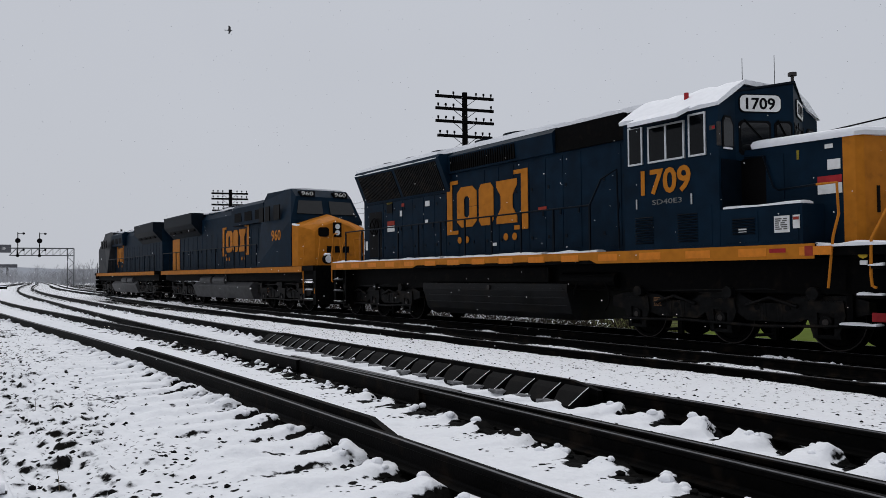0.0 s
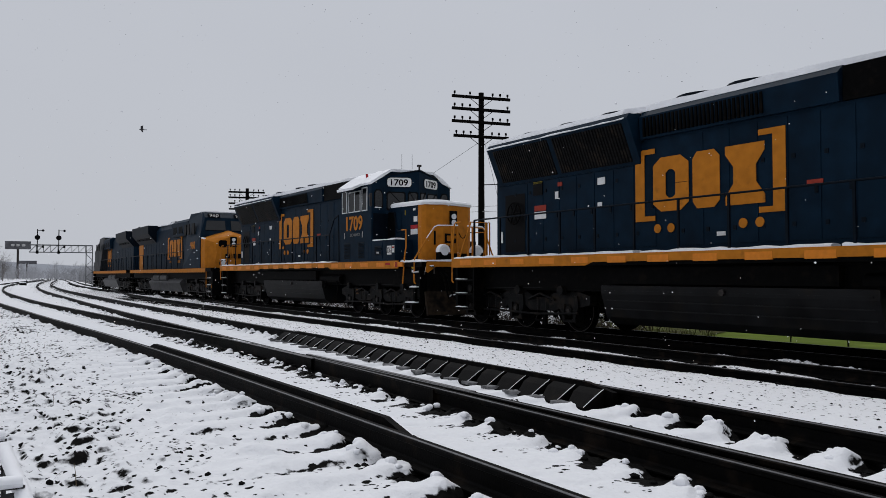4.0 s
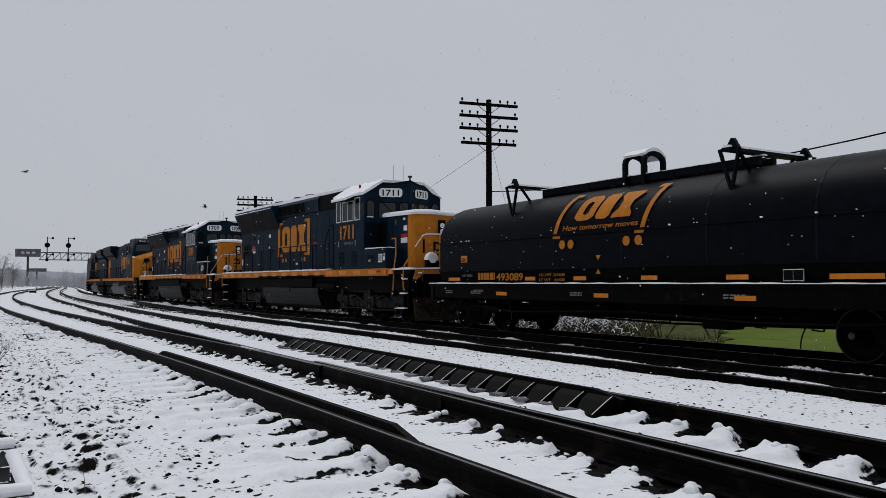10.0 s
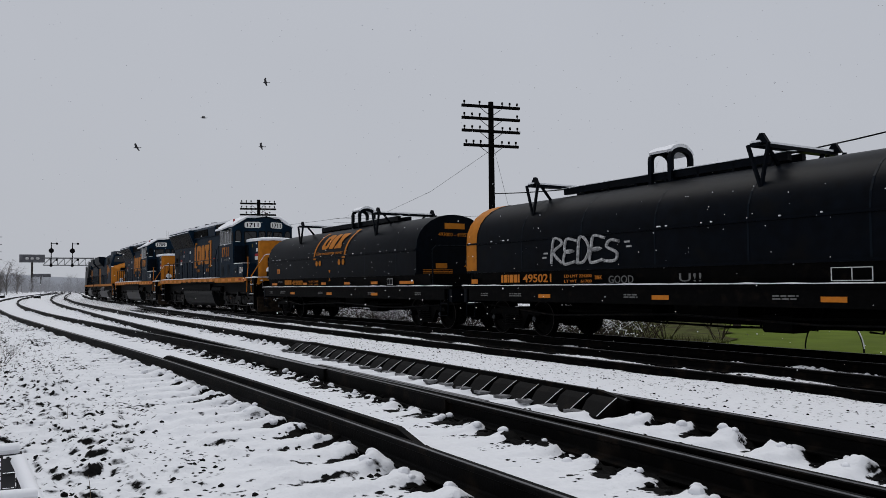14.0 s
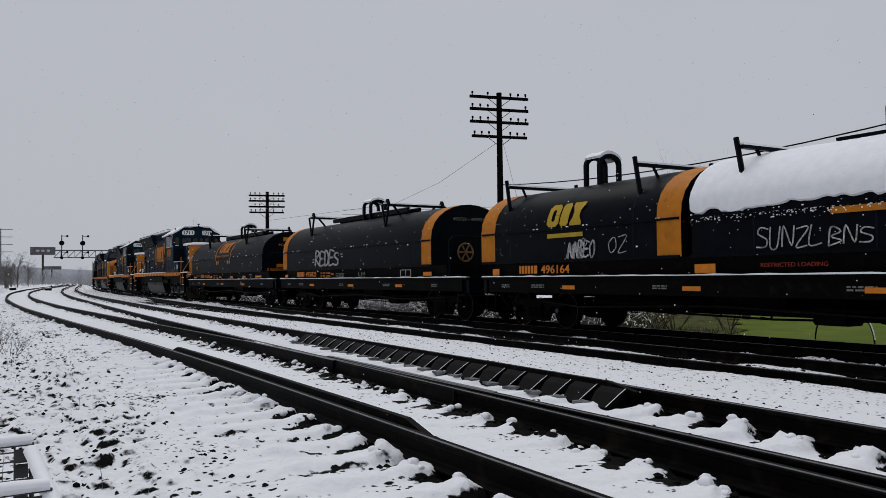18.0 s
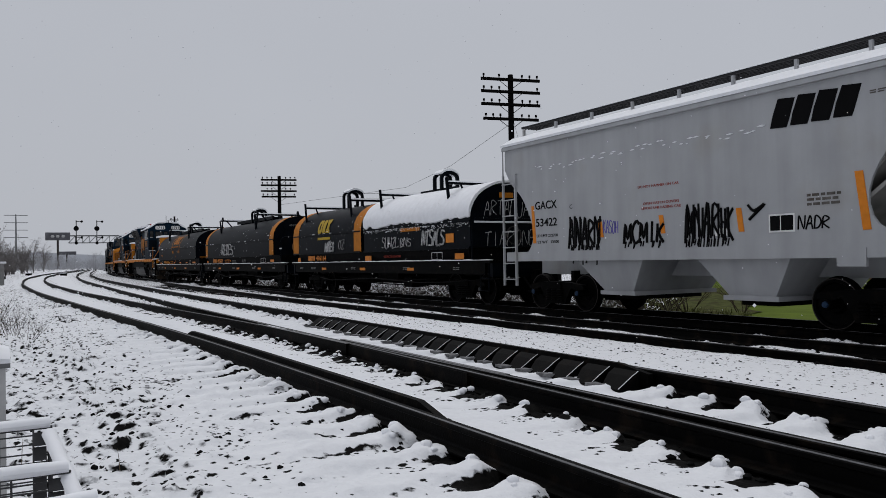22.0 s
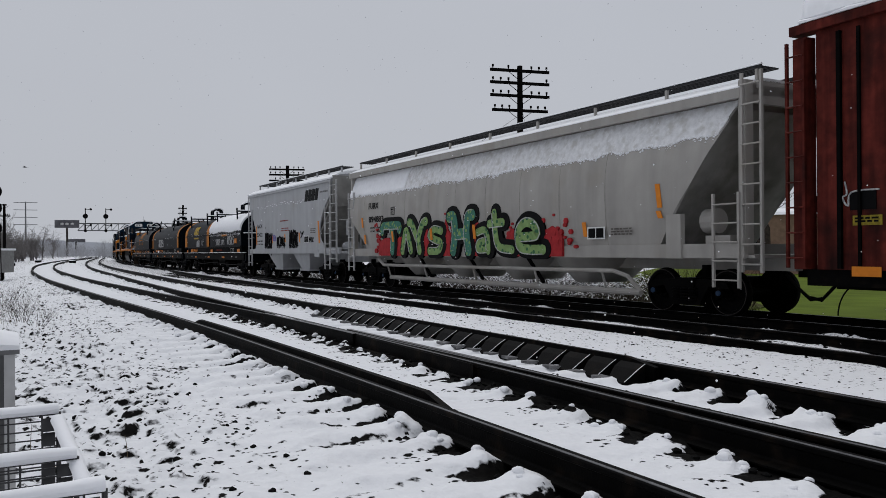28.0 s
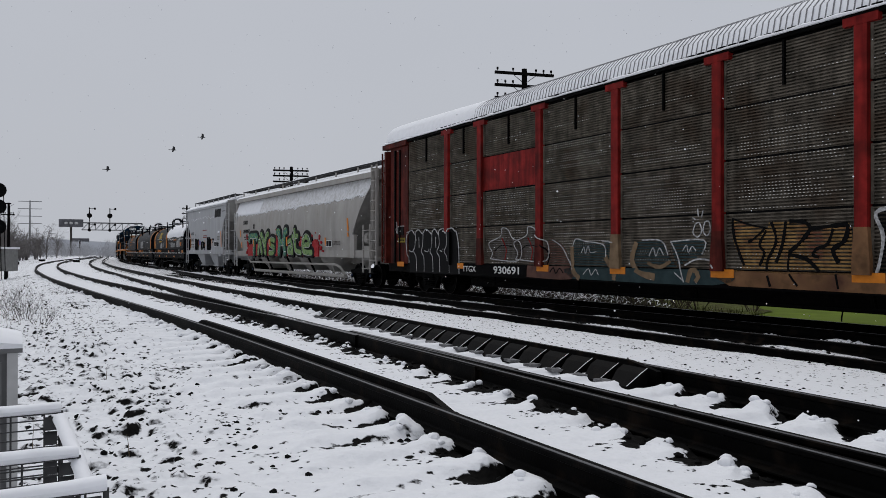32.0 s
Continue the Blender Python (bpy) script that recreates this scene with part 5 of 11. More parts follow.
        part("uncoupling_lever", Mesh().tube([(-9.44, s * 1.36, 1.36), (-9.50, s * 1.32, 1.60), (-9.60, s * 1.12, 1.60), (-9.62, s * 1.12, 1.38)], 0.022, 6), STEEL, ob)
        part("lever_snow", Mesh().tube([(-9.47, s * 1.34, 1.45), (-9.50, s * 1.32, 1.63), (-9.60, s * 1.12, 1.63)], 0.024, 6), SNOW, ob)
    part("chain", Mesh().tube([(-9.5, 0.18 - 0.06 * k, 2.7 - 0.22 * math.sin(math.pi * k / 6)) for k in range(7)], 0.014, 5), UNDER, ob)
    for a, b, z in ((-9.28, -9.06, 1.425), (-9.26, -8.88, 0.975), (-9.16, -8.58, 0.505)):
        snow_strip(ob, a, b, 1.30, 1.535, z, 0.04)
    snow_strip(ob, -9.52, -8.15, 1.05, 1.52, 1.74, 0.075)
    snow_strip(ob, -9.58, -9.50, -1.3, 1.3, 1.76, 0.05)
    plate("warning_plate", ob, -9.18, -8.95, 0.56, 0.70, 1.25, SPLASH)
    part("builder_plate", Mesh().prism(disc(-8.95, 1.62, 0.085, 8), 1.46, 1.475, "y"), YELLOW, ob, "yellow octagonal plate at the steps")
    plate("notice", ob, -9.02, -8.90, 1.44, 1.51, 1.47, WHITE)
    for k, a in enumerate((0.85, 0.7, -0.6, -0.8)):
        part("brake_hose", Mesh().tube([(-9.53, a, 1.42), (-9.66, a - 0.03, 1.30), (-9.72, a - 0.10, 0.92), (-9.70, a - 0.2, 0.66 + 0.05 * k), (-9.66, a - 0.34, 0.72)], 0.028, 6), UNDER, ob)
        part("hose_snow", Mesh().tube([(-9.71, a - 0.17, 0.70 + 0.05 * k), (-9.69, a - 0.24, 0.70 + 0.05 * k), (-9.66, a - 0.33, 0.755)], 0.02, 5), SNOW, ob)
    coupler(ob, -9.55, -1)
    coupler(ob, 9.7, 1)
    # rear platform
    rr = Mesh()
    for s in (1, -1):
        rr.tube([(9.74, s * 1.5, 1.14), (9.80, s * 1.5, 1.18), (9.80, s * 1.5, 2.0), (9.68, s * 1.5, 2.76), (9.62, s * 1.5, 2.81), (9.36, s * 1.5, 2.81)], 0.022, 6)
        rr.tube([(9.68, s * 0.30, 1.8), (9.68, s * 0.30, 2.85), (9.68, s * 0.95, 2.85), (9.68, s * 1.35, 1.8)], 0.022, 6)
        rr.box(9.65, 9.71, s * 0.42 - 0.03, s * 0.42 + 0.03, 1.8, 2.85)
    part("end_handrail", rr, GOLD, ob, "orange rear handrail")
    st2 = Mesh()
    for z in (0.42, 0.80, 1.18):
        st2.box(8.75, 9.6, 0.95, 1.52, z, z + 0.05).box(8.75, 9.6, -1.52, -0.95, z, z + 0.05)
    st2.box(9.6, 9.7, -1.45, 1.45, 0.5, 1.8).box(8.68, 8.74, 0.9, 1.52, 0.4, 1.56)
    part("step", st2, UNDER, ob)
    for z in (0.47, 0.85, 1.23):
        snow_strip(ob, 9.15, 9.58, 1.40, 1.53, z, 0.022)
    # walkway handrail and snow
    xs = [X(u) for u in np.linspace(-11.4, 0.34, 11)]
    railing(ob, xs, 1.5, 1.8, 2.82)
    railing(ob, [X(u) for u in np.linspace(-11.4, 0.34, 11)], -1.5, 1.8, 2.82)
    part("cab_grab_rail", Mesh().tube([(X(0.34), 1.5, 2.82), (X(0.7), 1.5, 3.35), (X(1.2), 1.55, 3.5), (X(1.25), 1.55, 1.85)], 0.022, 6), NAVY_DARK, ob)
    for a, b in ((-12.3, -9.0), (-8.9, -5.5), (-5.3, -1.2), (-1.0, 0.6)):
        snow_strip(ob, X(a), X(b), 1.28, 1.57, 1.80, 0.06)
    m = Mesh()
    rings = []
    for i in range(40):
        x = X(-11.1 + 12.3 * i / 39)
        u = -11.1 + 12.3 * i / 39
        w = 1.28 if u < -5.8 else (0.92 if u < -1.4 else 0.75)
        j = random.uniform(-0.015, 0.02)
        zb = 4.76 if u < -5.8 else 4.83
        rings.append([(x, w, zb), (x, w * 0.97, zb + 0.13 + j), (x, 0.4, zb + 0.20 + j), (x, -0.4, zb + 0.20 + j), (x, -w, zb + 0.04), (x, -w, zb)])
    m.rings(rings)
    part("hood_snow", m, SNOW, ob, "thin snow along the hood roof", True)
    snow_strip(ob, X(-11.0), X(-5.95), 1.30, 1.385, 4.66, 0.035)
    # tank and gear below
    tk = Mesh().prism([(-1.26, 0.44), (-1.05, 0.28), (1.05, 0.28), (1.26, 0.44), (1.42, 0.95), (1.42, 1.12), (-1.42, 1.12), (-1.42, 0.95)], X(-0.5), X(-6.6))
    for z in (0.62, 0.80, 1.0):
        y = float(np.interp(z, [0.44, 0.95, 1.12], [1.26, 1.42, 1.42]))
        part("tank_seam", Mesh().box(X(-0.6), X(-6.5), y - 0.02, y + 0.012, z - 0.012, z + 0.012), TANK, ob)
    part("tank_cap", Mesh().cyl((X(-3.4), 1.40, 1.02), (X(-3.4), 1.47, 1.02), 0.06, 10), STEEL, ob)
    part("fuel_tank", tk, TANK, ob, "long black fuel tank")
    part("battery_box", Mesh().box(X(-1.2), X(-6.5), -1.35, 1.35, 1.16, 1.5), UNDER, ob)
    part("air_reservoir", Mesh().cyl((X(0.9), 1.2, 1.2), (X(-0.8), 1.2, 1.2), 0.18, 14), UNDER, ob)
    part("cable_coil", Mesh().tube([(X(0.2) + 0.55 * math.cos(a * math.pi / 9), 1.35, 0.85 + 0.45 * math.sin(a * math.pi / 9)) for a in range(12)], 0.025, 6), UNDER, ob)
    # stickers near the nose
    for x, z, w, h, mt in ((-7.92, 2.82, 0.42, 0.12, SPLASH), (-7.92, 2.64, 0.42, 0.17, WHITE), (-8.10, 3.04, 0.22, 0.17, WHITE), (-8.06, 3.40, 0.14, 0.07, WHITE), (-7.55, 3.28, 0.04, 0.16, YSTRIP)):
        plate("sticker", ob, x - w, x, z, z + h, 0.928, mt)
    plate("notice", ob, -7.80, -7.52, 2.00, 2.28, 1.568, WHITE)
    bars(ob, -7.54, 2.22, 0.22, 0.02, 6, 1.575, FADED)
    plate("notice", ob, -7.98, -7.86, 2.06, 2.28, 1.568, WHITE)
    plate("notice", ob, -7.97, -7.87, 2.20, 2.25, 1.576, RUSTRED)
    plate("sticker", ob, -6.98, -6.82, 2.04, 2.12, 1.568, WHITE)
    plate("red_plate", ob, -7.72, -7.42, 1.665, 1.735, 1.578, SPLASH)
    plate("front_letter_plate", ob, -8.20, -8.06, 1.60, 1.76, 1.578, RUSTRED)
    for xc in (X(3.38), X(-10.03)):
        loco_truck(ob, xc, 2.05)
    TRAIN.append((ob, uc, 6.7))
    return ob


def locomotive_wide(number, u0, fx, lead):
    """Long wide-cab road locomotive; fx = -1 has the cab at the rear end, 1 at the leading end."""
    ob = new("diesel_locomotive")
    tagged(ob, "dark blue wide-cab diesel locomotive with grey cab leading" if lead else "dark blue wide-cab diesel locomotive with orange nose facing back", "locomotive", "locomotives of the train")
    L = 22.3
    e = L / 2 - 0.75

    def B(m, x0, x1, *r):
        a, b = fx * x0, fx * x1
        return m.box(min(a, b), max(a, b), *r)
    body = GREYCAB if lead else NAVY
    part("underframe", B(B(Mesh(), -e, e, -1.25, 1.25, 1.15, 1.55), -e, e, -1.53, 1.53, 1.55, 1.74), UNDER, ob)
    for y in (1.54, -1.54):
        part("sill_stripe", B(Mesh(), -e, e - 1.0, y - 0.012, y + 0.012, 1.50, 1.72), GOLD, ob, "orange stripe along the sill")
    # x measured with the cab at +
    hood = [(-0.95, 1.74), (0.95, 1.74), (0.95, 4.3), (0.75, 4.62), (-0.75, 4.62), (-0.95, 4.3)]
    a, b = sorted((fx * -9.9, fx * 4.8))
    part("long_hood", Mesh().prism(hood, a, b), NAVY, ob)
    a, b = sorted((fx * -9.9, fx * -4.6))
    part("radiator_wing", Mesh().prism([(-0.96, 3.55), (0.96, 3.55), (1.5, 4.15), (1.52, 4.72), (-1.52, 4.72), (-1.5, 4.15)], a, b), NAVY_DARK, ob, "overhanging radiator wings")
    gm = Mesh()
    for k in range(4):
        B(gm, -9.4 + k * 1.2, -8.5 + k * 1.2, 1.10, 1.30, 3.78, 3.98)
    part("radiator_grille", gm, UNDER, ob)
    a, b = sorted((fx * -4.6, fx * 4.8))
    part("equipment_box", Mesh().prism([(-1.2, 3.7), (1.2, 3.7), (1.25, 4.5), (1.0, 4.68), (-1.0, 4.68), (-1.25, 4.5)], *sorted((fx * 0.8, fx * 4.8))), NAVY, ob)
    for i, x in enumerate(np.arange(-9.3, 4.3, 0.8)):
        dd = part("hood_door", B(Mesh(), x + 0.04, x + 0.76, 0.945, 0.962, 1.9, 3.5), NAVY, ob)
        part("door_latch", B(Mesh(), x + 0.62, x + 0.7, 0.962, 0.98, 2.6, 2.75), NAVY_DARK, dd)
    for x in (1.2, 2.5, 3.8):
        part("equipment_door", B(Mesh(), x, x + 0.9, 1.215, 1.235, 3.85, 4.4), UNDER, ob)
    if not lead:
        part("hood_end_panel", B(Mesh(), -10.0, -8.6, -0.98, 0.98, 1.76, 3.52), GOLD, ob, "orange end of the long hood")
    xa, xb = (fx * -1.2, fx * -4.1) if fx > 0 else (fx * -4.1, fx * -1.2)
    if fx > 0:
        xa, xb = 3.9, 1.6
    else:
        xa, xb = 1.2, -2.4
    emblem(ob, xa, xb, 2.35, 3.75, 0.985 if not lead else 0.985, GOLD)
    # cab and nose
    cab = [(fx * 4.8, 1.74), (fx * 4.8, 4.55), (fx * 5.2, 4.86), (fx * 7.7, 4.82), (fx * 8.15, 4.5), (fx * 8.45, 3.55), (fx * 8.45, 1.74)]
    c = Mesh()
    sec = [[(x, y * (1.0 if z < 4.4 else 0.78), z) for x, z in cab] for y in (-1.55, 1.55)]
    n = len(cab)
    c.add(sec[0] + sec[1], [tuple(range(n)), tuple(range(2 * n - 1, n - 1, -1))] + [(i, (i + 1) % n, n + (i + 1) % n, n + i) for i in range(n)])
    cb = part("cab", c, body, ob, "wide cab with dark windows")
    for y in (1.5, -1.5):
        s = 1 if y > 0 else -1
        for x0, x1 in ((5.15, 5.62), (5.85, 6.3), (6.75, 7.35)):
            part("window", B(Mesh(), x0, x1, s * 1.53, s * 1.575, 3.62, 4.22), INK, cb)
    ws = Mesh()
    for s in (1, -1):
        ws.add([(fx * 8.22, s * 0.16, 4.32), (fx * 8.22, s * 1.15, 4.30), (fx * 8.39, s * 1.28, 3.78), (fx * 8.39, s * 0.16, 3.78), (fx * 8.25, s * 0.16, 4.34), (fx * 8.25, s * 1.15, 4.32), (fx * 8.42, s * 1.28, 3.80), (fx * 8.42, s * 0.16, 3.80)], [(0, 1, 2, 3), (4, 5, 6, 7), (0, 1, 5, 4), (1, 2, 6, 5), (2, 3, 7, 6), (3, 0, 4, 7)])
    part("windscreen", ws, WINDSHIELD, cb)
    nb = Mesh()
    for s in (1, -1):
        B(nb, 7.9, 8.2, s * 0.72 - 0.3, s * 0.72 + 0.3, 4.5, 4.72)
    part("number_board", nb, INK, cb)
    if not lead:
        for yy in (1.0, -0.44):
            lettering(cb, number, fx * 8.21, yy, 4.54, 0.16, WHITE, 0.5, BACK)
        lettering(ob, number, fx * 6.5, 1.56, 2.80, 0.42, GOLD, 0.95, SIDE, 0.01, name="road_number")
    nose = Mesh()
    nr = [[(fx * x, y, z) for y, z in ((-h, 1.74), (h, 1.74), (h, e), (h * 0.55, m), (0, t), (-h * 0.55, m), (-h, e))] for x, h, e, m, t in ((8.4, 1.52, 3.34, 3.56, 3.80), (8.85, 1.42, 3.26, 3.50, 3.72), (9.22, 1.05, 3.12, 3.38, 3.55), (9.30, 0.95, 3.05, 3.30, 3.46))]
    nose.rings(nr)
    for s in (1, -1):
        part("nose_snow", Mesh().rings([[(fx * x, s * (y - 0.09), z), (fx * x, s * (y + 0.02), z - 0.03), (fx * x, s * (y + 0.01), z + 0.03), (fx * x, s * (y - 0.08), z + 0.04)] for x, y, z in ((8.45, 1.5, 3.36), (8.8, 1.42, 3.30))]), SNOW, ob, "", True)
    part("nose", nose, GREYCAB if lead else GOLD, ob, "" if lead else "orange tapered nose")
    hb = part("headlight_box", B(Mesh(), 9.2, 9.33, -0.18, 0.18, 2.86, 3.42), INK, ob)
    for z in (3.02, 3.26):
        part("headlight", Mesh().cyl((fx * 9.32, 0, z), (fx * 9.36, 0, z), 0.10, 12), LENS, hb)
    part("nose_door_window", Mesh().prism([(0.36, 2.92), (0.44, 2.86), (0.72, 2.86), (0.80, 2.92), (0.80, 3.16), (0.72, 3.22), (0.44, 3.22), (0.36, 3.16)], *sorted((fx * 9.25, fx * 9.33))), INK, ob)
    for s in (1, -1):
        dl = part("ditch_light", Mesh().cyl((fx * 10.0, s * 0.8, 1.98), (fx * 10.2, s * 0.8, 1.98), 0.18, 12), UNDER, ob)
        part("lens", Mesh().cyl((fx * 10.2, s * 0.8, 1.98), (fx * 10.22, s * 0.8, 1.98), 0.14, 12), LENS, dl)
        part("lamp_snow", Mesh().ball((fx * 10.08, s * 0.8, 2.14), 0.15, 8, 5, 0.5), SNOW, dl)
    em = Mesh()
    for k in range(3):
        B(em, 9.30, 9.335, -0.5 + k * 0.34, -0.24 + k * 0.34, 2.25, 2.5)
    part("front_emblem", em, INK, ob)
    part("pilot", B(B(Mesh(), 10.2, 10.45, -1.45, 1.45, 0.3, 1.74), 9.3, 10.3, -1.5, 1.5, 1.55, 1.72), UNDER, ob)
    hr = Mesh()
    for s in (1, -1):
        hr.tube([(fx * 9.5, s * 1.5, 0.7), (fx * 9.45, s * 1.5, 1.6), (fx * 9.5, s * 1.45, 2.6)], 0.025, 6)
        hr.tube([(fx * 10.35, s * 1.45, 0.7), (fx * 10.35, s * 1.3, 2.0), (fx * 10.1, s * 1.1, 2.75), (fx * 10.1, s * 0.3, 2.75), (fx * 10.3, s * 0.3, 1.7)], 0.025, 6)
    part("end_handrail", hr, GOLD if not lead else NAVY_DARK, ob)
    stp = Mesh()
    for z in (0.45, 0.8, 1.15):
        B(stp, 9.5, 10.3, 0.95, 1.5, z, z + 0.05)
        B(stp, -10.3, -9.95, 0.95, 1.5, z, z + 0.05)
    part("step", stp, STEEL, ob)
    for z in (0.5, 0.85, 1.2):
        snow_strip(ob, fx * 9.6, fx * 10.2, 1.36, 1.5, z, 0.03)
    xs = sorted(fx * x for x in np.linspace(-10.2, 4.6, 12))
    railing(ob, xs, 1.48, 1.74, 2.72)
    railing(ob, xs, -1.48, 1.74, 2.72)
    a, b = sorted((fx * -9.8, fx * 7.6))
    snow_strip(ob, a, b, -0.7, 0.8, 4.64, 0.12, "roof_snow")
    snow_strip(ob, *sorted((fx * 5.0, fx * 7.6)), -1.1, 1.1, 4.83, 0.08, "cab_snow")
    part("roof_hatch", B(B(Mesh(), -2.5, -1.2, -0.5, 0.5, 4.6, 4.85), 3.0, 3.5, -0.2, 0.2, 4.66, 4.95), NAVY_DARK, ob)
    tank = Mesh().prism([(-1.2, 0.35), (1.2, 0.35), (1.42, 0.9), (1.2, 1.12), (-1.2, 1.12), (-1.42, 0.9)], *sorted((fx * -4.6, fx * 3.6)))
    part("fuel_tank", tank, SILVER, ob, "grimy silver-grey fuel tank")
    rs = Mesh()
    for x0, x1 in ((-3.5, -1.8), (-1.5, 0.2)):
        rs.cyl((fx * x0, 1.18, 1.18), (fx * x1, 1.18, 1.18), 0.24, 14)
    part("air_reservoir", rs, SILVER, ob)
    for x in (6.6, -6.9):
        loco_truck(ob, fx * x, 1.95)
    coupler(ob, e, 1)
    coupler(ob, -e, -1)
    TRAIN.append((ob, u0 + L / 2, 6.7))
    return ob


# ---- coil cars ----
def hood_profile(y0=1.43, z0=1.68, shoulder=2.45, crest=3.58, n=14):
    pts = [(y0, z0), (y0, shoulder)]
    for i in range(1, n):
        a = math.pi * i / n
        pts.append((y0 * math.cos(a), shoulder + (crest - shoulder) * math.sin(a) ** 0.9))
    return pts + [(-y0, shoulder), (-y0, z0)]


def hood_y(z, y0=1.43, shoulder=2.45, crest=3.62):
    if z <= shoulder:
        return y0
    q = min(1.0, (z - shoulder) / (crest - shoulder)) ** (1 / 0.9)
    return y0 * math.sqrt(max(0.0, 1 - q * q))


def shell(parent, name, xa, xb, mat, grow=0.0, label="", n=12, caps=True):
    """Round-topped cover between two x, with closed ends."""
    prof = [(y * (1 + grow / 1.43), z + (grow if z > 2.0 else 0)) for y, z in hood_profile()]
    m = Mesh()
    xs = np.linspace(xa, xb, n)
    m.rings([[(x, y, z) for y, z in prof] for x in xs], caps)
    return part(name, m, mat, parent, label, True)


def hood_cover(parent, xa, xb, mid, gap=0.29):
    """One removable cover with stiffening seams, runner beam, lifting lugs and brackets. xa > xb."""
    hood = shell(parent, "coil_cover", xa, xb, BLACK, label="black round-topped coil cover")
    m = Mesh()
    for x in np.arange(xb + 1.3, xa - 0.5, 2.25):
        prof = [(y * 1.004, z + 0.004) for y, z in hood_profile()]
        m.rings([[(q, y, z) for y, z in prof] for q in (x - 0.02, x + 0.02)], caps=False, closed=False)
    part("cover_seam", m, NAVY_DARK, hood)
    s = Mesh()
    for y in (1.45, -1.45):
        s.box(xb, xa, y - 0.02, y + 0.02, 2.42, 2.47)
        s.box(xb, xa, y - 0.03, y + 0.03, 1.65, 1.71)
    part("cover_rail", s, BLACK, hood)
    # crumbs of snow caught on the rail, and a few on the flank
    cr_ = Mesh()
    for k in range(14):
        cr_.ball((random.uniform(xb, xa), 1.475, 2.475), random.uniform(0.012, 0.034), 6, 4, 0.7)
    for k in range(50):
        z = random.uniform(1.6, 3.1)
        cr_.ball((random.uniform(xb, xa), hood_y(z) + 0.006, z), random.uniform(0.006, 0.013), 5, 4)
    tagged(part("snow_speck", cr_, SNOW, hood, "specks of snow on the cover"), kind="stuff")
    for sx in (-gap, gap):
        lug = Mesh()
        pts = [(0.36, 3.55)] + [(0.36 * math.cos(a), 4.08 + 0.24 * math.sin(a)) for a in np.linspace(0, math.pi, 9)] + [(-0.36, 3.55), (-0.26, 3.55)] + [(0.26 * math.cos(a), 4.06 + 0.16 * math.sin(a)) for a in np.linspace(math.pi, 0, 9)] + [(0.26, 3.55)]
        n = len(pts)
        v = [(mid + sx - 0.05, y, z) for y, z in pts] + [(mid + sx + 0.05, y, z) for y, z in pts]
        k = n // 2
        faces = [(i, (i + 1) % n, n + (i + 1) % n, n + i) for i in range(n)]
        for i in range(k - 1):
            faces.append((i, i + 1, n - 2 - i, n - 1 - i))
            faces.append((n + i, n + n - 1 - i, n + n - 2 - i, n + i + 1))
        lug.add(v, faces)
        part("lifting_lug", lug, BLACK, hood, "black arched lifting lug")
    sn = Mesh()
    rings = []
    for x in np.linspace(mid - gap - 0.04, mid + gap + 0.04, 6):
        rings.append([(x, 0.41 * math.cos(a), 4.06 + 0.33 * math.sin(a) + random.uniform(0, 0.02)) for a in np.linspace(0.6, 2.8, 7)] + [(x, 0.36 * math.cos(a), 4.07 + 0.25 * math.sin(a)) for a in np.linspace(2.8, 0.6, 7)])
    sn.rings(rings)
    part("lug_snow", sn, SNOW, hood, "", True)
    return hood


def cover_brackets(hood, xs, beam):
    """Stacking brackets with snow on their arms, and the runner beam on the crest."""
    if beam:
        b = Mesh()
        b.box(min(xs) + 0.1, max(xs) - 0.1, 0.16, 0.28, 3.62, 3.78).box(min(xs) + 0.1, max(xs) - 0.1, -0.28, -0.16, 3.62, 3.78)
        for x in np.arange(min(xs) + 0.4, max(xs), 0.9):
            b.box(x, x + 0.06, -0.28, 0.28, 3.55, 3.74)
        part("runner_beam", b, BLACK, hood)
        snow_strip(hood, min(xs), max(xs), 0.14, 0.30, 3.78, 0.03)
    for x in xs:
        m = Mesh()
        arm = 3.84 if beam else 3.70
        for s in (1, -1):
            if beam:
                m.tube([(x, s * 1.20, 3.02), (x + 0.26, s * 1.20, arm)], 0.042, 5)
                m.tube([(x, s * 1.20, 3.02), (x - 0.14, s * 1.15, arm)], 0.042, 5)
                m.tube([(x + 0.10, s * 0.55, 3.50), (x + 0.10, s * 0.86, arm)], 0.04, 5)
                m.prism([(x - 0.12, arm), (x + 0.20, arm), (x + 0.06, arm + 0.20), (x + 0.0, arm + 0.20)], s * 1.10 - 0.04, s * 1.10 + 0.04, "y")
            else:
                m.tube([(x, s * 1.20, 2.90), (x + 0.18, s * 1.20, 3.88)], 0.052, 6)
                m.tube([(x - 0.02, s * 0.66, 3.36), (x + 0.10, s * 0.74, arm)], 0.035, 5)
            m.tube([(x - 0.16, s * 1.21, 3.02), (x + 0.16, s * 1.21, 3.02)], 0.03, 5)
        m.box(x + 0.02, x + (0.22 if beam else 0.13), -1.2, 1.2, arm - 0.04, arm + 0.03)
        br = part("stacking_bracket", m, BLACK, hood, "black stacking bracket")
        sn = Mesh()
        sn.rings([[(x + 0.02, y, arm + 0.03), (x + (0.22 if beam else 0.13), y, arm + 0.03), (x + (0.20 if beam else 0.12), y, arm + 0.07 + random.uniform(0, 0.02)), (x + 0.03, y, arm + 0.07)] for y in np.linspace(-1.18, 1.18, 9)])
        part("bracket_snow", sn, SNOW, br, "", True)


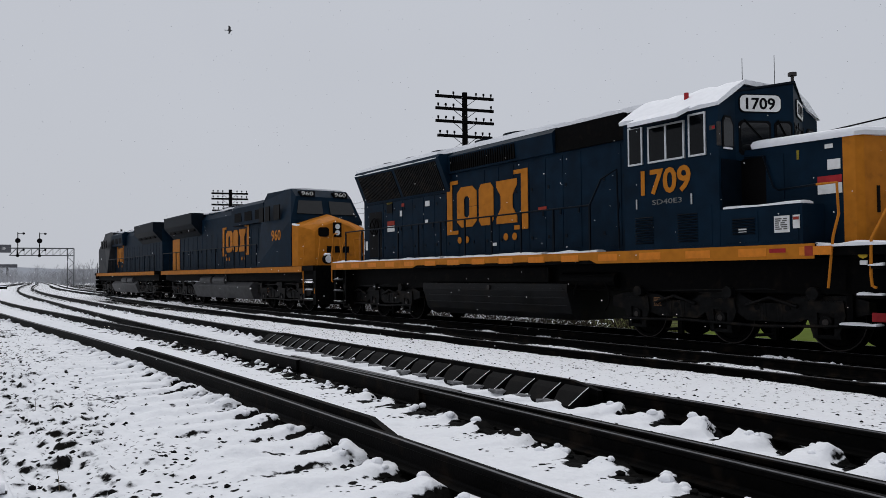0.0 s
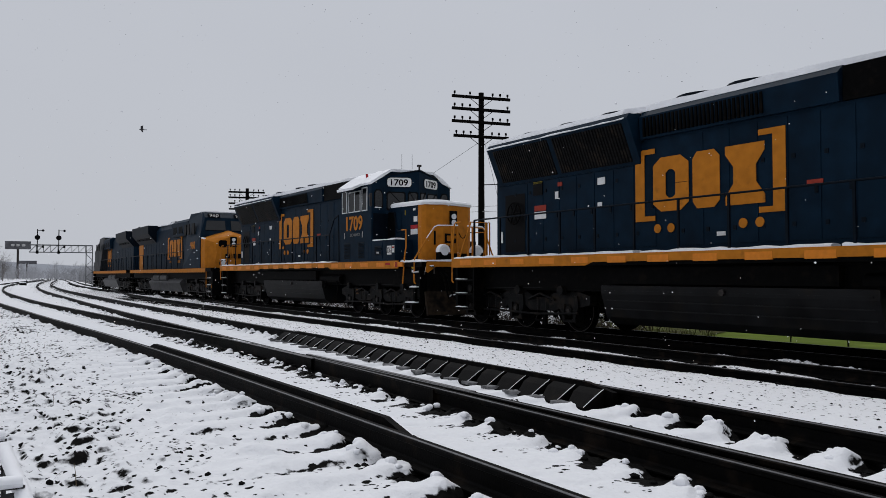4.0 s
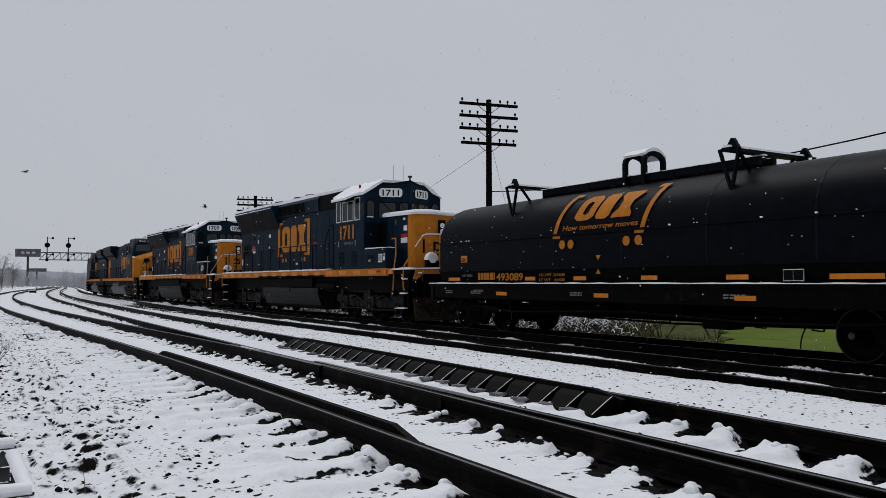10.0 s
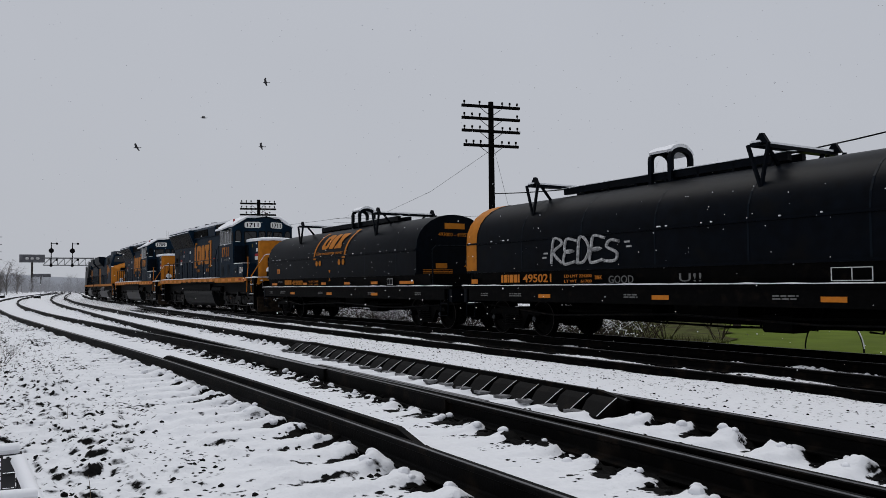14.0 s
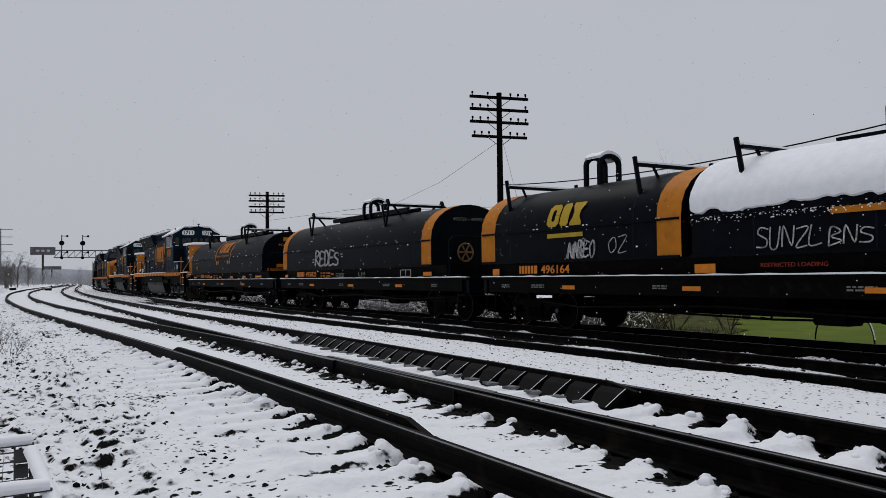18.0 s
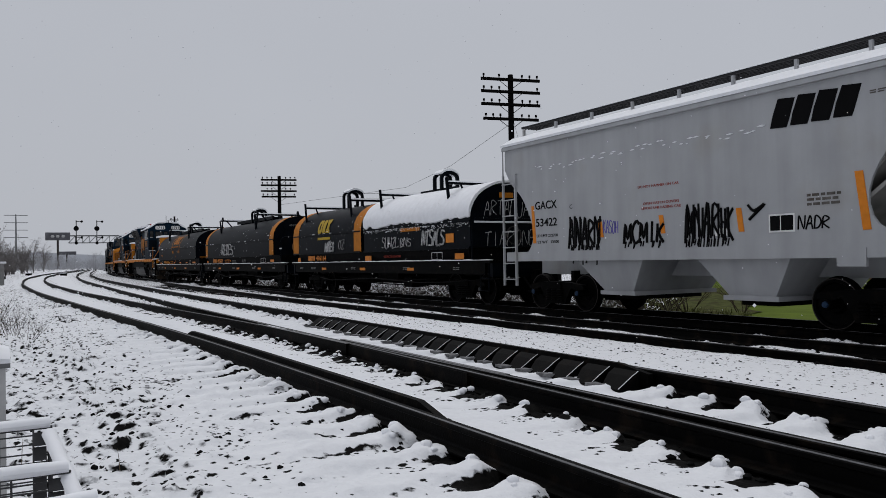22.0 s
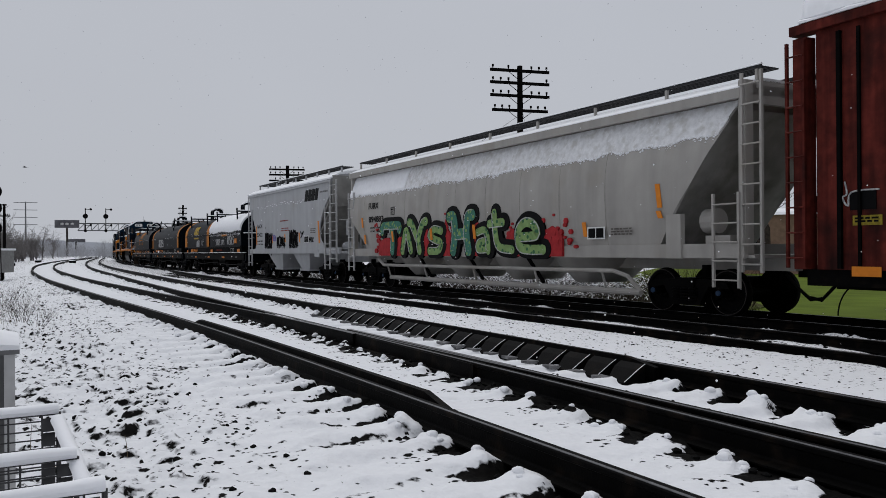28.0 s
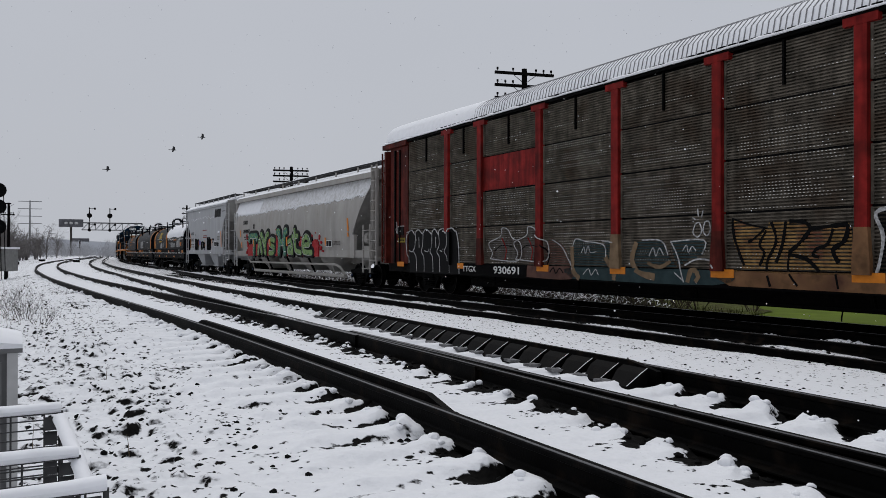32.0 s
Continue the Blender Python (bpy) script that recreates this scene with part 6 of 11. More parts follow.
def coil_car(u0, u1, deck0, deck1, label):
    """Flat deck, trough, side sill, trucks; covers are added by the caller. Returns the thing and its x of u."""
    ob = new("coil_car")
    uc = (u0 + u1) / 2
    tagged(ob, label, "freight car", "coil cars of the train")

    def X(u):
        return uc - u
    a, b = X(deck1), X(deck0)
    part("deck", Mesh().box(a, b, -1.56, 1.56, 1.22, 1.30), UNDER, ob)
    sl = Mesh()
    for y in (1.5, -1.5):
        sl.box(a + 0.3, b - 0.3, y - 0.04, y + 0.04, 0.90, 1.22)
    sl.box(a + 3.4, b - 3.2, -0.35, 0.35, 0.50, 1.22).box(a, b, -0.35, 0.35, 0.8, 1.22)
    part("side_sill", sl, UNDER, ob)
    snow_strip(ob, a, b, 1.46, 1.585, 1.30, 0.028, "deck_snow")
    tr = Mesh().prism([(-1.3, 1.30), (1.3, 1.30), (1.38, 1.68), (-1.38, 1.68)], a + 1.4, b - 0.3)
    part("trough", tr, UNDER, ob)
    m = Mesh()
    for x in np.arange(a + 2.8, b - 2.5, 1.6):
        m.box(x, x + 0.12, -1.46, 1.46, 0.92, 1.2)
    m.box(-1.1, 0.5, -0.4, 0.9, 0.62, 0.9)
    m.cyl((1.2, 0.6, 0.72), (2.4, 0.6, 0.72), 0.2, 12)
    m.tube([(-4.2, 1.1, 0.72), (-1.2, 1.1, 0.66), (3.6, 1.1, 0.70)], 0.025, 6)
    part("brake_gear", m, UNDER, ob)
    # rods, hangers and valves below the deck
    for x in np.arange(a + 3.6, b - 3.2, 1.15):
        part("brake_hanger", Mesh().tube([(x, 0.75, 0.95), (x + 0.12, 0.80, 0.48), (x + 0.34, 0.80, 0.50)], 0.02, 5), UNDER, ob)
    part("brake_rod", Mesh().tube([(a + 2.9, 0.55, 0.55), (-0.6, 0.6, 0.46), (b - 2.6, 0.55, 0.55)], 0.022, 6), UNDER, ob)
    part("control_valve", Mesh().box(-2.3, -1.7, 0.5, 1.0, 0.42, 0.78, 0.05), UNDER, ob)
    part("train_pipe", Mesh().tube([(a + 0.3, 0.95, 0.78), (a + 3.4, 1.2, 0.62), (-3.0, 1.2, 0.60), (0.2, 1.2, 0.70), (b - 3.6, 1.2, 0.58), (b - 0.4, 0.95, 0.78)], 0.02, 6), TRUCK, ob)
    for u, w in ((deck0 + 0.9, 0.35), (deck0 + 2.2, 0.5), (deck0 + 6.3, 0.4), (deck1 - 5.2, 0.5), (deck1 - 2.0, 0.35)):
        bars(ob, X(u), 1.08, w, 0.03, 2, 1.545, DIMPRINT)
    for u in np.arange(deck0 + 3.4, deck1 - 1.5, 3.7):
        plate("reflector", ob, X(u), X(u + 0.45), 1.0, 1.09, 1.545, ORANGE)
    for x, d in ((a, -1), (b, 1)):
        st = Mesh().tube([(x - d * 0.15, 1.5, 1.22), (x - d * 0.15, 1.52, 0.45), (x - d * 0.55, 1.52, 0.45), (x - d * 0.55, 1.5, 1.22)], 0.018, 5)
        st.tube([(x - d * 0.15, 1.52, 0.8), (x - d * 0.55, 1.52, 0.8)], 0.018, 5)
        part("step", st, BLACK, ob)
        coupler(ob, x, d)
    part("end_sill", Mesh().box(a - 0.02, a + 0.12, -1.5, 1.5, 0.85, 1.22).box(b - 0.12, b + 0.02, -1.5, 1.5, 0.85, 1.22), BLACK, ob)
    for xc in ((a + 2.15), (b - 1.75)):
        freight_truck(ob, xc, CAPGREY)
    # hand brake and rails on the rear platform
    hb = Mesh().tube([(a + 1.2, 1.38, 1.3), (a + 1.2, 1.38, 2.40), (a + 1.2, 1.26, 2.52), (a + 1.2, -1.28, 2.52), (a + 1.2, -1.40, 2.40), (a + 1.2, -1.40, 1.3)], 0.024, 6)
    hb.tube([(a + 0.25, 0.6, 1.3), (a + 0.25, 0.6, 2.0)], 0.03, 6)
    part("end_rail", hb, BLACK, ob)
    bw = Mesh().tube([(a + 0.2, 0.6 + 0.25 * math.cos(k * math.pi / 6), 2.0 + 0.25 * math.sin(k * math.pi / 6)) for k in range(13)], 0.018, 5)
    part("brake_wheel", bw, STEEL, ob)
    TRAIN.append((ob, uc, (b - a) / 2 - 1.95))
    return ob, X


def coil_cars():
    ob, X = coil_car(28.76, 45.15, 29.05, 44.8, "black coil car with orange emblem and orange lettering")
    h = hood_cover(ob, X(29.45), X(42.7), X(36.19))
    cover_brackets(h, [X(32.71), X(39.56)], True)
    emblem(h, X(34.62), X(37.55), 2.36, 3.40, 1.45, GOLD, lean=0.11, dots=False, curve=hood_y, inner=(0.20, 0.80, 0.36, 0.90), bk=0.055)
    for u in (34.98, 35.28, 37.06, 37.41):
        shape("emblem_dot", h, disc(X(u), 2.21, 0.105), 1.452, GOLD)
    lettering(h, "How tomorrow moves", X(35.05), 1.492, 2.52, 0.125, GOLD, 2.4, SIDE, 0.0, 0.25)
    bars(ob, X(31.4), 1.40, 0.78, 0.19, 1, 1.40, GOLD, "owner_mark")
    lettering(ob, "493089", X(32.25), 1.40, 1.385, 0.19, GOLD, 1.15, SIDE, 0.004, name="car_number")
    lettering(ob, "LD LMT 221600", X(34.05), 1.40, 1.48, 0.07, GOLD, 0.95)
    lettering(ob, "LT WT   64400", X(34.05), 1.40, 1.36, 0.07, GOLD, 0.95)
    lettering(ob, "LIFT HERE", X(30.62), 1.402, 1.49, 0.065, DIMPRINT, 0.5)
    lettering(ob, "JACK HERE", X(31.35), 1.545, 1.08, 0.06, DIMPRINT, 0.5)
    for u, w in ((29.9, 0.6), (33.5, 0.4), (35.33, 0.42), (37.44, 0.44), (39.57, 0.48), (41.6, 0.9)):
        plate("reflector", ob, X(u), X(u + w), 1.38, 1.47, 1.41, ORANGE)
    plate("sticker", h, X(30.62), X(30.92), 1.89, 2.07, 1.447, ORANGE)
    bars(h, X(30.66), 2.0, 0.22, 0.018, 4, 1.456, INK)
    for z, k in ((1.93, 1), (1.52, -1)):
        shape("lifting_mark", h, [(X(36.12), z), (X(36.26), z), (X(36.19), z - 0.11 * k)], 1.447, GOLD)
    e = X(42.7) - 0.01
    m = Mesh()
    m.box(e - 0.004, e, -0.38, 0.38, 3.12, 3.30)
    part("owner_mark", m, GOLD, h)
    lettering(h, "493000 - 493524", e - 0.004, 0.62, 2.88, 0.12, GOLD, 1.24, BACK)
    lettering(h, "493089", e - 0.004, -0.35, 1.86, 0.15, GOLD, 0.75, BACK)
    m = Mesh().box(e - 0.004, e, 0.30, 0.72, 1.86, 2.02)
    part("owner_mark", m, GOLD, h)
    b2 = Mesh()
    for r in range(3):
        b2.box(e - 0.004, e, 0.1, 1.2, 1.70 + r * 0.05, 1.72 + r * 0.05)
    part("small_print", b2, GOLD, h)
    plate("consolidated_stencil", ob, X(40.75), X(41.15), 1.36, 1.54, 1.412, INK)
    for (u, z) in ((40.75, 1.36),):
        fr = Mesh().box(X(41.15), X(40.75), 1.414, 1.418, 1.35, 1.365).box(X(41.15), X(40.75), 1.414, 1.418, 1.54, 1.555).box(X(40.765), X(40.75), 1.414, 1.418, 1.36, 1.55).box(X(41.15), X(41.135), 1.414, 1.418, 1.36, 1.55).box(X(40.955), X(40.94), 1.414, 1.418, 1.36, 1.55)
        part("stencil_frame", fr, WHITE, ob)

    ob, X = coil_car(45.15, 61.0, 45.5, 60.6, "black coil car with orange end bands and white graffiti")
    h = hood_cover(ob, X(45.6), X(58.4), X(51.75))
    cover_brackets(h, [X(48.3), X(54.98)], True)
    for a, b in ((45.55, 46.05), (57.85, 58.44)):
        shell(h, "end_band", X(a), X(b), GOLD, 0.012, "orange band round the end of the cover", 2, False)
    spray_tag(h, "REDES", lambda a, b: (X(49.3 + a), 1.452, 1.80 + b), 2.3, 0.55, 0.036, SPRAY, "white sprayed graffiti", 0.15)
    tick = Mesh()
    for q, zz in ((49.0, 2.05), (48.95, 1.95), (51.75, 2.2), (51.8, 2.1)):
        tick.box(X(q + 0.16), X(q), 1.446, 1.452, zz, zz + 0.04)
    part("graffiti", tick, SPRAY, h)
    bars(ob, X(47.15), 1.38, 0.8, 0.2, 1, 1.40, ORANGE, "owner_mark")
    lettering(ob, "495021", X(48.1), 1.40, 1.385, 0.2, ORANGE, 1.12, SIDE, 0.004, name="car_number")
    lettering(ob, "LD LMT 224300", X(49.7), 1.40, 1.48, 0.07, ORANGE, 0.95)
    lettering(ob, "LT WT   61700", X(49.7), 1.40, 1.36, 0.07, ORANGE, 0.95)
    for u, w in ((45.75, 0.3), (57.9, 0.5)):
        plate("reflector", ob, X(u), X(u + w), 1.36, 1.48, 1.41, ORANGE)
    e = X(58.4) - 0.10
    bw = Mesh().tube([(e, 0.22 + 0.28 * math.cos(k * math.pi / 8), 2.08 + 0.28 * math.sin(k * math.pi / 8)) for k in range(17)], 0.03, 6)
    for k in range(6):
        bw.tube([(e, 0.22, 2.08), (e, 0.22 + 0.28 * math.cos(k * math.pi / 3), 2.08 + 0.28 * math.sin(k * math.pi / 3))], 0.03, 5)
    part("hand_wheel", bw, TAN, ob, "rusty orange hand brake wheel")
    lettering(h, "495725 - 495924", X(58.4) - 0.006, 0.62, 3.08, 0.10, DIMPRINT, 1.2, BACK)
    lettering(ob, "286K", X(51.0 - 0.25), 1.402, 1.43, 0.09, ORANGE, 0.24)
    lettering(ob, "GOOD", X(51.2), 1.402, 1.34, 0.17, DIMPRINT, 0.75, name="graffiti")
    lettering(ob, "U!!", X(53.2), 1.402, 1.36, 0.17, DIMPRINT, 0.55, name="graffiti")
    fr = Mesh()
    for z in (1.34, 1.55):
        fr.box(X(57.1), X(56.4), 1.404, 1.41, z, z + 0.015)
    for u in (56.4, 56.75, 57.085):
        fr.box(X(u + 0.015), X(u), 1.404, 1.41, 1.34, 1.56)
    part("stencil_frame", fr, WHITE, ob)

    ob, X = coil_car(61.0, 77.45, 61.4, 77.1, "black coil car with two covers, one deep in snow")
    h = hood_cover(ob, X(61.25), X(68.36), X(64.55), 0.25)
    cover_brackets(h, [X(62.28), X(67.09)], False)
    for a, b in ((61.2, 61.86), (67.75, 68.40)):
        shell(h, "end_band", X(a), X(b), GOLD, 0.012, "orange band round the end of the cover", 2, False)
    emblem(h, X(64.10), X(65.34), 2.50, 3.04, 1.45, YELLOW, lean=0.06, brackets=False, dots=False, curve=hood_y)
    m = Mesh().box(X(65.45), X(64.14), 1.44, 1.455, 2.23, 2.33)
    part("emblem_bar", m, YELLOW, h)
    bars(ob, X(62.9), 1.38, 0.75, 0.2, 1, 1.40, ORANGE, "owner_mark")
    lettering(ob, "496164", X(63.8), 1.40, 1.385, 0.2, ORANGE, 1.1, SIDE, 0.004, name="car_number")
    spray_tag(h, "AAREO", lambda a, b: (X(64.88 + a), 1.452, 1.72 + b), 1.0, 0.38, 0.020, SPRAY, "white sprayed graffiti")
    spray_tag(h, "MNR", lambda a, b: (X(64.92 + a), 1.450, 1.66 + b), 0.7, 0.46, 0.012, SPRAY)
    spray_tag(h, "OZ", lambda a, b: (X(66.3 + a), 1.452, 1.8 + b), 0.6, 0.38, 0.010, SPRAY, "thin white sprayed graffiti")
    h2 = hood_cover(ob, X(68.66), X(75.9), X(72.2), 0.23)
    cover_brackets(h2, [X(69.75), X(74.4)], False)
    part("pipe_rail", Mesh().box(X(73.45), X(71.0), 0.24, 0.32, 3.66, 3.72), BLACK, h2)
    m = Mesh()
    rings = []
    for x in np.linspace(X(68.66), X(75.9), 110):
        ring_o, ring_i = [], []
        zl = 2.53 + 0.16 * (float(lattice(np.array([x * 3.0]), np.array([0.3]), 61)[0]) - 0.5) + 0.07 * (float(lattice(np.array([x * 11.0]), np.array([0.3]), 62)[0]) - 0.5)
        for i in range(25):
            a = math.radians(4) + math.radians(172) * i / 24
            y = 1.45 * math.cos(a)
            z = 2.45 + 1.17 * math.sin(a) ** 0.9
            d = 0.055 + random.uniform(-0.008, 0.008)
            if i in (0, 24):
                z = zl
                d = 0.02
            ring_o.append((x, y * (1 + d / 1.45), z + d))
            ring_i.append((x, y * 0.99, z - 0.01))
        rings.append(ring_o + ring_i[::-1])
    m.rings(rings)
    part("cover_snow", m, SNOW, h2, "thick snow over the whole cover", True)
    cr_ = Mesh()
    for i in range(420):
        u, z = random.uniform(68.65, 75.85), 2.46 - abs(random.gauss(0, 0.07))
        q = random.uniform(0.006, 0.022)
        cr_.ball((X(u), 1.452, z), q, 5, 4, 0.8)
    tagged(part("snow_speck", cr_, SNOW, h2, "specks of snow stuck to the cover's flank"), kind="stuff")
    plate("orange_band", h2, X(71.6), X(72.9), 2.29, 2.40, 1.447, GOLD)
    plate("placard", h2, X(74.55), X(75.0), 1.85, 2.12, 1.447, ORANGE)
    spray_tag(h2, "SUNZL", lambda a, b: (X(70.16 + a), 1.452, 1.76 + b), 1.3, 0.36, 0.014, SPRAY, "thin white sprayed graffiti")
    spray_tag(h2, "BNS", lambda a, b: (X(71.55 + a), 1.452, 1.78 + b), 0.78, 0.28, 0.014, SPRAY)
    spray_tag(h2, "NTSALS", lambda a, b: (X(73.05 + a), 1.452, 1.78 + b), 1.4, 0.48, 0.028, SPRAY, "white sprayed graffiti", 0.3)
    e = X(75.9) - 0.012
    spray_tag(h2, "ARTALJAK", lambda a, b: (e, 0.95 - a, 2.62 + b), 1.9, 0.46, 0.009, SPRAY, "white sprayed graffiti")
    spray_tag(h2, "TIARONE", lambda a, b: (e, 0.95 - a, 1.72 + b), 1.9, 0.44, 0.009, SPRAY)
    part("end_bar", Mesh().tube([(e - 0.03, -1.3, 2.42), (e - 0.03, 1.3, 2.42)], 0.03, 6), SNOW, h2)
    part("owner_mark", Mesh().box(e - 0.004, e, -0.1, 0.4, 3.15, 3.3), GOLD, h2)
    fr = Mesh()
    for z in (1.34, 1.55):
        fr.box(X(74.25), X(73.59), 1.404, 1.41, z, z + 0.015)
    for u in (73.59, 73.92, 74.235):
        fr.box(X(u + 0.015), X(u), 1.404, 1.41, 1.34, 1.56)
    part("stencil_frame", fr, WHITE, ob)
    lettering(ob, "RESTRICTED LOADING", X(70.2), 1.40, 1.44, 0.075, RUSTRED, 1.3)
    for u, w in ((61.7, 0.3), (68.7, 0.5), (75.0, 0.5)):
        plate("reflector", ob, X(u), X(u + w), 1.34, 1.52, 1.41, ORANGE)


# ---- covered hoppers ----
def ladder(parent, x0, x1, y, z0, z1, rungs, mat=CHROME, name="ladder"):
    m = Mesh()
    m.box(x0 - 0.025, x0 + 0.025, y - 0.025, y + 0.025, z0, z1).box(x1 - 0.025, x1 + 0.025, y - 0.03, y + 0.03, z0, z1)
    o = part(name, m, mat, parent, "steel ladder with snow on its rungs")
    for i in range(rungs):
        z = z0 + (z1 - z0) * (i + 0.4) / rungs
        part("rung", Mesh().tube([(x0, y + 0.04, z), (x1, y + 0.04, z)], 0.016, 5), mat, o)
    return o


def roof_walk(ob, xa, xb, z, mat):
    """Running boards of open grating along both sides of the hatches, on short posts."""
    for s in (1, -1):
        g = Mesh()
        for y in np.arange(0.50, 0.98, 0.09):
            g.box(min(xa, xb), max(xa, xb), s * y - 0.012, s * y + 0.012, z - 0.03, z)
        for x in np.arange(min(xa, xb), max(xa, xb), 0.16):
            g.box(x, x + 0.015, min(s * 0.5, s * 0.96), max(s * 0.5, s * 0.96), z - 0.025, z - 0.004)
        part("running_board", g, GRATE, ob, "open steel grating walkway")
        e = Mesh().box(min(xa, xb), max(xa, xb), s * 0.98 - 0.015, s * 0.98 + 0.015, z - 0.03, z + 0.02)
        part("board_edge", e, GRATE, ob)
        for x in np.linspace(min(xa, xb) + 0.1, max(xa, xb) - 0.1, 9):
            part("board_post", Mesh().box(x - 0.03, x + 0.03, s * 0.98 - 0.03, s * 0.98 + 0.03, z - 0.42, z - 0.05), mat, ob)
    snow_strip(ob, min(xa, xb), max(xa, xb), 0.95, 1.01, z + 0.02, 0.03)


def hopper_flat():
    """Two-bay covered hopper with flat flanks."""
    ob = new("covered_hopper")
    tagged(ob, "light grey two-bay covered hopper with black graffiti", "freight car", "covered hoppers of the train")
    u0, u1 = 77.45, 90.55
    uc = (u0 + u1) / 2

    def X(u):
        return uc - u
    # flank outline with a round hollow at either end
    side = [(78.81, 1.47), (88.6, 1.50), (88.32, 1.65), (88.10, 1.78), (88.0, 1.92), (87.94, 2.12), (87.95, 2.32), (88.01, 2.52), (88.12, 2.74), (88.3, 2.98), (88.52, 3.22), (88.85, 3.49), (89.2, 3.74), (89.25, 4.28), (77.85, 4.28), (77.84, 3.70), (78.0, 3.46), (78.16, 3.27), (78.36, 3.12), (78.55, 2.96), (78.71, 2.77), (78.84, 2.57), (78.93, 2.42), (79.0, 2.27), (79.05, 2.12), (79.07, 1.98), (79.07, 1.86), (79.03, 1.73), (78.95, 1.60)]
    pts = [(X(u), z) for u, z in side]
    body = Mesh()
    body.prism(pts, 1.47, 1.52, "y").prism(pts, -1.52, -1.47, "y")
    part("side_sheet", body, GREY, ob, "light grey flank of the hopper")
    # slope sheets closing the ends, and the roof
    inner = Mesh().prism([(X(77.95), 4.2), (X(77.95), 3.7), (X(80.9), 1.3), (X(86.6), 1.3), (X(89.2), 3.7), (X(89.2), 4.2)], -1.46, 1.46, "y")
    part("hopper_body", inner, GRIME_SHADE, ob)
    rf = Mesh().prism([(-1.56, 4.22), (1.56, 4.22), (1.58, 4.34), (1.2, 4.52), (0.5, 4.66), (-0.5, 4.66), (-1.2, 4.52), (-1.58, 4.34)], X(89.35), X(77.8))
    part("roof", rf, GREY, ob)
    sn = Mesh().rings([[(x, 1.60, 4.30), (x, 1.61, 4.36), (x, 1.2, 4.57 + random.uniform(0, 0.02)), (x, 0.5, 4.71), (x, -0.5, 4.71), (x, -1.2, 4.57), (x, -1.58, 4.36), (x, -1.2, 4.50), (x, 0, 4.64), (x, 1.2, 4.50)] for x in np.linspace(X(89.37), X(77.78), 30)])
    part("roof_snow", sn, SNOW, ob, "snow along the roof", True)
    part("eave_trim", Mesh().box(X(89.35), X(77.8), 1.52, 1.60, 4.20, 4.28).box(X(89.35), X(77.8), -1.60, -1.52, 4.20, 4.28), GREY, ob)
    # end panel at the rear
    part("end_sheet", Mesh().box(X(89.38), X(89.32), -1.5, 1.5, 3.2, 4.45).add([(X(89.34), -1.46, 3.25), (X(89.34), 1.46, 3.25), (X(86.9), 1.46, 1.42), (X(86.9), -1.46, 1.42), (X(89.30), -1.46, 3.3), (X(89.30), 1.46, 3.3), (X(86.86), 1.46, 1.47), (X(86.86), -1.46, 1.47)], [(0, 1, 2, 3), (7, 6, 5, 4), (0, 4, 5, 1), (2, 6, 7, 3), (1, 5, 6, 2), (0, 3, 7, 4)]), GRIME_SHADE, ob)
    hatch = Mesh()
    for u in (79.5, 82.0, 84.5, 87.0):
        hatch.box(X(u + 1.3), X(u), -0.38, 0.38, 4.64, 4.78)
    part("roof_hatch", hatch, GREY, ob)
    roof_walk(ob, X(77.9), X(89.2), 4.86, GREY)
    part("side_sill", Mesh().box(X(90.1), X(77.9), 1.44, 1.54, 1.26, 1.50).box(X(90.1), X(77.9), -1.54, -1.44, 1.26, 1.50).box(X(90.2), X(77.8), -0.3, 0.3, 0.9, 1.26), GREY, ob)
    for a, b, c, d in ((80.44, 81.42, 82.34, 82.95), (84.18, 84.95, 85.98, 86.55)):
        bay = Mesh()
        bay.rings([[(X(a), 1.45, 1.45), (X(d), 1.45, 1.45), (X(d), -1.45, 1.45), (X(a), -1.45, 1.45)], [(X(b), 1.22, 0.56), (X(c), 1.22, 0.56), (X(c), -1.22, 0.56), (X(b), -1.22, 0.56)]])
        bo = part("discharge_bay", bay, GREY, ob, "light grey discharge bay")
        part("outlet_gate", Mesh().box(X(c + 0.1), X(b - 0.1), -1.28, 1.28, 0.48, 0.57), GREY, bo)
        part("gate_rack", Mesh().box(X(c - 0.1), X(b + 0.1), -1.0, 1.0, 0.38, 0.48), UNDER, bo)
        bars(bo, X(a + 0.75), 1.25, 0.5, 0.03, 3, 1.36, INK)
    # rear platform, ladders, hand brake
    part("end_platform", Mesh().box(X(90.15), X(88.6), -1.45, 1.45, 1.24, 1.30), GREY, ob)
    ladder(ob, X(89.22), X(89.86), 1.55, 0.9, 4.25, 9)
    ladder(ob, X(88.66), X(89.2), 1.57, 0.62, 3.2, 6)
    part("jack_pad", Mesh().box(X(87.9), X(87.4), 1.50, 1.56, 1.12, 1.42), GREY, ob, "pale jacking plate")
    ladder(ob, X(77.80), X(78.36), 1.55, 0.62, 3.55, 7, GREY)
    part("hand_rail", Mesh().tube([(X(77.82), 1.57, 1.5), (X(77.82), 1.57, 4.2)], 0.02, 6), GREY, ob)
    part("end_post", Mesh().box(X(90.0), X(89.94), 0.5, 0.56, 1.3, 3.4).box(X(89.5), X(89.44), -1.3, -1.24, 1.3, 3.6), GREY, ob)
    bw = Mesh().tube([(X(90.05), 0.85 + 0.3 * math.cos(k * math.pi / 8), 2.31 + 0.3 * math.sin(k * math.pi / 8)) for k in range(17)], 0.036, 6)
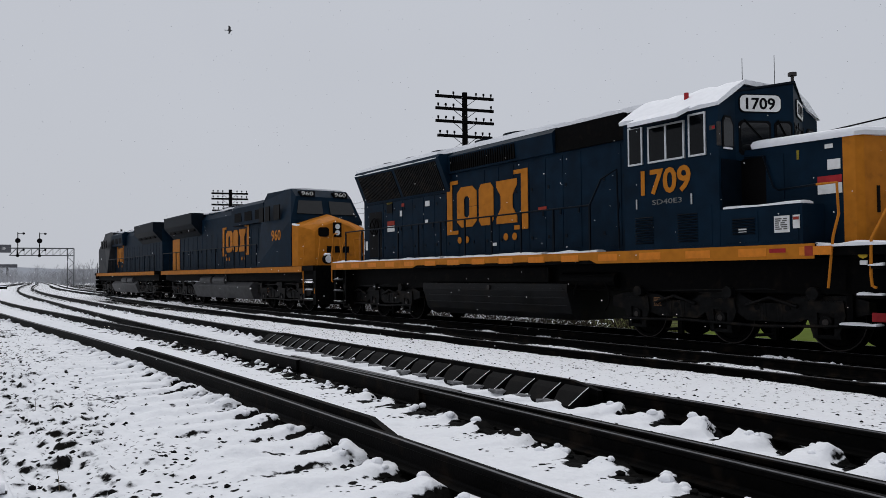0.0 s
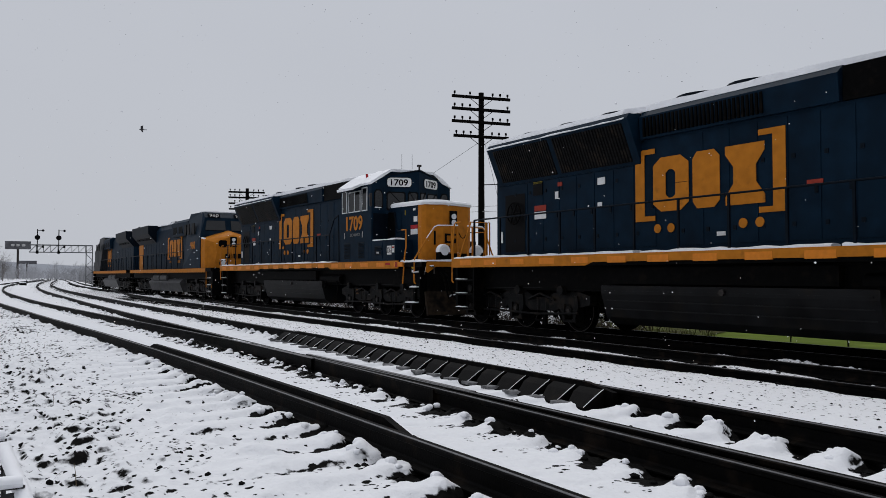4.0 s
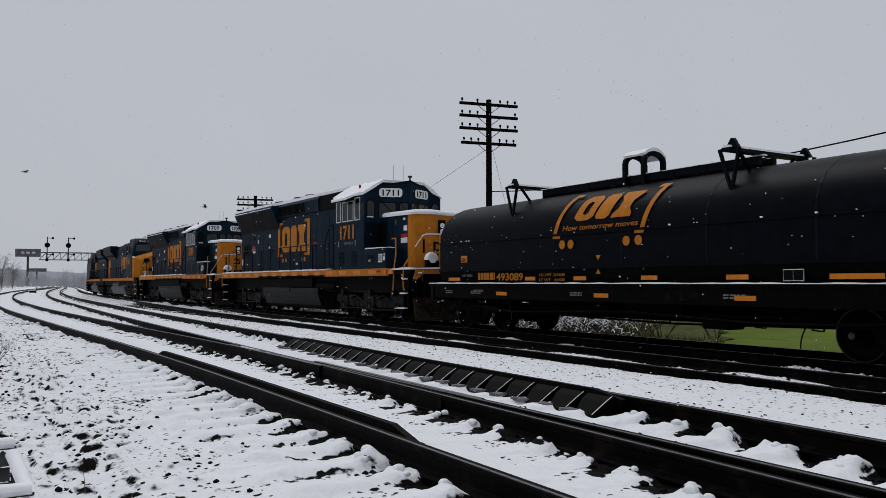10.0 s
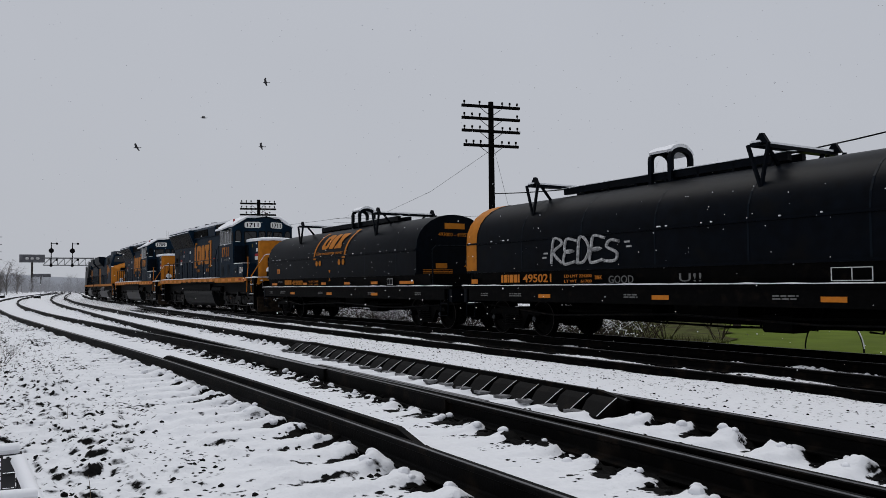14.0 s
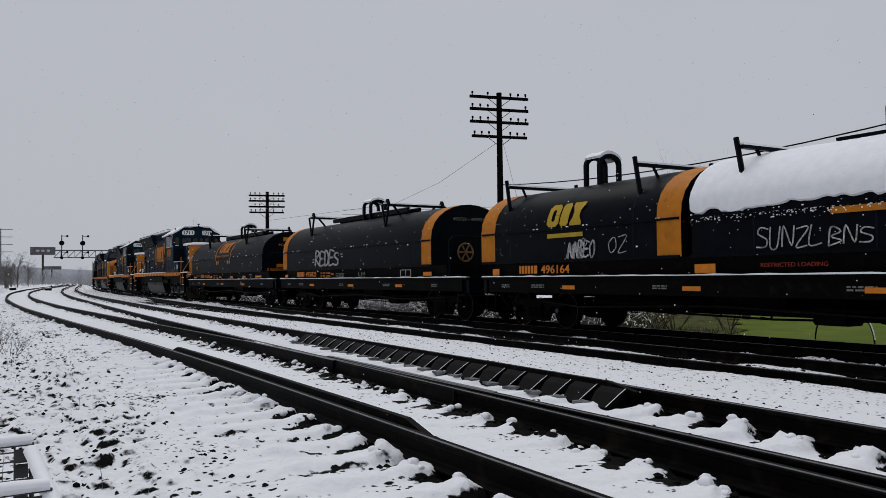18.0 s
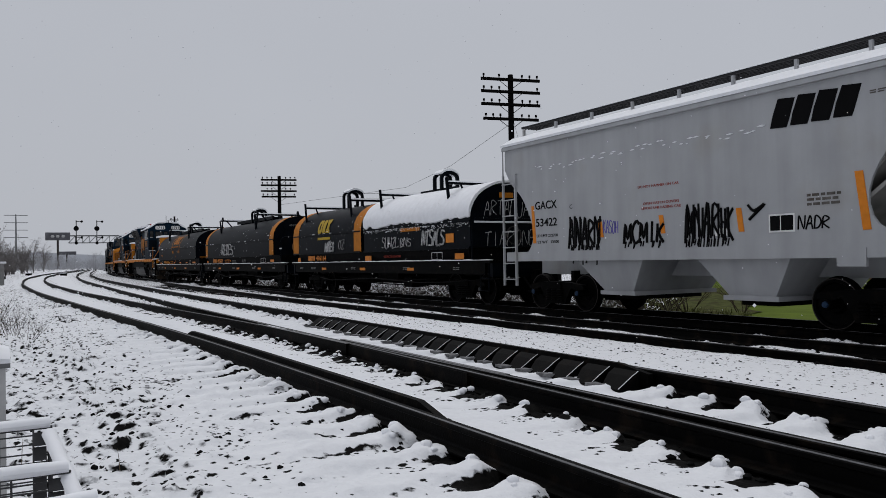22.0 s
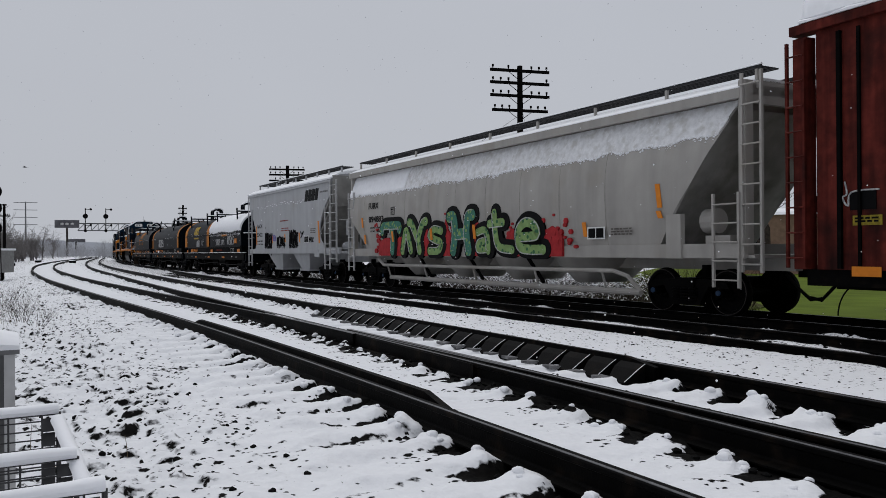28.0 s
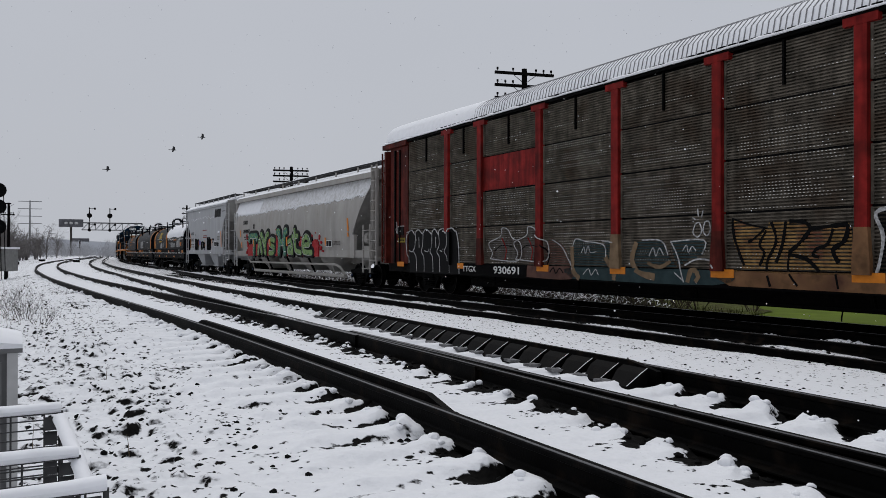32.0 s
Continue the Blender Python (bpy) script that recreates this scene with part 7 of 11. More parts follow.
    for k in range(8):
        bw.tube([(X(90.05), 0.85, 2.31), (X(90.05), 0.85 + 0.3 * math.cos(k * math.pi / 4), 2.31 + 0.3 * math.sin(k * math.pi / 4))], 0.03, 5)
    bw.cyl((X(90.09), 0.85, 2.31), (X(90.0), 0.85, 2.31), 0.09, 10)
    part("brake_wheel", bw, CHROME, ob, "spoked hand brake wheel")
    part("brake_housing", Mesh().box(X(90.0), X(89.75), 0.62, 1.08, 2.0, 2.6), GREY, ob)
    part("brake_reservoir", Mesh().cyl((X(88.9), 0.7, 1.55), (X(89.9), 0.7, 1.55), 0.2, 14).box(X(90.0), X(89.4), -0.2, 0.4, 1.3, 1.6), GREY, ob)
    part("cross_rail", Mesh().tube([(X(90.05), -1.4, 2.62), (X(90.05), 1.5, 2.62)], 0.02, 6).tube([(X(90.1), -1.4, 1.5), (X(90.1), 1.5, 1.45)], 0.02, 6), CHROME, ob)
    snow_strip(ob, X(90.15), X(88.7), 1.1, 1.45, 1.30, 0.04)
    # lettering
    y = 1.523
    for k in range(4):
        a = 86.17 + k * 0.40
        shape("maker_logo", ob, [(X(a), 3.55), (X(a + 0.33), 3.53), (X(a + 0.38), 3.66), (X(a + 0.50), 4.02), (X(a + 0.17), 4.05), (X(a + 0.06), 3.78)], y + 0.002, INK, "black slanted block of the owner's logo" if k == 0 else "")
    lettering(ob, "GACX", X(79.18), y, 2.56, 0.2, INK, 0.88, SIDE, 0.004, name="car_mark")
    lettering(ob, "53422", X(79.20), y, 2.13, 0.2, INK, 0.86, SIDE, 0.004, name="car_number")
    lettering(ob, "LD LMT 232700", X(79.23), y, 1.86, 0.07, INK, 0.85)
    lettering(ob, "LT WT   53300", X(79.27), y, 1.70, 0.07, INK, 0.85)
    lettering(ob, "DO NOT HAMMER ON CAR", X(82.85), y, 2.78, 0.055, RUSTRED, 1.15)
    lettering(ob, "OPEN HATCH COVERS", X(83.0), y, 2.42, 0.055, RUSTRED, 1.0)
    lettering(ob, "BEFORE UNLOADING CAR", X(82.95), y, 2.32, 0.055, RUSTRED, 1.1)
    bars(ob, X(86.86), 2.30, 0.62, 0.045, 3, y, FADED)
    bars(ob, X(88.0), 3.86, 0.95, 0.02, 2, y, FADED)
    for u, z, h in ((81.62, 1.78, 0.36), (83.5, 1.80, 0.38), (85.45, 1.76, 0.44)):
        shape("reflector", ob, [(X(u), z), (X(u + 0.12), z), (X(u + 0.06), z + h), (X(u - 0.06), z + h)], y + 0.002, ORANGE)
    shape("reflector", ob, [(X(79.08), 1.71), (X(79.20), 1.71), (X(79.12), 2.66), (X(79.02), 2.66)], y + 0.002, ORANGE)
    shape("reflector", ob, [(X(87.84), 1.70), (X(87.98), 1.70), (X(87.86), 2.64), (X(87.72), 2.64)], y + 0.002, ORANGE)
    plate("stencil_border", ob, X(86.10), X(86.62), 1.72, 2.04, y + 0.001, WHITE)
    plate("consolidated_stencil", ob, X(86.13), X(86.33), 1.75, 2.01, y + 0.004, INK)
    plate("consolidated_stencil", ob, X(86.35), X(86.59), 1.75, 2.01, y + 0.004, INK)
    lettering(ob, "C", X(80.55), y, 2.5, 0.1, INK, 0.1)
    plate("door_stencil", ob, X(84.9), X(85.2), 1.70, 1.84, y + 0.002, WHITE)
    spray_tag(ob, "ANART", lambda a, b: (X(80.5 + a), y, 1.56 + b), 1.2, 0.66, 0.030, INK, "black sprayed graffiti with runs", 0.0, 0.40)
    spray_tag(ob, "MCMIK", lambda a, b: (X(82.4 + a), y, 1.64 + b), 1.2, 0.44, 0.034, INK, "black sprayed graffiti with runs", 0.15, 0.16)
    spray_tag(ob, "MNIIK", lambda a, b: (X(84.15 + a), y, 1.62 + b), 1.2, 0.70, 0.028, INK, "black sprayed graffiti with runs", 0.1, 0.2)
    spray_tag(ob, "KASOH", lambda a, b: (X(81.72 + a), y, 1.86 + b), 0.5, 0.28, 0.010, material("faded_violet_marker", (0.12, 0.10, 0.35), 0.6), "faded violet marker scrawl")
    spray_tag(ob, "HNARN", lambda a, b: (X(80.55 + a), y + 0.004, 1.60 + b), 1.1, 0.62, 0.026, INK, "black sprayed graffiti with runs", 0.1, 0.3)
    spray_tag(ob, "NIARH", lambda a, b: (X(84.2 + a), y + 0.004, 1.70 + b), 1.05, 0.66, 0.026, INK, "", 0.05, 0.35)
    spray_tag(ob, "Y", lambda a, b: (X(85.62 + a), y, 2.02 + b), 0.4, 0.2, 0.03, INK)
    spray_tag(ob, "NADR", lambda a, b: (X(86.68 + a), y, 1.76 + b), 0.6, 0.22, 0.014, INK, "small black sprayed tag")
    # patches of clinging snow
    m = Mesh()
    for k in range(44):
        t = k / 44
        u = 79.2 + 7.0 * t + random.uniform(-0.1, 0.1)
        z = 3.62 - 0.05 * math.sin(t * 9) + random.uniform(-0.07, 0.06)
        w = random.uniform(0.05, 0.22)
        m.prism([(X(u), z), (X(u + w * 0.5), z - 0.012), (X(u + w), z + 0.006), (X(u + w * 0.6), z + 0.018)], 1.52, 1.532, "y")
    tagged(part("clinging_snow", m, SNOW, ob, "specks of snow stuck to the flank"), kind="stuff")
    for xc in (X(80.2 - 0.9 + 0.05), X(87.75)):
        freight_truck(ob, xc, HUB)
    coupler(ob, X(90.0), -1)
    coupler(ob, X(78.0), 1)
    TRAIN.append((ob, uc, 4.3))


def curved_flank(t):
    """Half section of the round-sided hopper, t from the sill up to the eave: y, z."""
    z = 1.42 + (4.30 - 1.42) * t
    y = 1.46 + 0.10 * math.sin(math.pi * min(1, t * 1.25)) - 0.30 * max(0, t - 0.55) ** 2 / 0.2
    return y, z


def hopper_round():
    ob = new("covered_hopper")
    tagged(ob, "beige-grey round-sided covered hopper with large green graffiti and clinging snow", "freight car", "covered hoppers of the train")
    u0, u1 = 90.55, 110.2
    uc = (u0 + u1) / 2

    def X(u):
        return uc - u
    prof = [curved_flank(i / 20) for i in range(21)]
    # the ends are cut on a slant
    m = Mesh()
    NS = 30

    def ends(z):
        a = 91.0 + np.interp(z, [1.42, 1.75, 2.11, 2.4, 2.7, 3.56, 3.94, 4.15, 4.3], [1.6, 1.35, 0.90, 0.50, 0.20, 0.04, 0.0, 0.12, 0.4])
        b = 109.45 - np.interp(z, [1.42, 2.11, 2.67, 3.4, 4.14, 4.3], [2.0, 1.54, 1.06, 0.53, 0.09, 0.0])
        return a, b
    rings = []
    for k in range(NS + 1):
        f = k / NS
        ring = []
        for y, z in prof:
            a, b = ends(z)
            ring.append((X(a + (b - a) * f), y, z))
        for y, z in prof[::-1]:
            a, b = ends(z)
            ring.append((X(a + (b - a) * f), -y, z))
        rings.append(ring)
    m.rings(rings, caps=False)
    part("hopper_body", m, BEIGE, ob, "beige-grey rounded flank with weld seams", True)
    for ring in (rings[0], rings[-1]):
        part("end_sheet", Mesh().rings([ring, [(x * 0.999, y * 0.99, z) for x, y, z in ring]]), GRIME_SHADE, ob, "grimy end sheet with shade put into its grey")
    seam = Mesh()
    for u in np.arange(92.53, 107.5, 1.665):
        rings = [[(X(u + d), y + 0.004, z) for y, z in prof if z < 3.9] for d in (-0.012, 0.012)]
        seam.rings(rings, caps=False, closed=False)
    # seam strips are darker, the weld's shadow being in their colour
    part("weld_seam", seam, material("seam_shadow_paint", (0.25, 0.24, 0.22), 0.6), ob)
    rf = Mesh().prism([(-1.42, 4.26), (1.42, 4.26), (1.44, 4.36), (0.9, 4.56), (-0.9, 4.56), (-1.44, 4.36)], X(109.5), X(90.95))
    part("roof", rf, BEIGE, ob)
    part("eave_trim", Mesh().box(X(109.5), X(90.95), 1.40, 1.48, 4.16, 4.35).box(X(109.5), X(90.95), -1.48, -1.40, 4.16, 4.35), BEIGE, ob)
    hatch = Mesh().box(X(108.5), X(92.0), -0.35, 0.35, 4.55, 4.68)
    part("roof_hatch", hatch, BEIGE, ob)
    sn = Mesh().rings([[(x, 1.46, 4.33), (x, 1.45, 4.38), (x, 0.9, 4.60), (x, -0.9, 4.60), (x, -1.45, 4.38), (x, -0.9, 4.54), (x, 0.9, 4.54)] for x in np.linspace(X(109.5), X(90.95), 30)])
    part("roof_snow", sn, SNOW, ob, "", True)
    roof_walk(ob, X(90.9), X(109.6), 4.80, BEIGE)
    # snow on the upper flank with a ragged lower edge
    def low_edge(f):
        return 3.40 + 0.10 * f + 0.03 * math.sin(f * 21) + 0.12 * (float(lattice(np.array([f * 60]), np.array([0.5]), 71)[0]) - 0.5) + 0.06 * (float(lattice(np.array([f * 190]), np.array([0.5]), 72)[0]) - 0.5)
    N = 200
    for f0, f1, thick, mat, label in ((0.0, 0.26, 0.040, SNOW, "thick snow on the rounded shoulder"), (0.26, 1.0, 0.022, CRUST, "ragged sheet of snow on the upper flank")):
        sm = Mesh()
        rings = []
        for k in range(int(N * f0), int(N * f1) + 1):
            f = k / N
            low = low_edge(f)
            outer, inside = [], []
            for i in range(13):
                z = low + (4.17 - low) * i / 12
                y = curved_flank((z - 1.42) / 2.88)[0]
                a, b = ends(z)
                d = 0.004 if i == 0 else thick + random.uniform(-0.005, 0.008)
                x = X(a + 0.02 + (b - a - 0.06) * f)
                outer.append((x, y + d, z))
                inside.append((x, y - 0.01, z))
            rings.append(outer + inside[::-1])
        sm.rings(rings)
        part("clinging_snow", sm, mat, ob, label, True)
    crumbs = Mesh()
    for k in range(1500):
        f = random.random()
        z = low_edge(f) - abs(random.gauss(0, 0.045)) + 0.04
        a, b = ends(z)
        crumbs.ball((X(a + 0.05 + (b - a - 0.1) * f), curved_flank((z - 1.42) / 2.88)[0] + 0.004, z), random.uniform(0.008, 0.026), 5, 4, 0.8)
    tagged(part("snow_speck", crumbs, SNOW, ob, "grains of snow along the ragged edge"), kind="stuff")
    part("side_sill", Mesh().box(X(109.6), X(91.0), 1.40, 1.50, 1.16, 1.44).box(X(109.6), X(91.0), -1.50, -1.40, 1.16, 1.44).box(X(109.8), X(90.9), -0.3, 0.3, 0.9, 1.2), BEIGE, ob)
    for a in (95.2, 98.2, 101.2, 104.0):
        bay = Mesh()
        bay.rings([[(X(a) + 1.5 * math.cos(k * math.pi / 8), 1.35 * math.sin(k * math.pi / 8), 1.42) for k in range(16)], [(X(a) + 1.1 * math.cos(k * math.pi / 8), 1.2 * math.sin(k * math.pi / 8), 1.0) for k in range(16)], [(X(a) + 0.4 * math.cos(k * math.pi / 8), 0.8 * math.sin(k * math.pi / 8), 0.52) for k in range(16)]])
        part("discharge_bay", bay, BEIGE, ob, "rounded discharge bay", True)
    pp = Mesh()
    pp.tube([(X(93.6), 1.45, 1.05), (X(94.0), 1.45, 0.85), (X(106.0), 1.45, 0.86), (X(106.4), 1.4, 0.75), (X(106.7), 1.3, 0.42)], 0.05, 8)
    pp.tube([(X(94.3), 1.3, 0.42), (X(106.7), 1.3, 0.40)], 0.075, 10)
    for u in (94.3, 97.0, 100.0, 103.0, 105.6):
        pp.tube([(X(u), 1.45, 0.86), (X(u), 1.32, 0.45)], 0.03, 6)
    part("discharge_pipe", pp, BEIGE, ob, "long pale discharge pipes under the sill")
    br = Mesh()
    for u in (96.6, 99.7, 102.6):
        br.tube([(X(u), 1.4, 1.2), (X(u + 0.55), 1.25, 0.5)], 0.05, 6)
    part("pipe_brace", br, UNDER, ob)
    part("end_platform", Mesh().box(X(109.75), X(107.9), -1.4, 1.4, 1.16, 1.22).box(X(92.0), X(90.9), -1.4, 1.4, 1.16, 1.22), BEIGE, ob)
    es = Mesh()
    es.add([(X(109.35), -1.35, 4.0), (X(109.35), 1.35, 4.0), (X(106.6), 1.35, 1.3), (X(106.6), -1.35, 1.3), (X(109.28), -1.35, 4.0), (X(109.28), 1.35, 4.0), (X(106.5), 1.35, 1.3), (X(106.5), -1.35, 1.3)], [(0, 1, 2, 3), (7, 6, 5, 4), (0, 4, 5, 1), (2, 6, 7, 3), (1, 5, 6, 2), (0, 3, 7, 4)])
    part("slope_sheet", es, GRIME_SHADE, ob)
    part("end_post", Mesh().box(X(109.58), X(109.42), 1.2, 1.42, 1.2, 4.5).box(X(109.58), X(109.42), -1.42, -1.2, 1.2, 4.5).box(X(109.5), X(109.4), -1.3, 1.3, 4.1, 4.45).box(X(91.15), X(91.0), 1.2, 1.42, 1.2, 4.4), BEIGE, ob)
    ladder(ob, X(109.55), X(109.98), 1.48, 0.9, 4.6, 10, BEIGE)
    ladder(ob, X(108.9), X(109.5), 1.52, 0.60, 2.4, 5, BEIGE)
    ladder(ob, X(91.0), X(91.5), 1.52, 0.60, 3.6, 8)
    part("jack_pad", Mesh().box(X(108.1), X(107.7), 1.44, 1.56, 1.15, 2.05), BEIGE, ob)
    part("equipment_box", Mesh().box(X(109.2), X(108.6), 0.9, 1.4, 1.22, 1.6), BEIGE, ob)
    bw = Mesh().tube([(X(109.7), -0.2 + 0.3 * math.cos(k * math.pi / 8), 2.2 + 0.3 * math.sin(k * math.pi / 8)) for k in range(17)], 0.024, 6)
    part("brake_wheel", bw, UNDER, ob)
    part("brake_reservoir", Mesh().cyl((X(108.3), 1.0, 1.9), (X(108.6), 1.0, 1.9), 0.25, 14), BEIGE, ob)
    lettering(ob, "FURX", X(92.98), 1.572, 2.88, 0.22, INK, 0.85, SIDE, 0.003, 0.1, name="car_mark")
    lettering(ob, "894883", X(93.0), 1.575, 2.39, 0.22, INK, 1.22, SIDE, 0.003, name="car_number")
    lettering(ob, "LD LMT 219100", X(93.12), 1.572, 2.16, 0.06, INK, 0.85)
    lettering(ob, "LT WT   66900", X(93.14), 1.57, 2.03, 0.06, INK, 0.85)
    box = Mesh()
    for u0_, u1_, z0_, z1_ in ((94.84, 95.10, 2.59, 2.605), (94.84, 95.10, 2.845, 2.86), (94.84, 94.855, 2.605, 2.845), (95.085, 95.10, 2.605, 2.845)):
        box.box(X(u1_), X(u0_), 1.56, 1.578, z0_, z1_)
    part("plate_frame", box, INK, ob)
    lettering(ob, "C", X(94.92), 1.576, 2.64, 0.09, INK, 0.09)
    lettering(ob, "PLATE", X(94.89), 1.576, 2.76, 0.045, INK, 0.15)
    for u, z, h in ((92.38, 2.22, 0.36), (92.62, 1.60, 0.34), (95.0, 1.66, 0.36), (97.75, 1.68, 0.36), (100.3, 1.68, 0.40), (107.48, 2.20, 0.5), (105.12, 1.64, 0.34), (107.5, 1.98, 0.16)):
        shape("reflector", ob, [(X(u), z), (X(u + 0.13), z), (X(u + 0.06), z + h), (X(u - 0.07), z + h)], 1.606 if 94 < u < 104 else 1.57, ORANGE)
    plate("stencil_border", ob, X(105.25), X(105.85), 1.58, 1.86, 1.568, WHITE)
    plate("consolidated_stencil", ob, X(105.29), X(105.53), 1.61, 1.83, 1.573, INK)
    plate("consolidated_stencil", ob, X(105.56), X(105.81), 1.61, 1.83, 1.573, INK)
    bars(ob, X(106.05), 1.78, 0.7, 0.035, 3, 1.565, FADED)
    bars(ob, X(102.3), 1.35, 0.6, 0.05, 2, 1.503, INK)
    # large lettered graffiti: red ground, black outline, spotted green faces, white edge lights
    for k in range(90):
        u = random.choice((93.6, 93.9, 95.7, 95.75, 97.5, 98.75, 98.8, 100.3, 102.2, 103.7, 104.1, 104.5)) + random.gauss(0, 0.16)
        z = random.choice((1.45, 1.7, 1.95, 2.1, 2.25)) + random.gauss(0, 0.1)
        if z < 1.25 or (u > 104 and z > 2.05):
            continue
        part("graffiti_splash", Mesh().prism(disc(X(u), z, random.uniform(0.03, 0.085), 9, random.uniform(0.9, 1.5)), 1.505, 1.572, "y"), SPLASH, ob)
    rs = Mesh()
    for u, w, h in ((93.8, 1.2, 0.65), (95.2, 0.7, 0.7), (97.2, 0.6, 0.9), (98.3, 0.8, 0.8), (100.1, 0.5, 0.9), (101.9, 0.7, 0.7), (103.1, 1.2, 0.75)):
        k = 12
        rs.prism([(X(u), 1.18), (X(u + w), 1.18)] + [(X(u + w * (1 - i / k)), 1.18 + h * (0.75 + 0.25 * math.sin(math.pi * i / k)) * random.uniform(0.88, 1.05)) for i in range(k + 1)], 1.50, 1.564, "y")
    part("graffiti_ground", rs, SPLASH, ob, "red sprayed ground of the graffiti")
    MINT = spotted("mint_spray_paint", (0.19, 0.30, 0.11), (0.035, 0.12, 0.055))
    SEA = spotted("sea_green_spray_paint", (0.050, 0.17, 0.125), (0.20, 0.31, 0.10))

    def ribbon(m, pts, w, y, push=0.0):
        """A flat rounded stroke along (u, z) points."""
        q = rounded([(u, z, 0) for u, z in pts], 5)
        rings = []
        for i, c in enumerate(q):
            d = (q[min(i + 1, len(q) - 1)] - q[max(i - 1, 0)]).normalized()
            n = Vector((-d.y, d.x, 0))
            l, r = c + n * (w / 2 + push), c - n * (w / 2 - push)
            rings.append([(X(l.x), 1.50, l.y), (X(l.x), y, l.y), (X(r.x), y, r.y), (X(r.x), 1.50, r.y)])
        m.rings(rings)
        for c in (q[0], q[-1]):
            m.prism(disc(X(c.x), c.y, w / 2, 12), 1.50, y - 0.0006, "y")
    letters = (
        (94.12, 1.40, 1.16, 0.29, SEA, (((0.02, 0.72), (0.08, 0.9), (0.5, 0.92), (0.97, 0.9), (0.98, 0.76)), ((0.5, 0.9), (0.62, 0.5), (0.60, 0.02)))),
        (95.66, 1.80, 1.22, 0.28, MINT, (((0.05, 0.03), (0.13, 0.45), (0.20, 0.66), (0.30, 0.40), (0.38, 0.05)), ((0.32, 0.92), (0.42, 0.86), (0.62, 0.42)), ((0.96, 0.92), (0.84, 0.86), (0.68, 0.42), (0.72, 0.03)))),
        (97.56, 0.88, 0.92, 0.25, MINT, (((0.92, 0.86), (0.40, 0.94), (0.10, 0.68), (0.48, 0.50), (0.90, 0.36), (0.72, 0.06), (0.08, 0.04)),)),
        (98.86, 1.36, 1.26, 0.34, SEA, (((0.02, 0.95), (0.20, 0.93), (0.26, 0.5), (0.18, 0.03)), ((0.98, 0.97), (0.80, 0.93), (0.74, 0.5), (0.82, 0.03)), ((0.26, 0.46), (0.74, 0.48)))),
        (100.42, 0.66, 0.80, 0.22, MINT, (((0.08, 0.86), (0.62, 0.94), (0.88, 0.6), (0.92, 0.03)), ((0.86, 0.50), (0.22, 0.40), (0.16, 0.10), (0.80, 0.10)))),
        (101.10, 1.10, 1.26, 0.24, MINT, (((0.22, 0.97), (0.26, 0.5), (0.42, 0.12), (0.98, 0.04)), ((0.0, 0.70), (0.58, 0.72)))),
        (102.38, 1.16, 0.96, 0.26, MINT, (((0.16, 0.46), (0.78, 0.52), (0.66, 0.86), (0.34, 0.95), (0.08, 0.66), (0.14, 0.16), (0.50, 0.05), (1.0, 0.05)),)))
    for u, w, h, t, mat, ways in letters:
        back, face, light = Mesh(), Mesh(), Mesh()
        for k, way in enumerate(ways):
            pts = [(u + a * w, 1.31 + b * (h - 0.17)) for a, b in way]
            ribbon(back, [(a + 0.07, b + 0.02) for a, b in pts], t + 0.26, 1.576 + 0.002 * k)
            ribbon(face, pts, t, 1.588 + 0.002 * k)
            ribbon(light, pts, 0.028, 1.597 + 0.001 * k, -t * 0.43)
        g = part("graffiti_letter", back, INK, ob, "black outline of a sprayed bubble letter")
        part("letter_face", face, mat, g, "spotted green face of the sprayed letter")
        part("letter_light", light, SPRAY, g)
    for xc in (X(92.3), X(107.75)):
        freight_truck(ob, xc, HUB)
    coupler(ob, X(109.7), -1)
    coupler(ob, X(91.0), 1)
    TRAIN.append((ob, uc, 7.7))


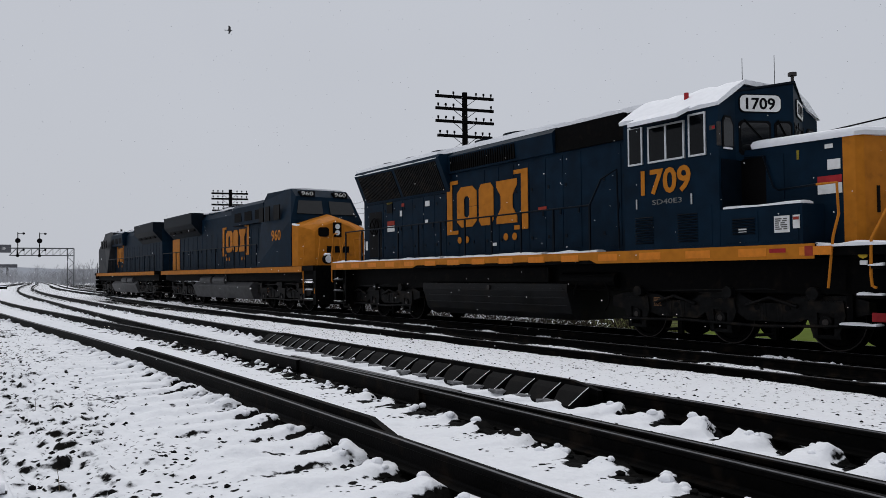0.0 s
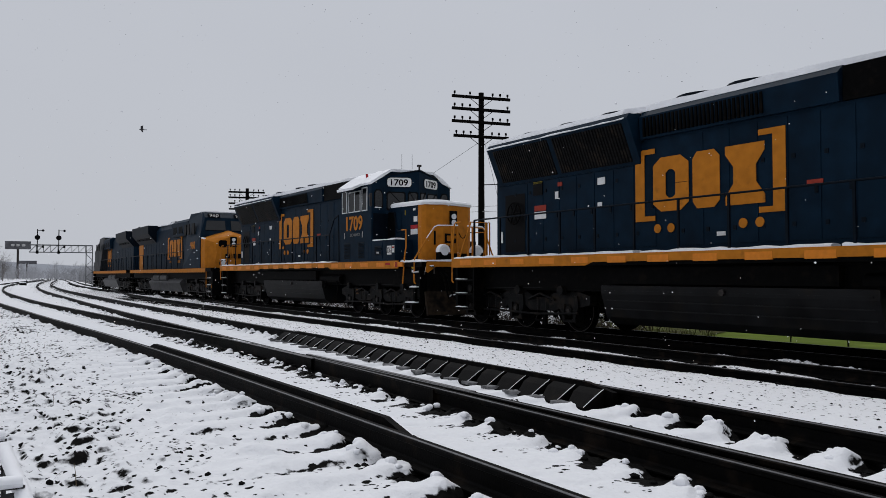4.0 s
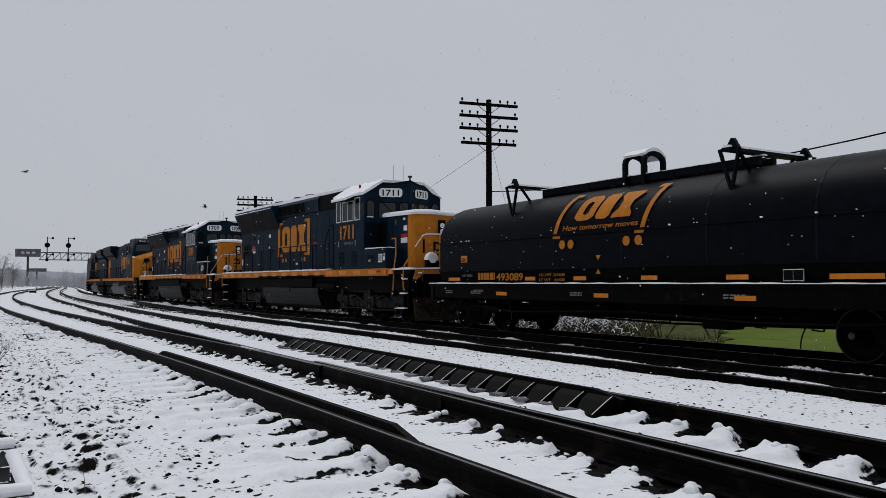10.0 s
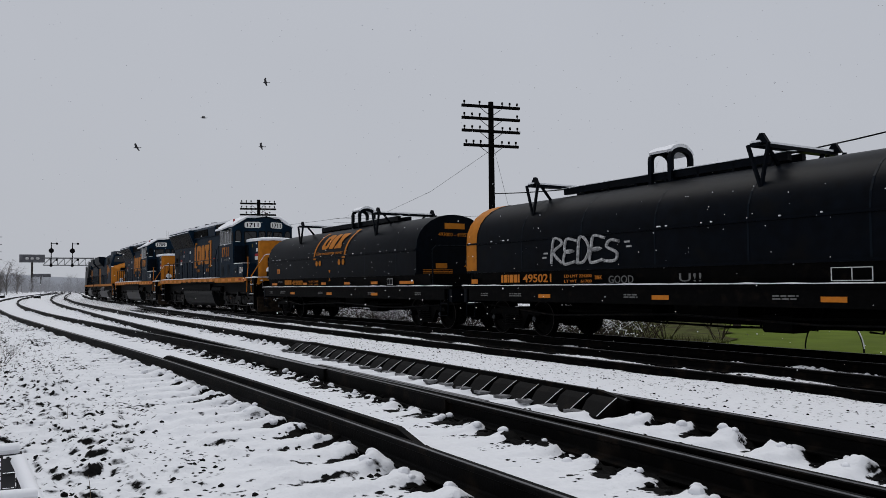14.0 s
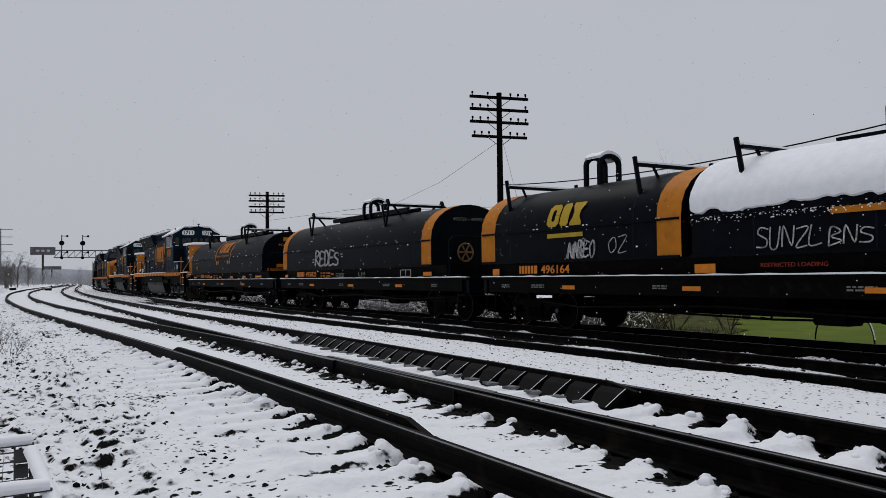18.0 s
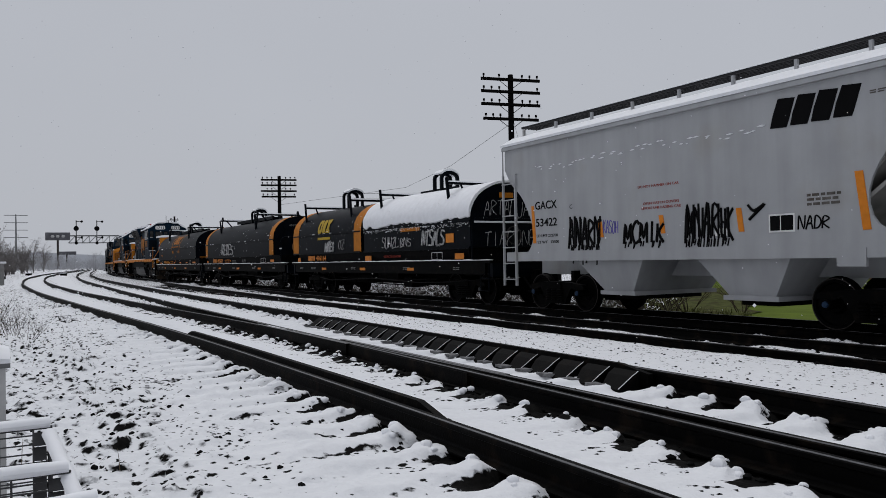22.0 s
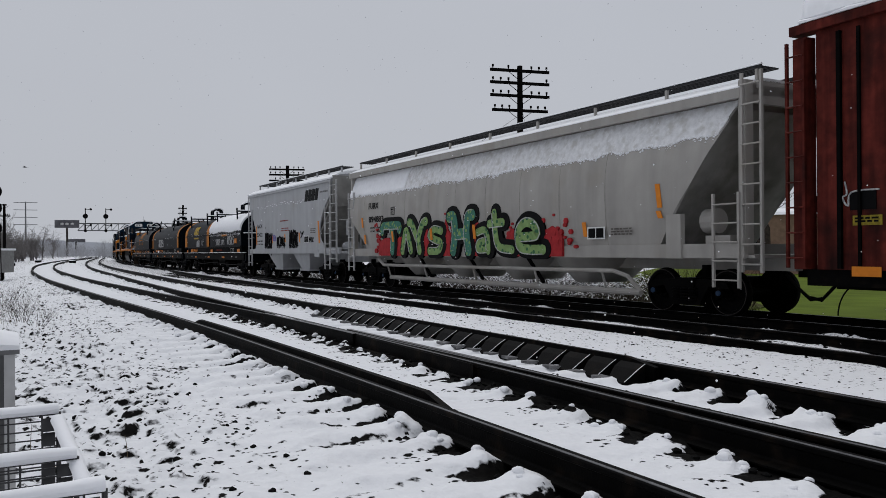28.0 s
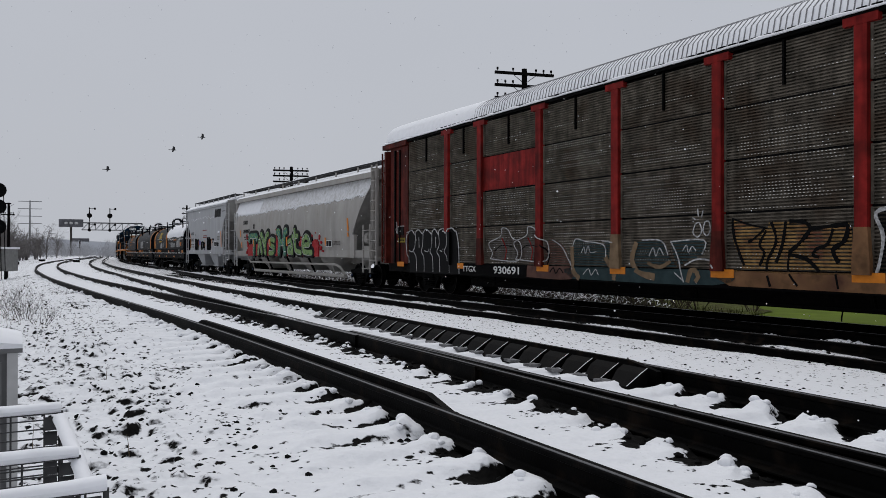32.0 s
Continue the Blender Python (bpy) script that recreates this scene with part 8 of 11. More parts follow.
# ---- auto rack ----
def autorack():
    ob = new("auto_rack_car")
    tagged(ob, "red three-level auto rack car with dirty galvanised panels and graffiti", "freight car")
    u0, u1 = 110.2, 138.9
    uc = (u0 + u1) / 2

    def X(u):
        return uc - u
    part("underframe", Mesh().box(X(138.2), X(110.9), -1.45, 1.45, 0.70, 0.98).box(X(133.4), X(115.6), -0.85, 0.85, 0.34, 0.72).box(X(138.4), X(110.7), -0.4, 0.4, 0.6, 1.1), UNDER, ob)
    part("sill_plate", Mesh().box(X(136.5), X(112.6), 1.50, 1.54, 0.68, 1.02).box(X(136.5), X(112.6), -1.54, -1.50, 0.68, 1.02), UNDER, ob)
    # black sheet added behind the panels for the shaded inside of the car
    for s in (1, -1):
        part("dark_backing", Mesh().box(X(137.0), X(112.4), min(s * 1.40, s * 1.445), max(s * 1.40, s * 1.445), 0.98, 5.1), INK, ob)
    # corrugated roof under snow
    n = 11
    sect = [(1.49 * math.cos(a), 5.19 + 0.80 * math.sin(a) ** 0.8) for a in np.linspace(0, math.pi, n)]
    part("roof", Mesh().rings([[(x, y, z) for y, z in sect] for x in (X(138.3), X(110.9))]), GALV, ob)
    # thin grey ribs carry the shadow tone of the grooves
    rib = Mesh()
    for u in np.arange(111.2, 138.0, 0.128):
        rings = []
        for d, g in ((-0.016, 0.0), (-0.010, 0.026), (0.010, 0.026), (0.016, 0.0)):
            rings.append([(X(u + d), y * (1 + g / 1.6), z + g) for y, z in sect])
        rib.rings(rings, caps=False, closed=False)
    part("roof_corrugation", rib, RIBBED, ob, "grey roof ribs standing for shaded grooves in the snow")
    sn = Mesh()
    rings = []
    us = np.arange(110.9, 138.3, 0.04)
    for u in us:
        g = float(np.interp(u, [112.0, 114.5, 117.5], [0.075, 0.050, 0.018])) + random.uniform(-0.002, 0.002)
        rings.append([(X(u), y * (1 + g / 1.6), z + g) for y, z in sect] + [(X(u), y * 0.99, z - 0.01) for y, z in sect][::-1])
    sn.rings(rings)
    part("roof_snow", sn, SNOW, ob, "snow on the corrugated roof", True)
    part("eave_rail", Mesh().box(X(138.3), X(110.9), 1.50, 1.60, 5.10, 5.17).box(X(138.3), X(110.9), -1.60, -1.50, 5.10, 5.17), UNDER, ob)
    # dark blocks in a row stand for the shaded gaps at the eave
    edge = Mesh()
    for u in np.arange(111.0, 138.1, 0.256):
        edge.box(X(u + 0.17), X(u), 1.485, 1.53, 5.235, 5.268)
    part("roof_edge_shade", edge, UNDER, ob, "dark dashes standing for the shaded gaps under the roof folds")
    snow_strip(ob, X(138.3), X(110.9), 1.52, 1.64, 5.17, 0.06)
    # posts
    posts = [112.5, 115.32, 117.25, 120.12, 123.0, 125.88, 128.78, 131.7, 133.6, 136.5]
    for u in posts[1:-1]:
        pm = Mesh().box(X(u + 0.11), X(u - 0.11), 1.46, 1.60, 1.0, 5.12).box(X(u + 0.3), X(u - 0.3), 1.48, 1.606, 4.98, 5.12)
        foot = Mesh().prism([(X(u + 0.115), 1.76), (X(u + 0.155), 1.18), (X(u + 0.155), 1.0), (X(u - 0.155), 1.0), (X(u - 0.155), 1.18), (X(u - 0.115), 1.76)], 1.48, 1.606, "y")
        part("post_foot", foot, {123.0: SAND, 128.78: TAN}.get(u, OXIDE), ob, "flared foot of the post, sprayed over")
        part("side_post", pm, RED, ob, "red side post")
        part("side_post", Mesh().box(X(u + 0.11), X(u - 0.11), -1.60, -1.46, 1.0, 5.12), RED, ob)
    rows = [1.02, 2.10, 3.09, 4.07, 5.08]
    RIBS = 17
    for i in range(len(posts) - 1):
        a, b = posts[i] + 0.12, posts[i + 1] - 0.12
        for r in range(4):
            z0, z1 = rows[r] + 0.02, rows[r + 1] - 0.02
            if i == 2 and r == 2:
                part("side_panel", Mesh().box(X(b), X(a), 1.47, 1.515, z0, z1), RED, ob, "plain red panel")
                continue
            m = Mesh()
            rib = []
            for k in range(RIBS):
                f0, f1 = z0 + (z1 - z0) * k / RIBS, z0 + (z1 - z0) * (k + 1) / RIBS
                q = f1 - f0
                rib += [(1.462, f0), (1.462, f0 + q * 0.4), (1.51, f0 + q * 0.5), (1.51, f0 + q * 0.9)]
            rib += [(1.462, z1), (1.45, z1), (1.45, z0)]
            m.prism(rib, X(b), X(a))
            for q in (a, b - 0.05):
                m.box(X(q + 0.05), X(q), 1.47, 1.518, z0, z1)
            pn = part("side_panel", m, GALV, ob, "dirty galvanised corrugated panel")
            # perforations as pale dashes, painted for the light behind the holes
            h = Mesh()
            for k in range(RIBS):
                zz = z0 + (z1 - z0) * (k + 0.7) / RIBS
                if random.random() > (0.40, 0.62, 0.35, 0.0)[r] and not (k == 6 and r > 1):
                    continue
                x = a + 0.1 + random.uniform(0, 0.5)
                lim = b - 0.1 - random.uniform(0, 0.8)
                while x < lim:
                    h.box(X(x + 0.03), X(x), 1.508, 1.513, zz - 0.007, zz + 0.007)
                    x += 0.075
            tagged(part("perforation", h, HOLE_LIGHT, pn), kind="stuff")
            # vertical clip in the middle of the top panel
            if r == 3:
                c = (a + b) / 2
                part("panel_clip", Mesh().box(X(c + 0.02), X(c - 0.02), 1.50, 1.56, z0 + 0.2, z1 + 0.02), UNDER, pn)
        # far side, seen only as a dark wall
        part("side_panel", Mesh().box(X(b), X(a), -1.51, -1.46, 1.02, 5.08), GALV, ob)
    # end with door, ladder and hand holds
    part("end_door", Mesh().box(X(112.5), X(111.15), 1.35, 1.50, 0.98, 5.0).box(X(111.2), X(111.1), -1.45, 1.45, 0.98, 5.0), OXIDE, ob, "dark red grimy end door panel")
    part("end_door", Mesh().box(X(138.0), X(136.5), 1.35, 1.50, 0.98, 5.0), OXIDE, ob)
    # two dark bars, one of them standing for the shaded door recess
    part("door_bar", Mesh().box(X(111.62), X(111.55), 1.50, 1.56, 1.0, 4.9).box(X(111.95), X(111.9), 1.50, 1.54, 1.0, 4.9), UNDER, ob)
    part("corner_post", Mesh().box(X(110.98), X(110.72), 1.30, 1.55, 0.98, 4.95).box(X(110.98), X(110.72), -1.55, -1.30, 0.98, 4.95), OXIDE, ob, "dark red corner post with ladder")
    part("end_canopy", Mesh().box(X(112.6), X(110.7), 1.35, 1.62, 5.0, 5.16), OXIDE, ob)
    ladder(ob, X(110.62), X(110.96), 1.58, 1.0, 4.9, 9, OXIDE)
    # hand hole as a black plate, the opening's shade put into its colour
    part("hand_hole", Mesh().box(X(112.2), X(111.75), 1.50, 1.512, 1.95, 2.25), INK, ob)
    plate("yellow_placard", ob, X(111.8), X(112.3), 1.70, 1.86, 1.51, YSTRIP)
    bars(ob, X(111.84), 1.80, 0.4, 0.03, 2, 1.517, INK)
    part("hand_hole_tag", Mesh().tube(rounded([(X(111.66), 1.515, 2.42), (X(111.70), 1.515, 2.22), (X(111.62), 1.515, 2.16), (X(111.72), 1.515, 2.02), (X(111.78), 1.515, 2.24), (X(112.25), 1.515, 2.26)]), 0.016, 5), SPRAY, ob)
    for u, w in ((111.8, 0.5), (115.95, 0.35), (120.0, 0.5), (122.8, 0.5), (125.7, 0.55), (128.6, 0.55)):
        plate("reflector", ob, X(u), X(u + w), 0.88, 1.04, 1.545, ORANGE)
    lettering(ob, "TTGX", X(116.25), 1.543, 0.80, 0.17, WHITE, 0.75, name="car_mark")
    lettering(ob, "930691", X(117.95), 1.543, 0.78, 0.2, WHITE, 1.25, SIDE, 0.004, name="car_number")
    # graffiti along the lower flank
    lobes = [(112.62, 0.55), (113.17, 0.55), (113.72, 0.60), (114.32, 0.45), (114.77, 0.60), (115.37, 0.55)]
    out = [(112.75, 0.70)]
    for u, w in lobes:
        out += [(u + w * f, 1.95 + 0.15 * math.sin(math.pi * min(1, 0.12 + f)) + random.uniform(-0.02, 0.02)) for f in (0.05, 0.25, 0.5, 0.75, 0.95)]
    out += [(116.0, 0.70)]
    fill = part("graffiti", Mesh().prism([(X(u), z) for u, z in out], 1.50, 1.542, "y"), INK, ob, "black sprayed block letters outlined in white")
    part("graffiti_fill", Mesh().box(X(115.55), X(115.1), 1.50, 1.611, 0.98, 1.98), INK, fill)

    def soft(pts):
        return [(v.x, v.y) for v in rounded([(a, b, 0) for a, b in pts], 4)]

    def depth(u, z):
        if z > 0.98 and any(abs(u - q) < 0.17 for q in posts):
            return 1.612
        return 1.517 if z > 1.03 and u > 116.2 else 1.548

    def line(par, pts, mat, r=0.014):
        """A flat sprayed stroke."""
        way = soft(pts)
        v, f = [], []
        for i, (u, z) in enumerate(way):
            du, dz = way[min(i + 1, len(way) - 1)][0] - way[max(i - 1, 0)][0], way[min(i + 1, len(way) - 1)][1] - way[max(i - 1, 0)][1]
            n = math.hypot(du, dz) or 1
            q = r * (0.75 + 0.5 * random.random()) if r > 0.02 else r
            for s_ in (1, -1):
                a, b = u - dz / n * q * s_, z + du / n * q * s_
                v += [(X(a), depth(u, z), b), (X(a), depth(u, z) - 0.012, b)]
            if i:
                k = 4 * i
                f += [(k - 4, k, k + 2, k - 2), (k - 4, k - 3, k + 1, k), (k - 2, k + 2, k + 3, k - 1)]
        part("graffiti_outline", Mesh().add(v, f), mat, par)

    def crossings(poly, z):
        xs = []
        for (a, b), (c, d) in zip(poly, poly[1:] + poly[:1]):
            if (b > z) != (d > z):
                xs.append(a + (c - a) * (z - b) / (d - b))
        return sorted(xs)

    def paint(pts, mat, lines, label="sprayed letter in faded colours"):
        """Spray paint: on the crests of the ribs, and in one coat on the flat sill below."""
        poly = soft(pts + pts[:1])[:-1]
        coat = Mesh()
        step = 1.04 / RIBS
        for k in range(RIBS + 6):
            z0 = 1.04 + step * k
            xs = crossings(poly, z0 + step * 0.7)
            for a, b in zip(xs[::2], xs[1::2]):
                coat.box(X(b), X(a), 1.50, 1.513, z0 + step * 0.42, z0 + step * 0.94)
        base = []
        for (a, b), (c, d) in zip(poly, poly[1:] + poly[:1]):
            if b <= 1.02:
                base.append((X(a), b))
            if (b > 1.02) != (d > 1.02):
                base.append((X(a + (c - a) * (1.02 - b) / (d - b)), 1.02))
        if len(base) > 2:
            g = part("sill_paint", Mesh().prism(base, 1.53, 1.5425, "y"), mat, ob, label)
        if coat.v:
            g = part("graffiti", Mesh().add(coat.v, coat.f), mat, ob, label)
            tagged(g, kind="stuff")
        for way, m2, r in lines:
            line(g, way, m2, r)
        return g
    line(fill, [(112.70, 1.0), (112.65, 1.4), (112.60, 1.75), (112.68, 2.0)] + out[1:-1] + [(116.02, 1.5), (116.05, 0.72)], SPRAY, 0.018)
    for k, (u, w) in enumerate(lobes[:-1]):
        e = u + w
        line(fill, [(e, 1.95), (e + random.uniform(-0.05, 0.05), 1.6), (e - 0.12, 1.38), (e + 0.05, 1.2), (e + 0.08, 0.74)], SPRAY)
        if k % 2 == 0:
            line(fill, [(u + 0.08, 1.42), (u + 0.32, 1.38), (u + 0.42, 1.48)], SPRAY)
        else:
            line(fill, [(u + 0.25, 1.85), (u + 0.27, 1.5)], SPRAY)
    # faded bubble letters over the bare panels
    for u, w in ((117.75, 1.45), (119.0, 1.4)):
        pts = [(u, 1.18), (u + 0.1, 1.35), (u - 0.08, 1.62), (u + w * 0.35, 1.8), (u + w * 0.4, 2.02), (u + w * 0.6, 1.98), (u + w * 0.75, 1.75), (u + w, 1.62), (u + w * 1.05, 1.3), (u + w * 0.85, 1.12)]
        paint(pts, FADED, [(pts + pts[:1], SPRAY, 0.013), ([(u + w * 0.4, 1.75), (u + w * 0.55, 1.45), (u + w * 0.5, 1.15)], RED, 0.02), ([(u + w * 0.15, 1.4), (u + w * 0.4, 1.55), (u + w * 0.8, 1.5)], INK, 0.012)], "faded pale sprayed letter with white outline")
    paint([(119.55, 0.72), (119.6, 1.05), (119.9, 1.3), (120.35, 1.55), (120.6, 1.7), (121.1, 1.5), (121.3, 1.1), (121.4, 0.72)], PINKISH, [([(120.2, 1.55), (120.5, 1.3), (120.4, 1.05)], INK, 0.02), ([(120.6, 1.68), (121.0, 1.5), (121.25, 1.2), (121.45, 0.95)], SPRAY, 0.014), ([(120.55, 0.86), (120.7, 0.98), (120.8, 0.84), (120.95, 0.97), (121.1, 0.85)], INK, 0.014)], "dull pink sprayed letter")
    # teal letters on a teal sill, edged in sand and white
    t1 = [(121.45, 1.0), (121.40, 1.2), (121.42, 1.5), (121.55, 1.68), (121.9, 1.62), (122.3, 1.58), (122.58, 1.50), (122.62, 1.25), (122.80, 1.0)]
    paint(t1, TEAL, [([(121.40, 1.5), (121.42, 1.15), (121.50, 0.9), (121.72, 0.74)], SAND, 0.06), (t1[2:8], SPRAY, 0.014), ([(122.60, 1.25), (122.78, 1.05), (122.92, 0.88), (122.92, 0.74)], SAND, 0.06), ([(121.75, 1.35), (121.85, 1.48), (121.9, 1.33), (122.0, 1.52), (122.08, 1.36), (122.3, 1.38)], SPRAY, 0.010), ([(121.85, 0.84), (122.05, 0.98), (122.15, 0.83), (122.3, 0.97), (122.4, 0.84)], SPRAY, 0.010)], "teal sprayed letter edged in sand colour")
    paint([(121.42, 0.73), (121.42, 1.01), (125.75, 1.01), (125.75, 0.73)], TEAL, [], "teal sprayed ground along the sill")
    t2 = [(122.50, 1.62), (122.95, 1.58), (122.95, 1.05), (122.66, 1.08), (122.62, 1.5)]
    paint(t2, TEAL, [(t2[:2], SPRAY, 0.014)], "teal sprayed letter")
    t3 = [(123.62, 0.98), (123.50, 1.2), (123.60, 1.55), (123.78, 1.62), (124.35, 1.60), (124.55, 1.3), (124.75, 1.0)]
    paint(t3, TEAL, [([(123.62, 1.58), (123.48, 1.2), (123.70, 0.94), (124.2, 0.84)], SAND, 0.065), (t3[3:6], SPRAY, 0.014), ([(123.95, 1.14), (124.3, 1.05), (124.62, 1.18)], SAND, 0.04), ([(124.0, 1.28), (124.12, 1.46), (124.2, 1.28), (124.3, 1.45), (124.42, 1.30)], SPRAY, 0.011)], "teal sprayed letter edged in sand colour")
    t4 = [(124.62, 1.58), (125.5, 1.60), (125.45, 1.32), (125.05, 1.2), (124.85, 1.1), (124.70, 1.3)]
    paint(t4, TEAL, [(t4[:3], SPRAY, 0.014), ([(125.10, 0.76), (125.18, 0.98), (125.30, 1.00), (125.38, 0.88), (125.30, 0.78)], SAND, 0.05), ([(124.62, 1.58), (124.8, 1.3), (125.0, 0.76)], SPRAY, 0.014), ([(124.75, 0.95), (125.0, 0.78)], SPRAY, 0.012), ([(125.0, 1.1), (125.3, 1.22), (125.65, 1.2), (125.8, 1.05)], SPRAY, 0.016), ([(124.95, 1.4), (125.05, 1.5), (125.1, 1.36), (125.2, 1.48), (125.3, 1.38)], SPRAY, 0.010)], "teal sprayed letter edged in white")
    for ring in ([(125.28, 1.92), (125.22, 1.75), (125.34, 1.66), (125.44, 1.78), (125.38, 1.94), (125.28, 1.92)], [(125.52, 1.95), (125.48, 1.78), (125.58, 1.68), (125.66, 1.80), (125.62, 1.96), (125.52, 1.95)], [(125.2, 2.05), (125.3, 2.0)], [(125.34, 2.22), (125.36, 2.06)], [(125.48, 2.18), (125.44, 2.04)]):
        line(fill, ring, SPRAY, 0.012)
    # rust-orange letters with wild black strokes
    body = [(126.22, 1.0), (126.26, 1.06), (126.42, 1.12), (126.20, 1.6), (126.22, 1.98), (126.6, 1.86), (126.95, 1.80), (127.02, 1.90), (127.3, 1.90), (127.75, 1.88), (127.9, 1.74), (128.3, 1.80), (128.55, 1.80), (128.6, 1.2), (128.64, 1.0)]
    strokes = [([(126.2, 2.0), (126.22, 1.7), (126.35, 1.35), (126.46, 1.12)], 0.035), ([(126.22, 1.98), (126.6, 1.86), (126.93, 1.80)], 0.024), ([(126.93, 1.80), (126.7, 1.62), (126.55, 1.55)], 0.032),
               ([(126.95, 1.75), (126.8, 1.5), (126.9, 1.35), (126.8, 1.12)], 0.034), ([(127.05, 1.9), (127.15, 1.55), (126.95, 1.15), (127.05, 0.75)], 0.034), ([(127.35, 1.9), (127.28, 1.5), (127.15, 1.18)], 0.042),
               ([(127.42, 1.9), (127.7, 1.88), (127.82, 1.75), (127.6, 1.5), (127.42, 1.34), (127.75, 1.25), (128.0, 1.04)], 0.045), ([(127.42, 1.34), (127.4, 1.05), (127.6, 0.78)], 0.026),
               ([(127.85, 1.76), (128.3, 1.8), (128.5, 1.8), (128.45, 1.55), (128.25, 1.4), (128.35, 1.18)], 0.048), ([(128.25, 1.75), (128.15, 1.5), (127.95, 1.42), (127.88, 1.32), (128.0, 1.28)], 0.034), ([(128.3, 1.05), (128.36, 0.76)], 0.024)]
    paint(body, RUSTY, [(w, INK, r * 0.75) for w, r in strokes], "rust-orange sprayed letters with wild black strokes")
    paint([(126.15, 0.73), (126.15, 1.01), (131.5, 1.01), (131.5, 0.73)], TAN, [], "tan sprayed ground along the sill")
    for u in (129.0, 129.9, 130.75):
        p = [(u, 1.02), (u + 0.1, 1.6), (u - 0.02, 1.98), (u + 0.4, 2.05), (u + 0.8, 1.92), (u + 0.62, 1.55), (u + 0.72, 1.3), (u + 0.55, 1.0)]
        paint(p, INK if u < 129.5 else RUSTY, [(p[:5], SPRAY if u < 129.5 else INK, 0.03), (p[4:], INK, 0.04)], "black sprayed letter outlined in white" if u < 129.5 else "rust-orange sprayed letter outlined in black")
    for u in np.arange(117.2, 133.0, 3.8):
        part("brake_hanger", Mesh().tube([(X(u), 1.0, 0.75), (X(u + 0.1), 1.05, 0.42)], 0.025, 5), UNDER, ob)
    part("train_pipe", Mesh().tube([(X(116.0), 1.15, 0.62), (X(120.0), 1.15, 0.42), (X(128.0), 1.15, 0.40), (X(133.5), 1.15, 0.6)], 0.025, 6), UNDER, ob)
    for xc in (X(113.3), X(135.8)):
        freight_truck(ob, xc, UNDER)
    coupler(ob, X(110.9), 1)
    coupler(ob, X(138.3), -1)
    TRAIN.append((ob, uc, 10.9))


locomotive_wide("", -57.8, 1, True)
locomotive_wide("960", -35.5, -1, False)
locomotive_six_axle("1709", -2.71, False)
locomotive_six_axle("1711", 18.27, False)
coil_cars()
hopper_flat()
hopper_round()
autorack()


# ---- special trackwork of the turnout near the camera ----
def swept(name, s0, s1, lat, prof, top, mat, parent=None, step=0.4, smooth=False, slant=0.0):
    ss = np.arange(s0, s1 + 1e-6, step)
    rings = []
    for i, s in enumerate(ss):
        a = float(lat(s))
        drop = 0.0
        if slant and (i == 0 or i == len(ss) - 1):
            drop = slant
        ring = []
        for y, z in prof:
            x, yy = spot(s, a + y)
            ring.append((float(x), float(yy), top + (z if z < -0.09 else z - drop)))
        rings.append(ring)
    return part(name, Mesh().rings(rings), mat, parent, smooth=smooth)


GUARD = [(-0.035, -0.15), (0.035, -0.15), (0.035, -0.02), (0.028, 0.03), (-0.028, 0.03), (-0.035, -0.02)]
g1 = swept("guard_rail", -16.9, -8.4, lambda s: lane1(s) + 0.62, GUARD, TOP_NEAR, RAILSIDE, slant=0.09)
tagged(g1, "dark guard rail with slanted ends beside the running rail", "rail", kind="structure")
swept("snow", -16.4, -8.8, lambda s: lane1(s) + 0.585, [(-0.02, -0.03), (0.02, -0.03), (0.012, 0.028), (-0.012, 0.028)], TOP_NEAR, SNOW, g1)
g2 = swept("guard_rail", -16.2, -7.0, lambda s: lane2(s) - 0.66, GUARD, TOP_NEAR, RAILSIDE, slant=0.06)
tagged(g2, "dark guard rail braced with sloping plates", "rail", kind="structure")
TIEPLATE = material("snow_dusted_tie_plate", (0.13, 0.13, 0.135), 0.7, var=0.5, scale=14)
